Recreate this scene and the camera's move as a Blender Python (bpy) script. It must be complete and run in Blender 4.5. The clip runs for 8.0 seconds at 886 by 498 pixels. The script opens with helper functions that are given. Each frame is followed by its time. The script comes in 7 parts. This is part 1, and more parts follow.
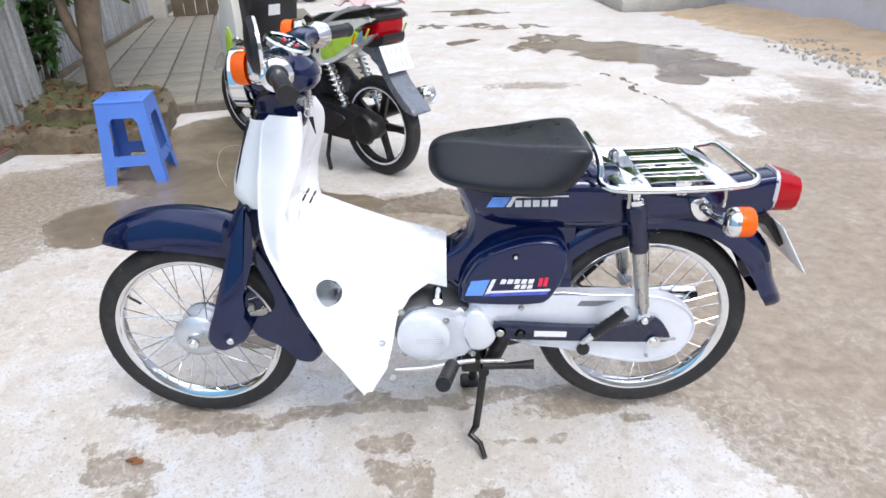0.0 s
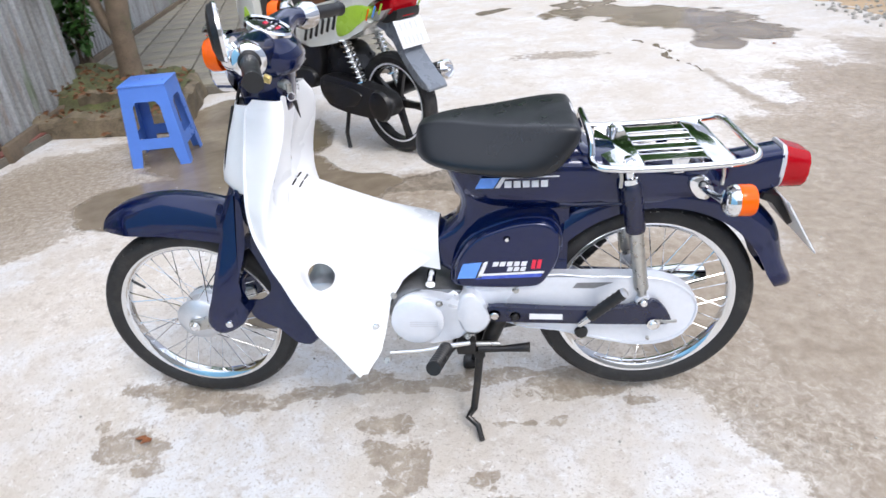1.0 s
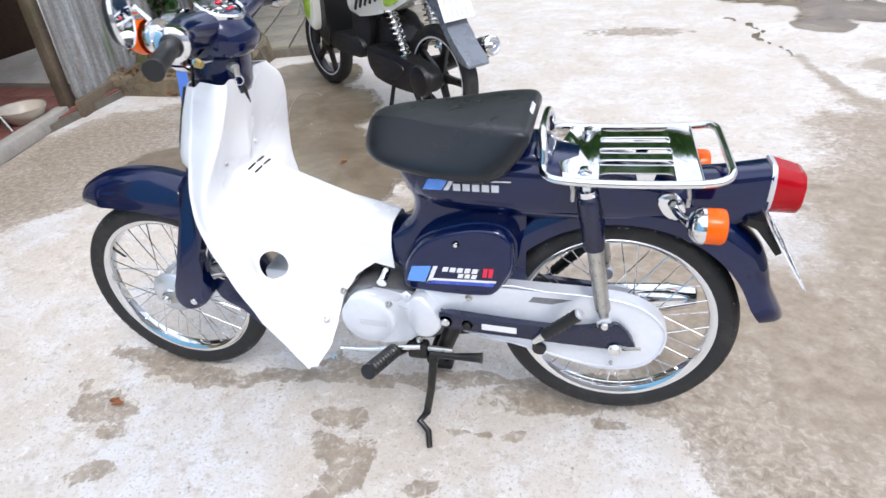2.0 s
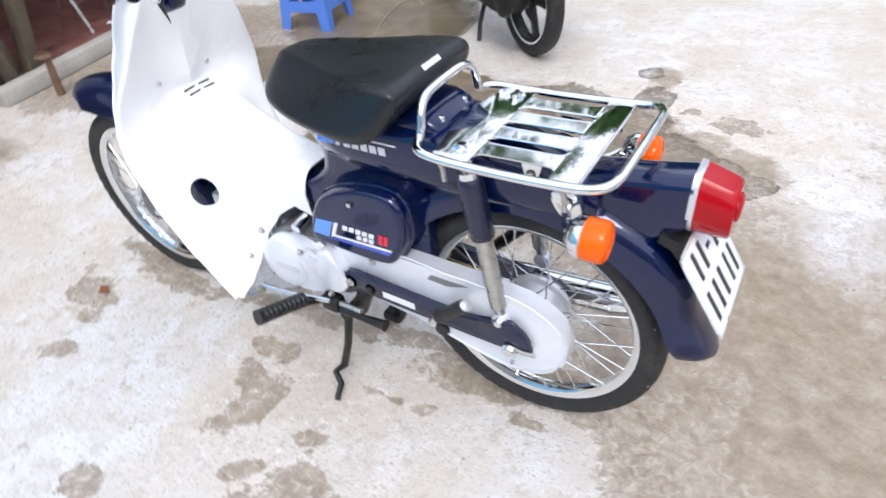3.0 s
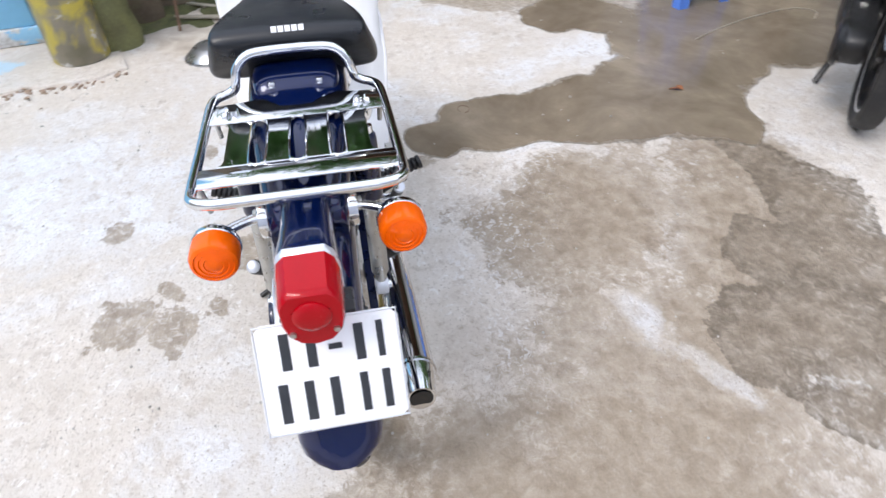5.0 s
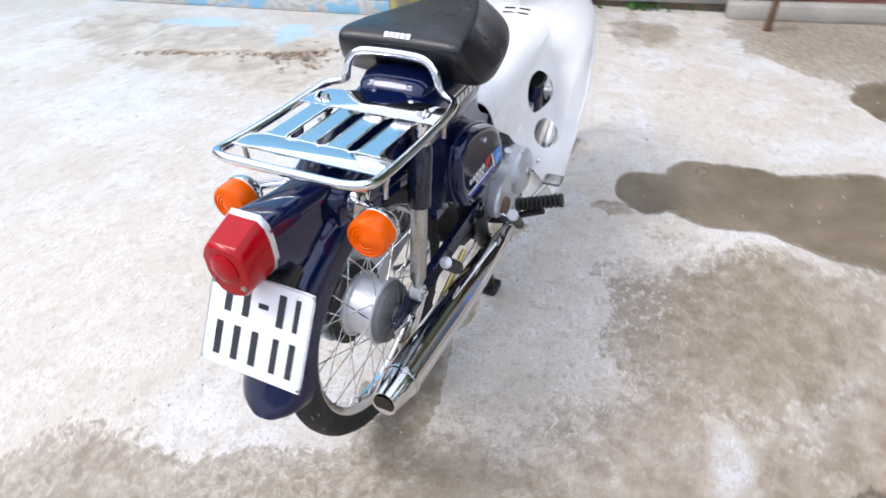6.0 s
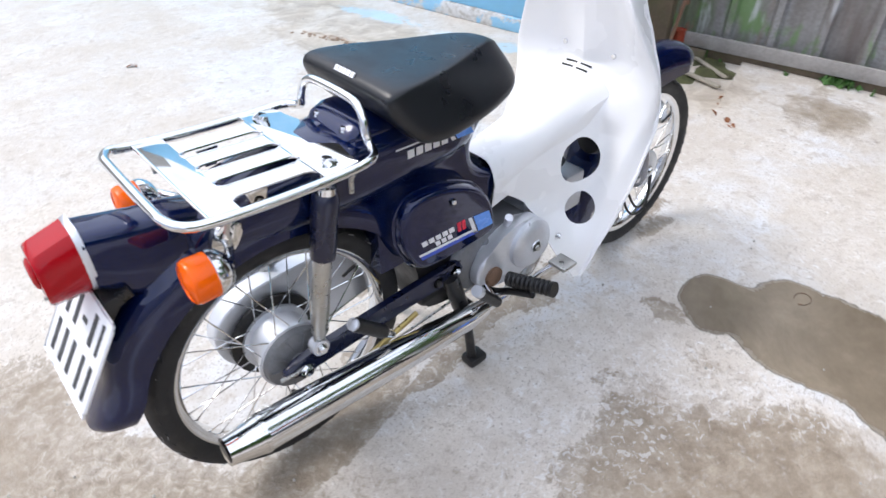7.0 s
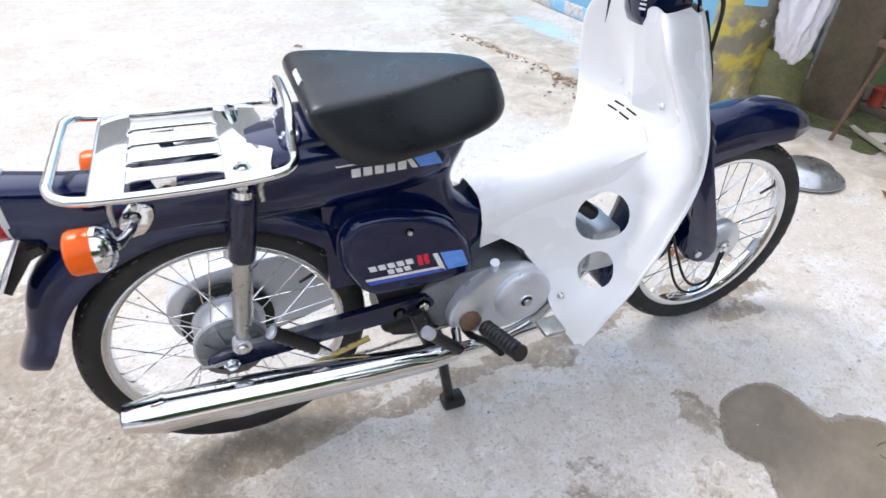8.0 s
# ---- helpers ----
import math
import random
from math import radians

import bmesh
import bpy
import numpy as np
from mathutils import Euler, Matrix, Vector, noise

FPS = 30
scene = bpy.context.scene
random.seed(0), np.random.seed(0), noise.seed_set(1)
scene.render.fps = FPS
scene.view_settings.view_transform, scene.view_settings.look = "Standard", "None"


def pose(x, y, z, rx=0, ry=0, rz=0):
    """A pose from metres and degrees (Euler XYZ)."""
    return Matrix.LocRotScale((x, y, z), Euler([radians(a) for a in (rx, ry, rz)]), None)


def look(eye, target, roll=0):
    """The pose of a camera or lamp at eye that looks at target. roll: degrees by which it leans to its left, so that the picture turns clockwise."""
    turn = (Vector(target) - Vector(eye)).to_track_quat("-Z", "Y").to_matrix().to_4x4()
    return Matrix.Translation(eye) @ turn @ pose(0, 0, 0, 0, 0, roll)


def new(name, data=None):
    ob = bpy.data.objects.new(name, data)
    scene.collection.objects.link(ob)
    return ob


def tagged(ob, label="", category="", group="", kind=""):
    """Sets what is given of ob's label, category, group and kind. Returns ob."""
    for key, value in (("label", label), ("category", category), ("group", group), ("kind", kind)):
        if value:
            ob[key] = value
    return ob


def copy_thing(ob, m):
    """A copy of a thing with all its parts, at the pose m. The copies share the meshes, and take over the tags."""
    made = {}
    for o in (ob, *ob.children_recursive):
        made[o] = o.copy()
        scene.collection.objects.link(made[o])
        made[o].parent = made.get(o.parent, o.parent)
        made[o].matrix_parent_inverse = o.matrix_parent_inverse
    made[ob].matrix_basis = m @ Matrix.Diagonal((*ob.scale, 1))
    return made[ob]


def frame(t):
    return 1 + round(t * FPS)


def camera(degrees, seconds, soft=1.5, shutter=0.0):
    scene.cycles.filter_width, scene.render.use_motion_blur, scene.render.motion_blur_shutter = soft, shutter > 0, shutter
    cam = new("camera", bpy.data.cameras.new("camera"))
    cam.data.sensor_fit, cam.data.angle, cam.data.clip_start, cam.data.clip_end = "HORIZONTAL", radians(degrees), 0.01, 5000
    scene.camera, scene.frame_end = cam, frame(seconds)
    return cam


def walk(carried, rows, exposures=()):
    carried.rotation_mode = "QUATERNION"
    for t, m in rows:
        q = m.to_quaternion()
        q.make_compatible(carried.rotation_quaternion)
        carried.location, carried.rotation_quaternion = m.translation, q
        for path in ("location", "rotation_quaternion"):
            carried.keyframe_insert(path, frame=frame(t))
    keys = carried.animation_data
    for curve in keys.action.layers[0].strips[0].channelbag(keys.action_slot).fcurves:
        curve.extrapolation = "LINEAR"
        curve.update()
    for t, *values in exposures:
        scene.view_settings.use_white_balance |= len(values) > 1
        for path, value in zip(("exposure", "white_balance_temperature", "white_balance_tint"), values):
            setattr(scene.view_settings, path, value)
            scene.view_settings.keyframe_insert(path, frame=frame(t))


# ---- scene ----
cam = camera(71.1, 8.0, soft=1.5, shutter=0.35)
# the walk: seconds, eye, what it looks at, lean
PATH = [
    (0, (-0.488, -1.396, 1.225), (-0.525, 0.382, 0.311), -1.3),
    (0.5, (-0.495, -1.397, 1.255), (-0.522, 0.341, 0.266), -2.4),
    (1, (-0.369, -1.362, 1.23), (-0.541, 0.37, 0.245), -4.1),
    (1.2, (-0.298, -1.367, 1.268), (-0.538, 0.346, 0.263), -3.2),
    (2.3, (0.021, -1.089, 1.229), (-0.542, 0.49, 0.138), -6.8),
    (2.5, (0.096, -1.002, 1.245), (-0.56, 0.512, 0.115), -8.6),
    (3, (0.366, -0.855, 1.22), (-0.506, 0.439, -0.031), -5.6),
    (3.5, (0.518, -0.646, 1.187), (-0.519, 0.458, -0.12), -3.3),
    (4, (0.651, -0.406, 1.182), (-0.616, 0.406, -0.135), -8.5),
    (4.2, (0.741, -0.312, 1.198), (-0.612, 0.382, -0.101), -7.7),
    (5.3, (0.855, 0.195, 1.199), (-0.663, 0.185, -0.103), -5.0),
    (5.5, (0.833, 0.279, 1.193), (-0.692, 0.034, -0.077), -8.6),
    (6, (0.777, 0.573, 1.201), (-0.615, -0.148, -0.04), -3.1),
    (6.5, (0.583, 0.752, 1.195), (-0.669, -0.283, 0.028), -0.6),
    (7, (0.347, 0.846, 1.194), (-0.721, -0.337, -0.015), 0.4),
    (7.5, (0.128, 0.961, 1.194), (-0.659, -0.444, 0.008), 1.1),
    (8, (-0.074, 0.978, 1.185), (-0.65, -0.516, -0.012), 1.0),
]
walk(cam, [(t, look(eye, aim, roll)) for t, eye, aim, roll in PATH], exposures=[(0, 0.64), (2.5, 0.63), (5.5, 0.62), (7, 0.65), (8, 0.70)])

# ---- light: bright overcast sky, soft sun high on the open side ----
world = bpy.data.worlds.new("sky")
scene.world = world
world.use_nodes = True
wn, wl = world.node_tree.nodes, world.node_tree.links
SUN_EL, SUN_AZ = radians(54), radians(145)
sky = wn.new("ShaderNodeTexSky")
sky.sky_type, sky.sun_disc = "NISHITA", False
sky.sun_elevation, sky.sun_rotation = SUN_EL, SUN_AZ
sky.air_density, sky.dust_density, sky.ozone_density = 1.0, 4.0, 0.6
# cloud cover: the clear sky mixed with broken grey-white cloud
cloud = wn.new("ShaderNodeMix")
cloud.data_type = "RGBA"
cover = wn.new("ShaderNodeTexNoise")
cover.inputs["Scale"].default_value, cover.inputs["Detail"].default_value = 2.2, 5
wl.new(wn.new("ShaderNodeTexCoord").outputs["Generated"], cover.inputs["Vector"])
thick = wn.new("ShaderNodeMapRange")
thick.inputs[1].default_value, thick.inputs[2].default_value = 0.38, 0.60
thick.inputs[3].default_value, thick.inputs[4].default_value = 0.46, 0.98
wl.new(cover.outputs["Fac"], thick.inputs[0])
wl.new(thick.outputs[0], cloud.inputs[0])
cloud.inputs[7].default_value = (8.2, 8.8, 10.4, 1)
wl.new(sky.outputs[0], cloud.inputs[6])
back = wn["Background"]
wl.new(cloud.outputs[2], back.inputs[0])
back.inputs[1].default_value = 0.1335
sun = new("sun", bpy.data.lights.new("sun", "SUN"))
sun.data.energy, sun.data.angle, sun.data.color = 0.9, radians(20), (1.0, 0.985, 0.975)
sun_way = Vector((math.sin(SUN_AZ) * math.cos(SUN_EL), math.cos(SUN_AZ) * math.cos(SUN_EL), math.sin(SUN_EL)))
sun.matrix_world = look(sun_way * 30, (0, 0, 0))


# ---- materials ----
def material(name):
    m = bpy.data.materials.new(name)
    m.use_nodes = True
    return m, m.node_tree.nodes, m.node_tree.links, m.node_tree.nodes["Principled BSDF"]


def place(nodes):
    return nodes.new("ShaderNodeTexCoord").outputs["Object"]


def noise_tex(nodes, links, coord, scale, detail=4.0, rough=0.55, warp=0.0):
    n = nodes.new("ShaderNodeTexNoise")
    n.inputs["Scale"].default_value, n.inputs["Detail"].default_value = scale, detail
    n.inputs["Roughness"].default_value, n.inputs["Distortion"].default_value = rough, warp
    links.new(coord, n.inputs["Vector"])
    return n.outputs["Fac"]


def ramp(nodes, links, fac, stops):
    r = nodes.new("ShaderNodeValToRGB")
    while len(r.color_ramp.elements) < len(stops):
        r.color_ramp.elements.new(0.5)
    for e, (p, c) in zip(r.color_ramp.elements, stops):
        e.position = p
        e.color = (*c, 1) if len(c) == 3 else c
    links.new(fac, r.inputs[0])
    return r.outputs[0]


def grey(v):
    return (v, v, v)


def mixed(nodes, links, fac, a, b, mode="MIX"):
    m = nodes.new("ShaderNodeMix")
    m.data_type, m.blend_type = "RGBA", mode
    for value, slot in ((fac, 0), (a, 6), (b, 7)):
        if isinstance(value, bpy.types.NodeSocket):
            links.new(value, m.inputs[slot])
        elif isinstance(value, tuple):
            m.inputs[slot].default_value = (*value, 1)
        else:
            m.inputs[slot].default_value = value
    return m.outputs[2]


def calc(nodes, links, op, a, b=0.0, clamp=False):
    m = nodes.new("ShaderNodeMath")
    m.operation, m.use_clamp = op, clamp
    for value, slot in ((a, 0), (b, 1)):
        if isinstance(value, bpy.types.NodeSocket):
            links.new(value, m.inputs[slot])
        else:
            m.inputs[slot].default_value = value
    return m.outputs[0]


def bump(nodes, links, bsdf, height, strength, distance):
    b = nodes.new("ShaderNodeBump")
    b.inputs["Strength"].default_value, b.inputs["Distance"].default_value = strength, distance
    links.new(height, b.inputs["Height"])
    links.new(b.outputs[0], bsdf.inputs["Normal"])


def simple(name, color, rough=0.5, metal=0.0, vary=0.15, scale=25.0, coat=0.0, relief=0.0, relief_scale=200.0, dirt=None, rough_vary=0.12, trans=0.0):
    """A surface with colour varied at two scales, uneven gloss, fine relief and, where given, dirt."""
    m, n, l, b = material(name)
    c = place(n)
    big, fine = noise_tex(n, l, c, scale, 3), noise_tex(n, l, c, scale * 9, 3)
    both = calc(n, l, "MULTIPLY_ADD", big, 0.65)
    both.node.inputs[2].default_value = 0.0
    both = calc(n, l, "ADD", both, calc(n, l, "MULTIPLY", fine, 0.35))
    lo, hi = tuple(v * (1 - vary) for v in color), tuple(min(1, v * (1 + vary)) for v in color)
    col = ramp(n, l, both, [(0.3, lo), (0.7, hi)])
    if dirt:
        col = mixed(n, l, ramp(n, l, noise_tex(n, l, c, scale * 0.6, 6, 0.7), [(0.52, grey(0)), (0.75, grey(0.7))]), col, dirt)
    l.new(col, b.inputs["Base Color"])
    l.new(ramp(n, l, big, [(0.25, grey(max(0, rough - rough_vary))), (0.75, grey(min(1, rough + rough_vary)))]), b.inputs["Roughness"])
    b.inputs["Metallic"].default_value, b.inputs["Coat Weight"].default_value = metal, coat
    b.inputs["Coat Roughness"].default_value = 0.04
    b.inputs["Transmission Weight"].default_value = trans
    if relief:
        bump(n, l, b, noise_tex(n, l, c, relief_scale, 3), relief, 0.002)
    return m


NAVY = simple("navy_paint", (0.0012, 0.0072, 0.052), 0.20, 0.24, 0.10, 6, coat=1.0, rough_vary=0.05)
NAVY.node_tree.nodes["Principled BSDF"].inputs["Specular IOR Level"].default_value = 0.1
NAVY.node_tree.nodes["Principled BSDF"].inputs["Coat Roughness"].default_value = 0.025
NAVY_SATIN = simple("navy_paint_cast", (0.003, 0.0065, 0.034), 0.3, 0.1, 0.15, 30, coat=0.5)
WHITE = simple("white_plastic", (0.90, 0.905, 0.91), 0.28, 0.0, 0.012, 5, coat=0.15, rough_vary=0.08)
CHROME = simple("chrome", (0.78, 0.79, 0.8), 0.07, 1.0, 0.04, 18, rough_vary=0.05)
ALLOY = simple("cast_alloy", (0.68, 0.70, 0.74), 0.36, 0.6, 0.08, 14, relief=0.15, relief_scale=500)
CAST = simple("weathered_casting", (0.24, 0.245, 0.26), 0.5, 0.5, 0.25, 20, relief=0.3, relief_scale=300, dirt=(0.2, 0.19, 0.18))
SILVER = simple("silver_paint", (0.75, 0.78, 0.84), 0.33, 0.3, 0.06, 8, coat=0.4)
STEEL = simple("zinc_steel", (0.5, 0.5, 0.48), 0.32, 0.9, 0.15, 60)
RUBBER = simple("tyre_rubber", (0.017, 0.017, 0.018), 0.62, 0.0, 0.3, 20, relief=0.3, relief_scale=300, dirt=(0.06, 0.055, 0.05))
HAIR = simple("pale_rubber", (0.35, 0.34, 0.33), 0.7, 0.0, 0.2, 40)
BLACK = simple("black_plastic", (0.010, 0.010, 0.011), 0.4, 0.0, 0.25, 40, relief=0.2, relief_scale=400)
BLACK_METAL = simple("black_enamel", (0.012, 0.012, 0.013), 0.35, 0.2, 0.3, 30, dirt=(0.07, 0.055, 0.04))
VINYL = simple("black_vinyl", (0.007, 0.0085, 0.0115), 0.34, 0.0, 0.10, 12, relief=0.12, relief_scale=900)
ORANGE = simple("orange_lens", (0.90, 0.125, 0.002), 0.14, 0.0, 0.08, 30)
RED = simple("red_lens", (0.38, 0.001, 0.007), 0.16, 0.0, 0.08, 30)
for lens_paint in (RED, ORANGE):
    lens_paint.node_tree.nodes["Principled BSDF"].inputs["Specular IOR Level"].default_value = 0.3
GLASS_CLEAR = simple("clear_lens", (0.85, 0.87, 0.88), 0.08, 0.0, 0.05, 40, trans=0.6)
PLATE_WHITE = simple("plate_white", (0.85, 0.86, 0.87), 0.35, 0.0, 0.02, 20)
DIAL = simple("dial_dark", (0.03, 0.032, 0.036), 0.2, 0.0, 0.2, 40, coat=1.0)
INK = simple("plate_ink", (0.025, 0.028, 0.034), 0.45, 0.0, 0.2, 50)
DECAL_BLUE = simple("decal_blue", (0.13, 0.33, 0.86), 0.25, 0.0, 0.05, 20)
DECAL_DEEP = simple("decal_deep_blue", (0.06, 0.11, 0.55), 0.25, 0.0, 0.05, 20)
DECAL_WHITE = simple("decal_white", (0.8, 0.8, 0.82), 0.3, 0.0, 0.04, 20)
DECAL_RED = simple("decal_red", (0.75, 0.02, 0.06), 0.3, 0.0, 0.05, 20)
MIRROR = simple("mirror_glass", (0.85, 0.86, 0.87), 0.02, 1.0, 0.01, 10, rough_vary=0.01)
BRASS = simple("brass_yellow_zinc", (0.55, 0.42, 0.16), 0.35, 0.8, 0.2, 60)
STOOL_BLUE = simple("blue_plastic", (0.10, 0.24, 0.74), 0.35, 0.0, 0.06, 9, relief=0.1, relief_scale=250)
BARK = simple("bark", (0.16, 0.12, 0.085), 0.85, 0.0, 0.4, 9, relief=0.8, relief_scale=60, dirt=(0.12, 0.14, 0.06))
LEAF = simple("leaf_green", (0.05, 0.13, 0.025), 0.55, 0.0, 0.35, 4)
MOSS = simple("mossy_soil", (0.085, 0.090, 0.035), 0.9, 0.0, 0.8, 9, relief=1.0, relief_scale=80, dirt=(0.11, 0.085, 0.06))
BRICK = simple("mossy_masonry", (0.15, 0.12, 0.08), 0.9, 0.0, 0.6, 9, relief=1.0, relief_scale=60, dirt=(0.085, 0.085, 0.04))
SLAB = simple("paving_slab", (0.23, 0.21, 0.17), 0.75, 0.0, 0.5, 2.2, relief=0.8, relief_scale=70, dirt=(0.115, 0.115, 0.06))
MORTAR = simple("joint_earth", (0.15, 0.135, 0.11), 0.9, 0.0, 0.3, 20, relief=0.6, relief_scale=90)
REDTILE = simple("red_floor_tile", (0.22, 0.085, 0.07), 0.55, 0.0, 0.25, 6, relief=0.3, relief_scale=120, dirt=(0.2, 0.17, 0.15))
CONCRETE = simple("grey_concrete", (0.42, 0.40, 0.36), 0.8, 0.0, 0.2, 5, relief=0.7, relief_scale=60, dirt=(0.28, 0.25, 0.2))
SAND = simple("heaped_sand", (0.52, 0.38, 0.24), 0.95, 0.0, 0.2, 4, relief=1.0, relief_scale=30, dirt=(0.48, 0.44, 0.38))
PALE_WALL = simple("pale_render", (0.62, 0.64, 0.72), 0.8, 0.0, 0.08, 2, relief=0.4, relief_scale=60, dirt=(0.5, 0.47, 0.44))
BLUE_WALL = simple("sky_blue_paint", (0.25, 0.56, 0.80), 0.7, 0.0, 0.07, 3, relief=0.4, relief_scale=60, dirt=(0.33, 0.58, 0.76))
OLD_WOOD = simple("old_wood", (0.13, 0.10, 0.07), 0.85, 0.0, 0.4, 7, relief=0.9, relief_scale=60, dirt=(0.10, 0.12, 0.05))
PALE_WOOD = simple("weathered_lath", (0.38, 0.34, 0.27), 0.8, 0.0, 0.25, 9, relief=0.6, relief_scale=90)
RUST = simple("rusty_iron", (0.19, 0.115, 0.075), 0.8, 0.3, 0.4, 20, relief=0.6, relief_scale=150)
SACK = simple("white_sack", (0.72, 0.70, 0.74), 0.7, 0.0, 0.08, 15, relief=0.6, relief_scale=60)
STEEL_DISH = simple("dull_aluminium", (0.5, 0.51, 0.52), 0.3, 0.9, 0.15, 12, dirt=(0.32, 0.31, 0.29))
SCOOTER_WHITE = simple("scooter_white", (0.75, 0.76, 0.70), 0.25, 0.0, 0.03, 6, coat=0.6)
SCOOTER_GREEN = simple("scooter_green", (0.42, 0.66, 0.06), 0.3, 0.0, 0.15, 12, coat=0.4)
SCOOTER_GREY = simple("scooter_grey", (0.16, 0.18, 0.21), 0.3, 0.1, 0.1, 12, coat=0.4)
PALE_MARK = simple("pale_grey_print", (0.62, 0.63, 0.66), 0.5, 0.0, 0.05, 30)
SEAT_BROWN = simple("brown_vinyl", (0.16, 0.07, 0.035), 0.5, 0.0, 0.15, 12)
# dark brown woodwork, with the shed opening's shade painted into the colour
SHED_BROWN_SHADE = simple("shed_brown_shade", (0.065, 0.036, 0.022), 0.9, 0.0, 0.4, 4)
RAG = simple("pink_rag", (0.62, 0.42, 0.44), 0.9, 0.0, 0.2, 20, relief=0.6, relief_scale=80)


def sheet_metal(name, tones, rust, paint=()):
    """Weathered corrugated sheet: zinc grey with runs of colour and rust, drawn out down the sheet."""
    m, n, l, b = material(name)
    c = place(n)
    mp = n.new("ShaderNodeMapping")
    mp.inputs["Scale"].default_value = (1, 1, 0.18)
    l.new(c, mp.inputs["Vector"])
    s = mp.outputs[0]
    col = ramp(n, l, noise_tex(n, l, s, 5, 4, 0.6), [(0.3, tones[0]), (0.5, tones[1]), (0.68, tones[2])])
    run = noise_tex(n, l, s, 14, 6, 0.7)
    col = mixed(n, l, ramp(n, l, run, [(0.55, grey(0)), (0.7, grey(rust))]), col, (0.2, 0.11, 0.06))
    col = mixed(n, l, ramp(n, l, noise_tex(n, l, s, 3.3, 5, 0.6, 0.6), [(0.58, grey(0)), (0.66, grey(0.6))]), col, (0.12, 0.19, 0.08))
    col = mixed(n, l, ramp(n, l, noise_tex(n, l, c, 60, 4), [(0.35, grey(0.35)), (0.6, grey(0))]), col, (0.12, 0.11, 0.1))
    for k, (tint, cutoff) in enumerate(paint):
        mk = n.new("ShaderNodeMapping")
        mk.inputs["Location"].default_value, mk.inputs["Scale"].default_value = (3.1 * k, 7.7 * k, 1.3 * k), (1, 1, 0.35)
        l.new(c, mk.inputs["Vector"])
        col = mixed(n, l, ramp(n, l, noise_tex(n, l, mk.outputs[0], 4.5, 5, 0.62, 0.3), [(cutoff, grey(0)), (cutoff + 0.06, grey(0.75))]), col, tint)
    l.new(col, b.inputs["Base Color"])
    b.inputs["Metallic"].default_value, b.inputs["Roughness"].default_value = 0.25, 0.55
    bump(n, l, b, noise_tex(n, l, c, 45, 3), 0.3, 0.004)
    return m


ZINC = sheet_metal("zinc_sheet", ((0.22, 0.21, 0.2), (0.36, 0.37, 0.37), (0.5, 0.52, 0.54)), 0.7)
PAINTED_ZINC = sheet_metal("painted_zinc_sheet", ((0.16, 0.14, 0.13), (0.33, 0.33, 0.33), (0.52, 0.55, 0.56)), 0.5, (((0.16, 0.30, 0.10), 0.57), ((0.62, 0.65, 0.68), 0.56), ((0.45, 0.08, 0.06), 0.64), ((0.30, 0.45, 0.62), 0.62)))


def cylinder_paint():
    """Old gas cylinder: grey-olive paint with worn yellow and bare patches."""
    m, n, l, b = material("gas_cylinder_paint")
    c = place(n)
    col = ramp(n, l, noise_tex(n, l, c, 5, 5), [(0.35, (0.16, 0.15, 0.10)), (0.6, (0.27, 0.25, 0.2))])
    col = mixed(n, l, ramp(n, l, noise_tex(n, l, c, 3.6, 5, 0.6, 0.4), [(0.47, grey(0)), (0.54, grey(0.8))]), col, (0.58, 0.48, 0.06))
    col = mixed(n, l, ramp(n, l, noise_tex(n, l, c, 11, 6, 0.6), [(0.62, grey(0)), (0.66, grey(0.9))]), col, (0.6, 0.6, 0.58))
    l.new(col, b.inputs["Base Color"])
    b.inputs["Roughness"].default_value, b.inputs["Metallic"].default_value = 0.45, 0.2
    return m


CYLINDER = cylinder_paint()

# wet patches on the concrete: middle x, y, half lengths, turn in degrees
PUDDLES = [
    (-1.15, 0.39, 0.13, 0.12, 10), (-1.22, 0.67, 0.2, 0.3, 8), (-1.22, 1.09, 0.27, 0.42, 0), (-1.28, 1.40, 0.38, 0.27, 0), (-1.67, 1.67, 0.47, 0.337, 0),
    (-1.92, 2.14, 0.571, 0.575, 0), (-2.15, 1.17, 0.2, 0.12, 10), (-2.19, 1.38, 0.294, 0.241, 20), (-1.08, 1.50, 0.24, 0.15, -5), (-2.10, 2.81, 0.405, 0.469, 10),
    (1.54, 5.51, 0.732, 0.528, 0), (0.96, 6.12, 0.699, 0.448, 0), (1.90, 4.74, 0.44, 0.408, 10), (1.58, 4.23, 0.194, 0.288, 10), (0.65, 6.77, 0.482, 0.196, 0), (1.06, 3.99, 0.0315, 0.703, 8),
    (-0.30, 6.49, 0.402, 0.18, 0), (-0.16, 9.6, 0.5, 0.4, 0), (0.15, 7.76, 0.888, 0.115, -5), (-0.52, 8.09, 0.603, 0.12, 0),
]
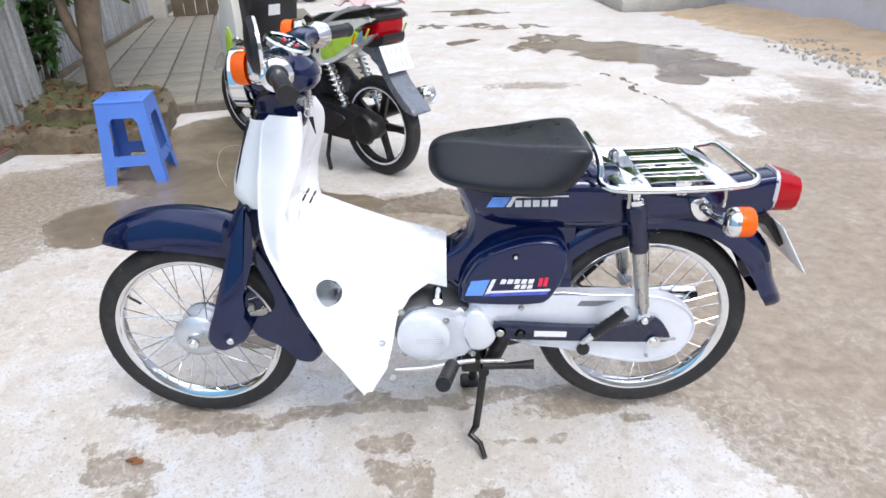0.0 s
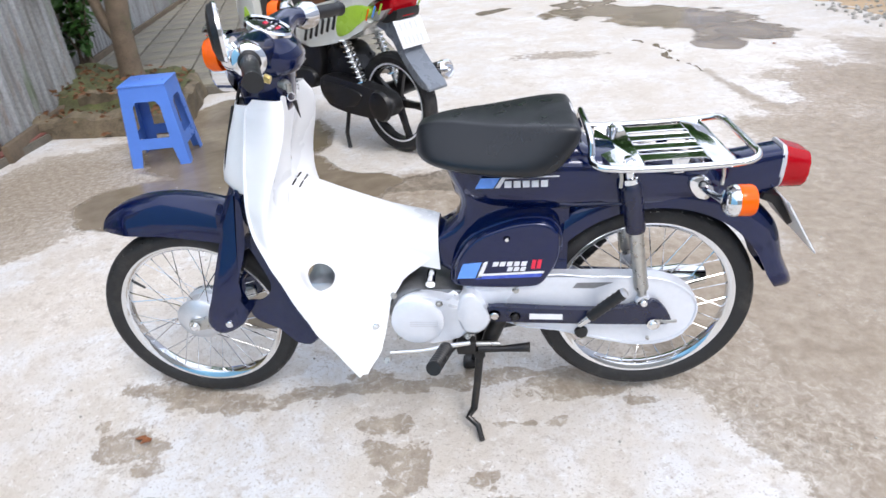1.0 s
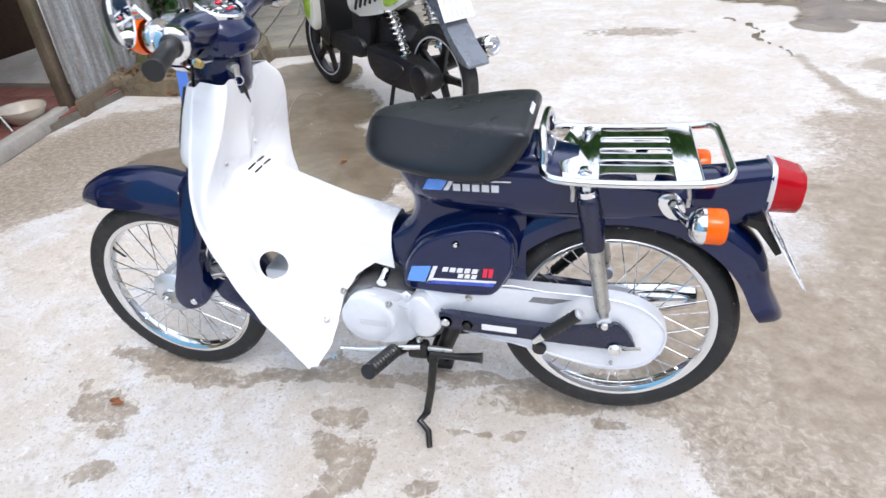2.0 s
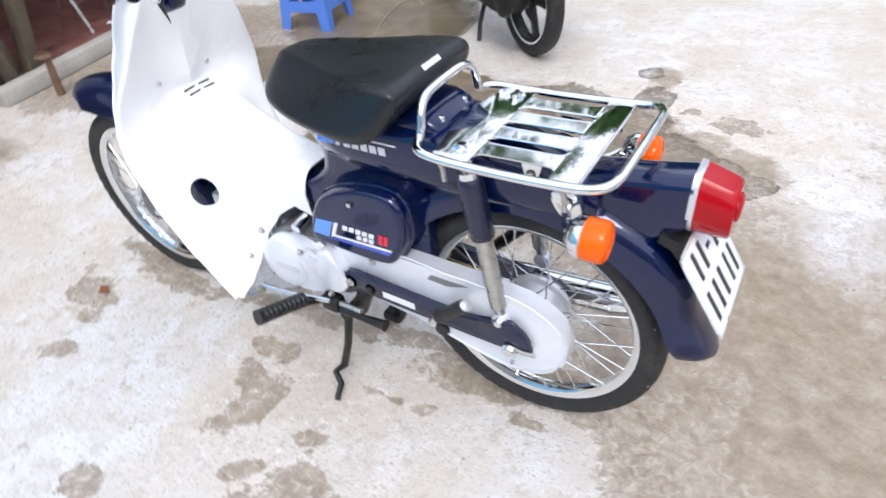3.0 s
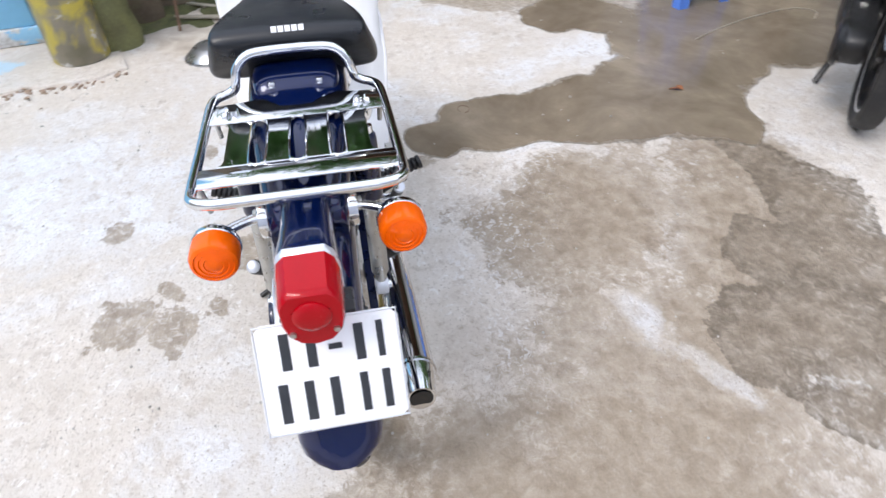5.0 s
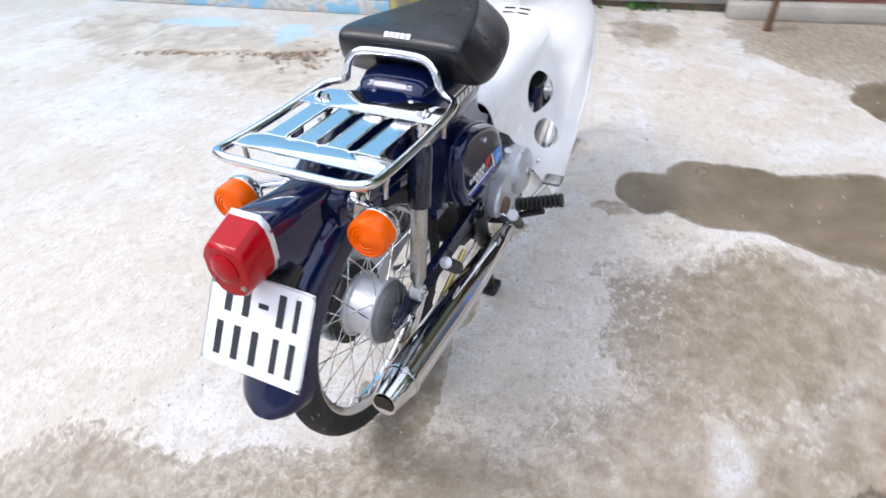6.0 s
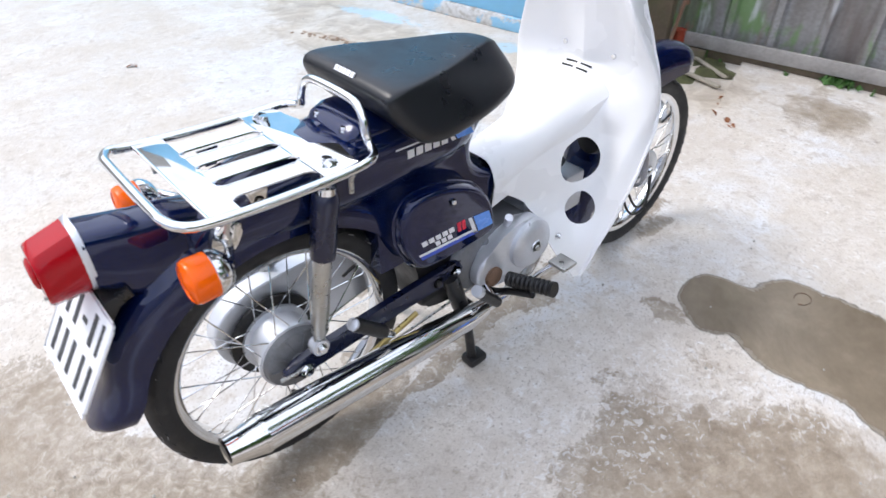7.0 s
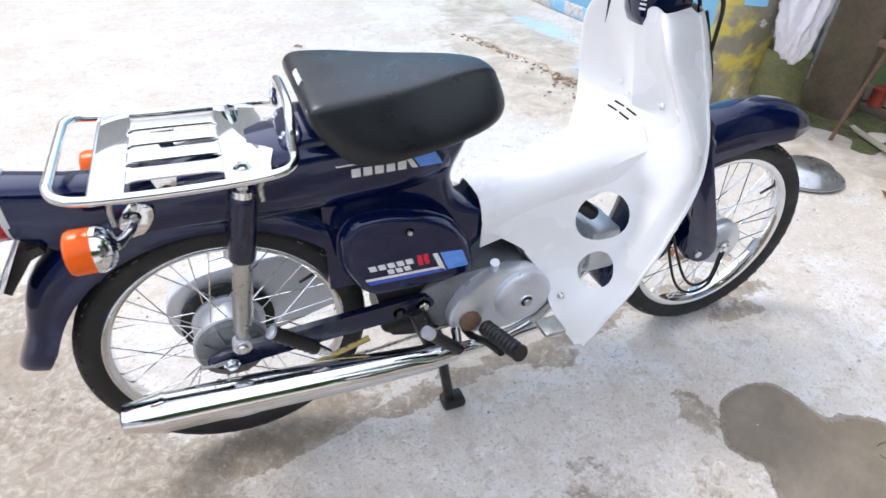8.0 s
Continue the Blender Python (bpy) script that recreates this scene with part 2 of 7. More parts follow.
# crisp splashes and drips
DRIPS = [
    (-1.22, -0.05, 0.25, 0.055, -6), (-1.34, -0.25, 0.092, 0.062, 0), (-1.28, -0.32, 0.055, 0.025, 10), (-1.47, -0.16, 0.026, 0.018, 0), (-1.30, -0.09, 0.028, 0.022, 0),
    (-0.76, -0.02, 0.24, 0.03, 3), (-0.68, -0.15, 0.09, 0.03, 10), (-0.67, -0.25, 0.07, 0.035, -10), (-0.61, -0.33, 0.045, 0.105, -12), (-0.34, -0.44, 0.085, 0.075, 30),
    (-0.40, -0.58, 0.09, 0.10, 10), (-0.41, -0.33, 0.05, 0.024, 20), (-0.50, -0.47, 0.045, 0.028, 40), (-0.81, -0.67, 0.055, 0.04, 0), (-1.24, -0.44, 0.055, 0.035, 20),
    (-0.36, -0.15, 0.03, 0.018, 0), (-0.22, -0.14, 0.04, 0.02, 10), (-0.29, -0.15, 0.018, 0.014, 0), (-0.10, -0.02, 0.15, 0.028, -4), (0.02, -0.07, 0.05, 0.018, 0),
    (0.0, 0.06, 0.20, 0.055, 8), (-0.34, 0.05, 0.16, 0.03, 0), (-0.99, 0.30, 0.035, 0.075, 0), (-0.76, 0.03, 0.06, 0.028, 0), (-0.51, 0.01, 0.1, 0.024, 0),
    (0.18, 1.54, 0.09, 0.07, 0), (-0.07, 1.47, 0.0576, 0.088, 0), (-0.19, 1.72, 0.047, 0.0924, 20), (-0.00, 1.61, 0.0336, 0.0344, 0), (-0.65, 0.35, 0.05, 0.02, 0),
    (-0.27, 1.29, 0.24, 0.2, 20), (-0.11, 1.09, 0.15, 0.1, 15), (-0.56, 1.46, 0.34, 0.09, 0), (-0.23, 1.50, 0.0576, 0.132, -10), (0.03, 1.24, 0.09, 0.13, -20), (0.23, 1.09, 0.06, 0.09, -20), (-0.79, 1.33, 0.26, 0.16, 5), (-0.65, 0.71, 0.2, 0.12, -25), (-0.47, 0.90, 0.12, 0.08, 0),
    (0.20, 4.09, 0.37, 0.14, 0), (-1.31, 0.06, 0.1, 0.03, 0),
]
DAMP = [
    (-0.70, 1.50, 0.17, 0.07, 10), (-0.47, 1.55, 0.17, 0.065, 0), (-0.25, 1.55, 0.15, 0.07, 0), (-0.05, 1.45, 0.15, 0.10, -40), (0.10, 1.33, 0.13, 0.09, -30), (0.26, 1.25, 0.13, 0.08, -30), (-0.19, 1.90, 0.06, 0.13, 10), (-0.03, 1.08, 0.15, 0.21, 0), (-0.06, 0.92, 0.11, 0.09, 0),
    (-0.67, 0.64, 0.24, 0.2, -25), (-0.60, 0.84, 0.42, 0.42, 0), (-0.36, 1.16, 0.5, 0.38, -10), (0.06, 0.76, 0.42, 0.48, 0), (0.45, 0.60, 0.45, 0.55, -20), (0.68, 0.14, 0.36, 0.34, 25), (0.56, -0.42, 0.22, 0.16, 10),
    (1.27, 0.82, 0.85, 0.95, 0), (1.61, 1.73, 0.735, 0.819, 0), (2.25, 2.75, 0.72, 0.865, 10), (2.58, 3.70, 0.368, 0.549, 0), (1.62, -0.20, 0.9, 0.7, 0), (1.26, 2.85, 0.0565, 0.616, 6),
    (-0.70, 1.45, 0.35, 0.22, 0), (0.18, 0.28, 0.24, 0.16, 15), (-2.64, 0.07, 0.3, 0.18, 15),
]
# where the skin of the concrete flakes off
PEEL = [(-0.60, 0.46, 0.22, 0.12, -20), (-0.42, 0.40, 0.2, 0.1, 0), (-0.76, 0.42, 0.22, 0.1, -35), (-0.70, 0.60, 0.26, 0.18, -25), (-0.23, 0.41, 0.22, 0.08, 10), (-0.95, 0.68, 0.16, 0.14, 0)]
ROUGH = [(-1.66, -2.17, 0.36, 0.62, 12), (-1.63, -1.57, 0.38, 0.28, 25), (-1.81, -2.76, 0.3, 0.5, 0), (-2.51, -0.54, 0.4, 0.34, 10)]
# whole pale skin; the last three rows paint sky sheen on wet ground
SKIN_AND_SHEEN = [(-0.96, -2.03, 0.36, 0.44, 0), (-0.97, -0.55, 0.28, 0.62, 20), (-1.18, -0.94, 0.3, 0.4, 0), (0.62, 0.95, 0.2, 0.3, 0), (0.05, 0.84, 0.16, 0.04, 25), (-0.14, 0.74, 0.12, 0.06, 10)]
SPILT = [(-2.02, -1.76, 0.2, 0.12, 20), (-2.04, -2.40, 0.1, 0.4, 5), (-2.19, -1.49, 0.1, 0.15, 0)]
# broad stretches that stay brown long after rain
BROWN = [(0.60, -0.10, 0.30, 0.32, 0), (0.40, -0.02, 0.24, 0.26, 0), (-2.70, 1.50, 0.62, 0.80, 0), (-2.85, 0.85, 0.42, 0.40, 0), (0.28, 0.40, 0.27, 0.44, 0), (0.82, 0.34, 0.56, 0.58, 0), (1.2, 0.7, 0.7, 0.9, 0), (1.3, -0.4, 1.0, 0.6, 0), (0.64, -0.46, 0.30, 0.22, 20), (1.55, 1.7, 0.6, 0.9, 0), (2.1, 2.7, 0.6, 0.8, 0), (-0.36, 1.34, 0.46, 0.26, 0), (-0.05, 1.08, 0.24, 0.32, 0), (-0.50, 0.66, 0.26, 0.26, 0), (-0.78, 0.72, 0.20, 0.14, 30), (0.0, 0.03, 0.30, 0.08, 6)]
# soaked ground with a crisp tide line
SOAK = [(-0.84, 1.46, 0.32, 0.10, 4), (-0.46, 1.50, 0.28, 0.17, -8), (-0.20, 1.44, 0.17, 0.22, -20), (-0.16, 1.68, 0.08, 0.13, 15), (-0.25, 1.92, 0.05, 0.06, 0), (-0.02, 1.14, 0.16, 0.26, -12), (0.02, 0.98, 0.15, 0.10, 10), (0.16, 1.17, 0.12, 0.09, -40), (0.26, 1.10, 0.07, 0.12, -30), (-0.30, 1.22, 0.18, 0.12, 0)]
CREAM = [(-0.80, 0.42, 0.45, 0.20, -30), (-0.90, 0.62, 0.16, 0.34, 0), (-0.30, 0.30, 0.5, 0.22, 0), (-1.70, -1.55, 0.45, 0.50, 0), (-2.0, -1.1, 0.36, 0.32, 0), (-0.58, 0.38, 0.65, 0.4, 10), (-0.03, 0.35, 0.5, 0.35, 0), (-0.21, 1.45, 0.864, 0.301, 0), (-1.92, 0.49, 0.55, 0.3, 10), (0.10, -1.00, 0.9, 0.6, 0)]
CRACKS = [(-1.50, -1.81, 0.26, 0.012, 0), (-1.72, -1.39, 0.46, 0.013, -41), (-1.88, -1.57, 0.34, 0.011, -65), (0.71, -0.05, 0.36, 0.012, 16), (1.58, 0.92, 0.9, 0.008, 24)]


def ground_material():
    m, n, l, b = material("yard_concrete")
    pos = n.new("ShaderNodeNewGeometry").outputs["Position"]

    def patches(name):
        """How far a place lies from a kind of patch: 1 at the patch's edge."""
        at = n.new("ShaderNodeAttribute")
        at.attribute_name = name
        return calc(n, l, "SUBTRACT", 3.0, at.outputs["Fac"])

    def plus(value, tex, amount):
        return calc(n, l, "ADD", value, calc(n, l, "MULTIPLY", calc(n, l, "SUBTRACT", tex, 0.5), amount))

    broad, mid = noise_tex(n, l, pos, 0.8, 4, 0.6, 0.6), noise_tex(n, l, pos, 2.6, 7, 0.66, 0.4)
    fine, grit = noise_tex(n, l, pos, 17, 7, 0.72), noise_tex(n, l, pos, 110, 4, 0.65)
    spots, flake = noise_tex(n, l, pos, 8.5, 8, 0.74, 0.3), noise_tex(n, l, pos, 42, 6, 0.7, 0.8)
    chip, blot = noise_tex(n, l, pos, 46, 3, 0.6, 1.2), noise_tex(n, l, pos, 6.5, 9, 0.7, 0.5)
    # dry concrete: cream where the surface is worn, blue-white where the skin is whole or sky sheen is painted
    col = ramp(n, l, mid, [(0.34, (0.57, 0.515, 0.45)), (0.47, (0.67, 0.63, 0.58)), (0.56, (0.70, 0.69, 0.68)), (0.68, (0.71, 0.715, 0.73))])
    col = mixed(n, l, ramp(n, l, broad, [(0.42, grey(0.45)), (0.58, grey(0))]), col, (0.56, 0.505, 0.44))
    # cream tone also lifted a little to offset the motorcycle's soft shadow
    col = mixed(n, l, ramp(n, l, plus(plus(patches("cream"), mid, 1.6), fine, 0.8), [(0.7, grey(0.75)), (1.5, grey(0))]), col, mixed(n, l, flake, (0.57, 0.505, 0.43), (0.73, 0.675, 0.605)))
    skin_sheen = ramp(n, l, plus(plus(patches("smooth"), fine, 1.1), spots, 1.6), [(0.58, grey(0.68)), (1.10, grey(0))])
    col = mixed(n, l, skin_sheen, col, (0.71, 0.73, 0.76))
    col = mixed(n, l, ramp(n, l, fine, [(0.38, grey(0.55)), (0.47, grey(0))]), col, (0.43, 0.365, 0.30))
    col = mixed(n, l, ramp(n, l, flake, [(0.57, grey(0)), (0.64, grey(0.6))]), col, (0.80, 0.80, 0.79))
    col = mixed(n, l, ramp(n, l, flake, [(0.34, grey(0.6)), (0.41, grey(0))]), col, (0.42, 0.37, 0.31))
    col = mixed(n, l, ramp(n, l, grit, [(0.36, grey(0.75)), (0.43, grey(0))]), col, (0.33, 0.28, 0.225))
    # peeling skin: pale flakes over tan ground where the damp comes up
    col = mixed(n, l, ramp(n, l, blot, [(0.47, grey(0.42)), (0.515, grey(0.10)), (0.56, grey(0))]), col, mixed(n, l, flake, (0.50, 0.435, 0.36), (0.63, 0.575, 0.50)))
    near = ramp(n, l, plus(patches("peel"), spots, 2.0), [(0.7, grey(1)), (1.5, grey(0))])
    peel = calc(n, l, "MULTIPLY", near, ramp(n, l, chip, [(0.57, grey(0)), (0.60, grey(0.5))]))
    # rough crumbling screed by the blue wall, and spilt blue paint
    crumb = plus(patches("rough"), fine, 1.0)
    col = mixed(n, l, ramp(n, l, crumb, [(0.85, grey(0.7)), (1.05, grey(0))]), col, ramp(n, l, blot, [(0.36, (0.33, 0.27, 0.205)), (0.5, (0.50, 0.43, 0.345)), (0.62, (0.64, 0.58, 0.49))]))
    spill = plus(plus(patches("spilt"), spots, 1.6), flake, 1.6)
    col = mixed(n, l, ramp(n, l, spill, [(0.7, grey(0.7)), (1.1, grey(0))]), col, (0.42, 0.64, 0.78))
    col = mixed(n, l, ramp(n, l, plus(patches("cracks"), fine, 1.4), [(0.7, grey(0.6)), (1.0, grey(0))]), col, (0.36, 0.29, 0.23))
    stretch = ramp(n, l, plus(plus(plus(patches("brown"), mid, 1.5), broad, 0.8), flake, 0.5), [(0.55, grey(0.92)), (0.95, grey(0.66)), (1.28, grey(0))])
    stretch = calc(n, l, "MULTIPLY", stretch, calc(n, l, "SUBTRACT", 1.0, skin_sheen))
    col = mixed(n, l, stretch, col, ramp(n, l, flake, [(0.36, (0.235, 0.186, 0.134)), (0.5, (0.335, 0.277, 0.212)), (0.64, (0.48, 0.418, 0.343))]))
    # scattered damp spots, mottled damp ground, crisp splashes, then standing water
    few = ramp(n, l, spots, [(0.625, grey(0)), (0.645, grey(0.6))])
    col = mixed(n, l, few, col, (0.40, 0.345, 0.285))
    mottle = plus(plus(plus(patches("damp"), spots, 2.4), flake, 1.3), mid, 1.0)
    damp_fac = ramp(n, l, mottle, [(0.25, grey(0.80)), (0.68, grey(0.58)), (0.84, grey(0.26)), (1.12, grey(0))])
    whole = calc(n, l, "SUBTRACT", 1.0, skin_sheen)
    damp_fac = calc(n, l, "MULTIPLY", damp_fac, whole)
    soft = ramp(n, l, plus(plus(patches("damp"), mid, 1.6), broad, 1.0), [(0.5, grey(0.50)), (1.1, grey(0.30)), (1.7, grey(0))])
    soft = calc(n, l, "MULTIPLY", soft, whole)
    col = mixed(n, l, soft, col, mixed(n, l, flake, (0.35, 0.295, 0.235), (0.53, 0.465, 0.395)))
    wet_tone = ramp(n, l, fine, [(0.32, (0.20, 0.150, 0.098)), (0.5, (0.30, 0.238, 0.170)), (0.68, (0.42, 0.350, 0.268))])
    col = mixed(n, l, damp_fac, col, wet_tone)
    col = mixed(n, l, peel, col, (0.74, 0.735, 0.73))
    drip_fac = ramp(n, l, plus(plus(patches("drips"), spots, 2.0), fine, 1.5), [(0.90, grey(0.82)), (1.0, grey(0.6)), (1.06, grey(0))])
    drip_fac = calc(n, l, "MULTIPLY", drip_fac, ramp(n, l, flake, [(0.50, grey(1)), (0.62, grey(0.45))]))
    drip_tone = ramp(n, l, fine, [(0.32, (0.21, 0.160, 0.112)), (0.5, (0.31, 0.250, 0.186)), (0.68, (0.45, 0.380, 0.295))])
    col = mixed(n, l, drip_fac, col, drip_tone)
    tide = ramp(n, l, plus(plus(patches("soak"), spots, 0.5), fine, 0.35), [(0.35, grey(0.50)), (0.85, grey(0.86)), (0.97, grey(0.95)), (1.01, grey(0.5)), (1.05, grey(0))])
    tide = calc(n, l, "MULTIPLY", tide, ramp(n, l, flake, [(0.44, grey(1)), (0.62, grey(0.45))]))
    col = mixed(n, l, tide, col, ramp(n, l, fine, [(0.34, (0.090, 0.069, 0.046)), (0.5, (0.145, 0.115, 0.082)), (0.66, (0.25, 0.206, 0.156))]))
    pud = plus(plus(patches("puddles"), fine, 0.16), spots, 0.32)
    pud_fac = ramp(n, l, pud, [(0.93, grey(1)), (0.985, grey(0.75)), (1.01, grey(0.35)), (1.10, grey(0))])
    col = mixed(n, l, pud_fac, col, ramp(n, l, mid, [(0.35, (0.165, 0.131, 0.091)), (0.52, (0.235, 0.189, 0.136)), (0.68, (0.33, 0.272, 0.198))]))
    l.new(col, b.inputs["Base Color"])
    rough = mixed(n, l, damp_fac, ramp(n, l, fine, [(0.3, grey(0.55)), (0.7, grey(0.8))]), ramp(n, l, spots, [(0.4, grey(0.28)), (0.6, grey(0.46))]))
    rough = mixed(n, l, skin_sheen, rough, grey(0.42))
    rough = mixed(n, l, tide, rough, grey(0.36))
    rough = mixed(n, l, drip_fac, rough, grey(0.40))
    film = ramp(n, l, pud, [(0.55, grey(0.13)), (0.97, grey(0.27))])
    rough = mixed(n, l, pud_fac, rough, film)
    l.new(rough, b.inputs["Roughness"])
    dry = calc(n, l, "SUBTRACT", 1.0, calc(n, l, "MULTIPLY", pud_fac, 0.93))
    h = calc(n, l, "ADD", calc(n, l, "MULTIPLY", fine, 0.5), calc(n, l, "ADD", calc(n, l, "MULTIPLY", flake, 0.35), calc(n, l, "MULTIPLY", grit, 0.2)))
    bump(n, l, b, calc(n, l, "MULTIPLY", h, dry), 1.0, 0.009)
    return m


GROUND = ground_material()


# ---- mesh helpers ----
def part(name, bm, mat, parent=None, label="", smooth=True, angle=38):
    me = bpy.data.meshes.new(name)
    bmesh.ops.remove_doubles(bm, verts=bm.verts[:], dist=1e-6)
    bmesh.ops.recalc_face_normals(bm, faces=bm.faces[:])
    bm.to_mesh(me)
    bm.free()
    me.materials.append(mat)
    if smooth:
        me.shade_smooth()
        me.set_sharp_from_angle(angle=radians(angle))
    ob = new(name, me)
    if parent:
        ob.parent = parent
    if label:
        ob["label"] = label
    return ob


def thing(name, label, category, at=(0, 0, 0), turn=0, group="", kind=""):
    ob = new(name)
    ob.matrix_world = pose(*at, 0, 0, turn)
    return tagged(ob, label, category, group, kind)


def curve_points(pts, n=6, closed=False):
    """A smooth line through the points."""
    pts = [Vector(p) for p in pts]
    out, k = [], len(pts)
    for i in range(k if closed else k - 1):
        p0 = pts[i - 1] if (closed or i) else 2 * pts[0] - pts[1]
        p1, p2 = pts[i], pts[(i + 1) % k]
        p3 = pts[(i + 2) % k] if (closed or i + 2 < k) else 2 * pts[-1] - pts[-2]
        for j in range(n):
            t = j / n
            out.append(0.5 * (2 * p1 + (p2 - p0) * t + (2 * p0 - 5 * p1 + 4 * p2 - p3) * t * t + (3 * p1 - p0 - 3 * p2 + p3) * t ** 3))
    return out if closed else out + [pts[-1]]


def loft(bm, rings, cap=True, closed=False, loop=True):
    vs = [[bm.verts.new(p) for p in r] for r in rings]
    k = len(vs[0])
    for i in range(len(vs) if closed else len(vs) - 1):
        a, b = vs[i], vs[(i + 1) % len(vs)]
        for j in range(k if loop else k - 1):
            bm.faces.new((a[j], a[(j + 1) % k], b[(j + 1) % k], b[j]))
    if cap and not closed and loop:
        bm.faces.new(vs[0][::-1])
        bm.faces.new(vs[-1])
    return bm


def tube(pts, r, seg=10, smooth=0, closed=False, bm=None):
    """A round bar along a line; r may be one radius or one for each given point."""
    bm = bm or bmesh.new()
    rad = list(r) if isinstance(r, (list, tuple)) else [r] * len(pts)
    if smooth:
        many = []
        for i in range(len(pts) if closed else len(pts) - 1):
            for j in range(smooth):
                many.append(rad[i] + (rad[(i + 1) % len(rad)] - rad[i]) * j / smooth)
        rad = many if closed else many + [rad[-1]]
        pts = curve_points(pts, smooth, closed)
    pts = [Vector(p) for p in pts]
    rings, side = [], None
    for i, p in enumerate(pts):
        a = pts[i - 1] if (i or closed) else p
        b = pts[(i + 1) % len(pts)] if (closed or i + 1 < len(pts)) else p
        d = (b - a).normalized()
        if side is None:
            side = d.orthogonal().normalized()
        side = (side - d * side.dot(d)).normalized()
        up = d.cross(side)
        rings.append([p + (side * math.cos(2 * math.pi * j / seg) + up * math.sin(2 * math.pi * j / seg)) * rad[i] for j in range(seg)])
    return loft(bm, rings, True, closed)


def lathe(profile, seg=24, axis="y", at=(0, 0, 0), closed=False, bm=None):
    """A turned shape: profile of (radius, place along the axis)."""
    bm = bm or bmesh.new()
    rings = []
    for j in range(seg):
        c, s = math.cos(2 * math.pi * j / seg), math.sin(2 * math.pi * j / seg)
        ring = []
        for r, h in profile:
            p = {"y": (r * c, h, r * s), "x": (h, r * c, r * s), "z": (r * c, r * s, h)}[axis]
            ring.append(Vector(p) + Vector(at))
        rings.append(ring)
    return loft(bm, rings, False, True, closed)


def slab(outline, y0, y1, bevel=0.004, bm=None, seg=2, m=None):
    """A side outline (x, z) given thickness across y, with rounded edges."""
    b = bmesh.new()
    a = [b.verts.new((x, y0, z)) for x, z in outline]
    c = [b.verts.new((x, y1, z)) for x, z in outline]
    k = len(a)
    b.faces.new(a)
    b.faces.new(c[::-1])
    for i in range(k):
        b.faces.new((a[i], c[i], c[(i + 1) % k], a[(i + 1) % k]))
    if bevel:
        rim = [e for e in b.edges if abs(e.verts[0].co.y - e.verts[1].co.y) < 1e-6]
        bmesh.ops.bevel(b, geom=rim, offset=bevel, segments=seg, profile=0.5, affect="EDGES")
    if m is not None:
        b.transform(m)
    if bm is None:
        return b
    return join(bm, b)


def join(bm, b):
    table = {v: bm.verts.new(v.co) for v in b.verts}
    for f in b.faces:
        bm.faces.new([table[v] for v in f.verts])
    b.free()
    return bm


def box(x0, x1, y0, y1, z0, z1, bevel=0.004, bm=None, m=None):
    b = bmesh.new()
    bmesh.ops.create_cube(b, size=1)
    for v in b.verts:
        v.co = Vector(((x0 + x1) / 2 + v.co.x * (x1 - x0), (y0 + y1) / 2 + v.co.y * (y1 - y0), (z0 + z1) / 2 + v.co.z * (z1 - z0)))
    if bevel:
        bmesh.ops.bevel(b, geom=b.edges[:], offset=bevel, segments=2, profile=0.5, affect="EDGES")
    if m is not None:
        b.transform(m)
    return b if bm is None else join(bm, b)


def rounded(outline, n=5):
    """A closed (x, z) outline smoothed through its points."""
    return [(p.x, p.z) for p in curve_points([(x, 0, z) for x, z in outline], n, True)]


def shell(bm, thick):
    """Gives an open surface its thickness, inwards."""
    bmesh.ops.recalc_face_normals(bm, faces=bm.faces[:])
    bmesh.ops.solidify(bm, geom=bm.faces[:], thickness=thick)
    return bm


def bolt(parent, at, r=0.008, axis="y", out=-1, mat=None, name="bolt"):
    h = 0.007 * out
    bm = lathe([(0, h), (r * 0.8, h), (r, h * 0.75), (r, 0), (r * 1.5, 0), (r * 1.5, -h * 0.3), (0, -h * 0.3)], 8, axis, at)
    return part(name, bm, mat or STEEL, parent)


# ---- the ground ----
def wet_marks(me):
    """Stores at each point of a ground mesh how near it lies to each kind of wet or worn patch."""
    px, py = np.array([v.co.x for v in me.vertices]), np.array([v.co.y for v in me.vertices])
    wx, wy = np.zeros(len(px)), np.zeros(len(px))
    for i in range(len(px)):
        p = Vector((px[i], py[i], 0))
        v = noise.noise_vector(p * 2.6) * 0.060 + noise.noise_vector(p * 7.0) * 0.034
        wx[i], wy[i] = v.x, v.y
    far = 1 + np.clip(py - 3.0, 0, 4) * 1.3
    for name, rows, bend in (("puddles", PUDDLES, far), ("drips", DRIPS, 0.35), ("damp", DAMP, far), ("peel", PEEL, 1.0), ("rough", ROUGH, 1.0), ("smooth", SKIN_AND_SHEEN, 1.0), ("spilt", SPILT, 1.0), ("cream", CREAM, 1.0), ("brown", BROWN, 1.4), ("soak", SOAK, 0.9), ("cracks", CRACKS, 0.15)):
        best = np.full(len(px), 3.0)
        for x, y, a, b, turn in rows:
            c, s = math.cos(radians(turn)), math.sin(radians(turn))
            dx, dy = px + wx * bend - x, py + wy * bend - y
            best = np.minimum(best, np.hypot((dx * c + dy * s) / a, (dy * c - dx * s) / b))
        me.attributes.new(name, "FLOAT", "POINT").data.foreach_set("value", 3.0 - best)


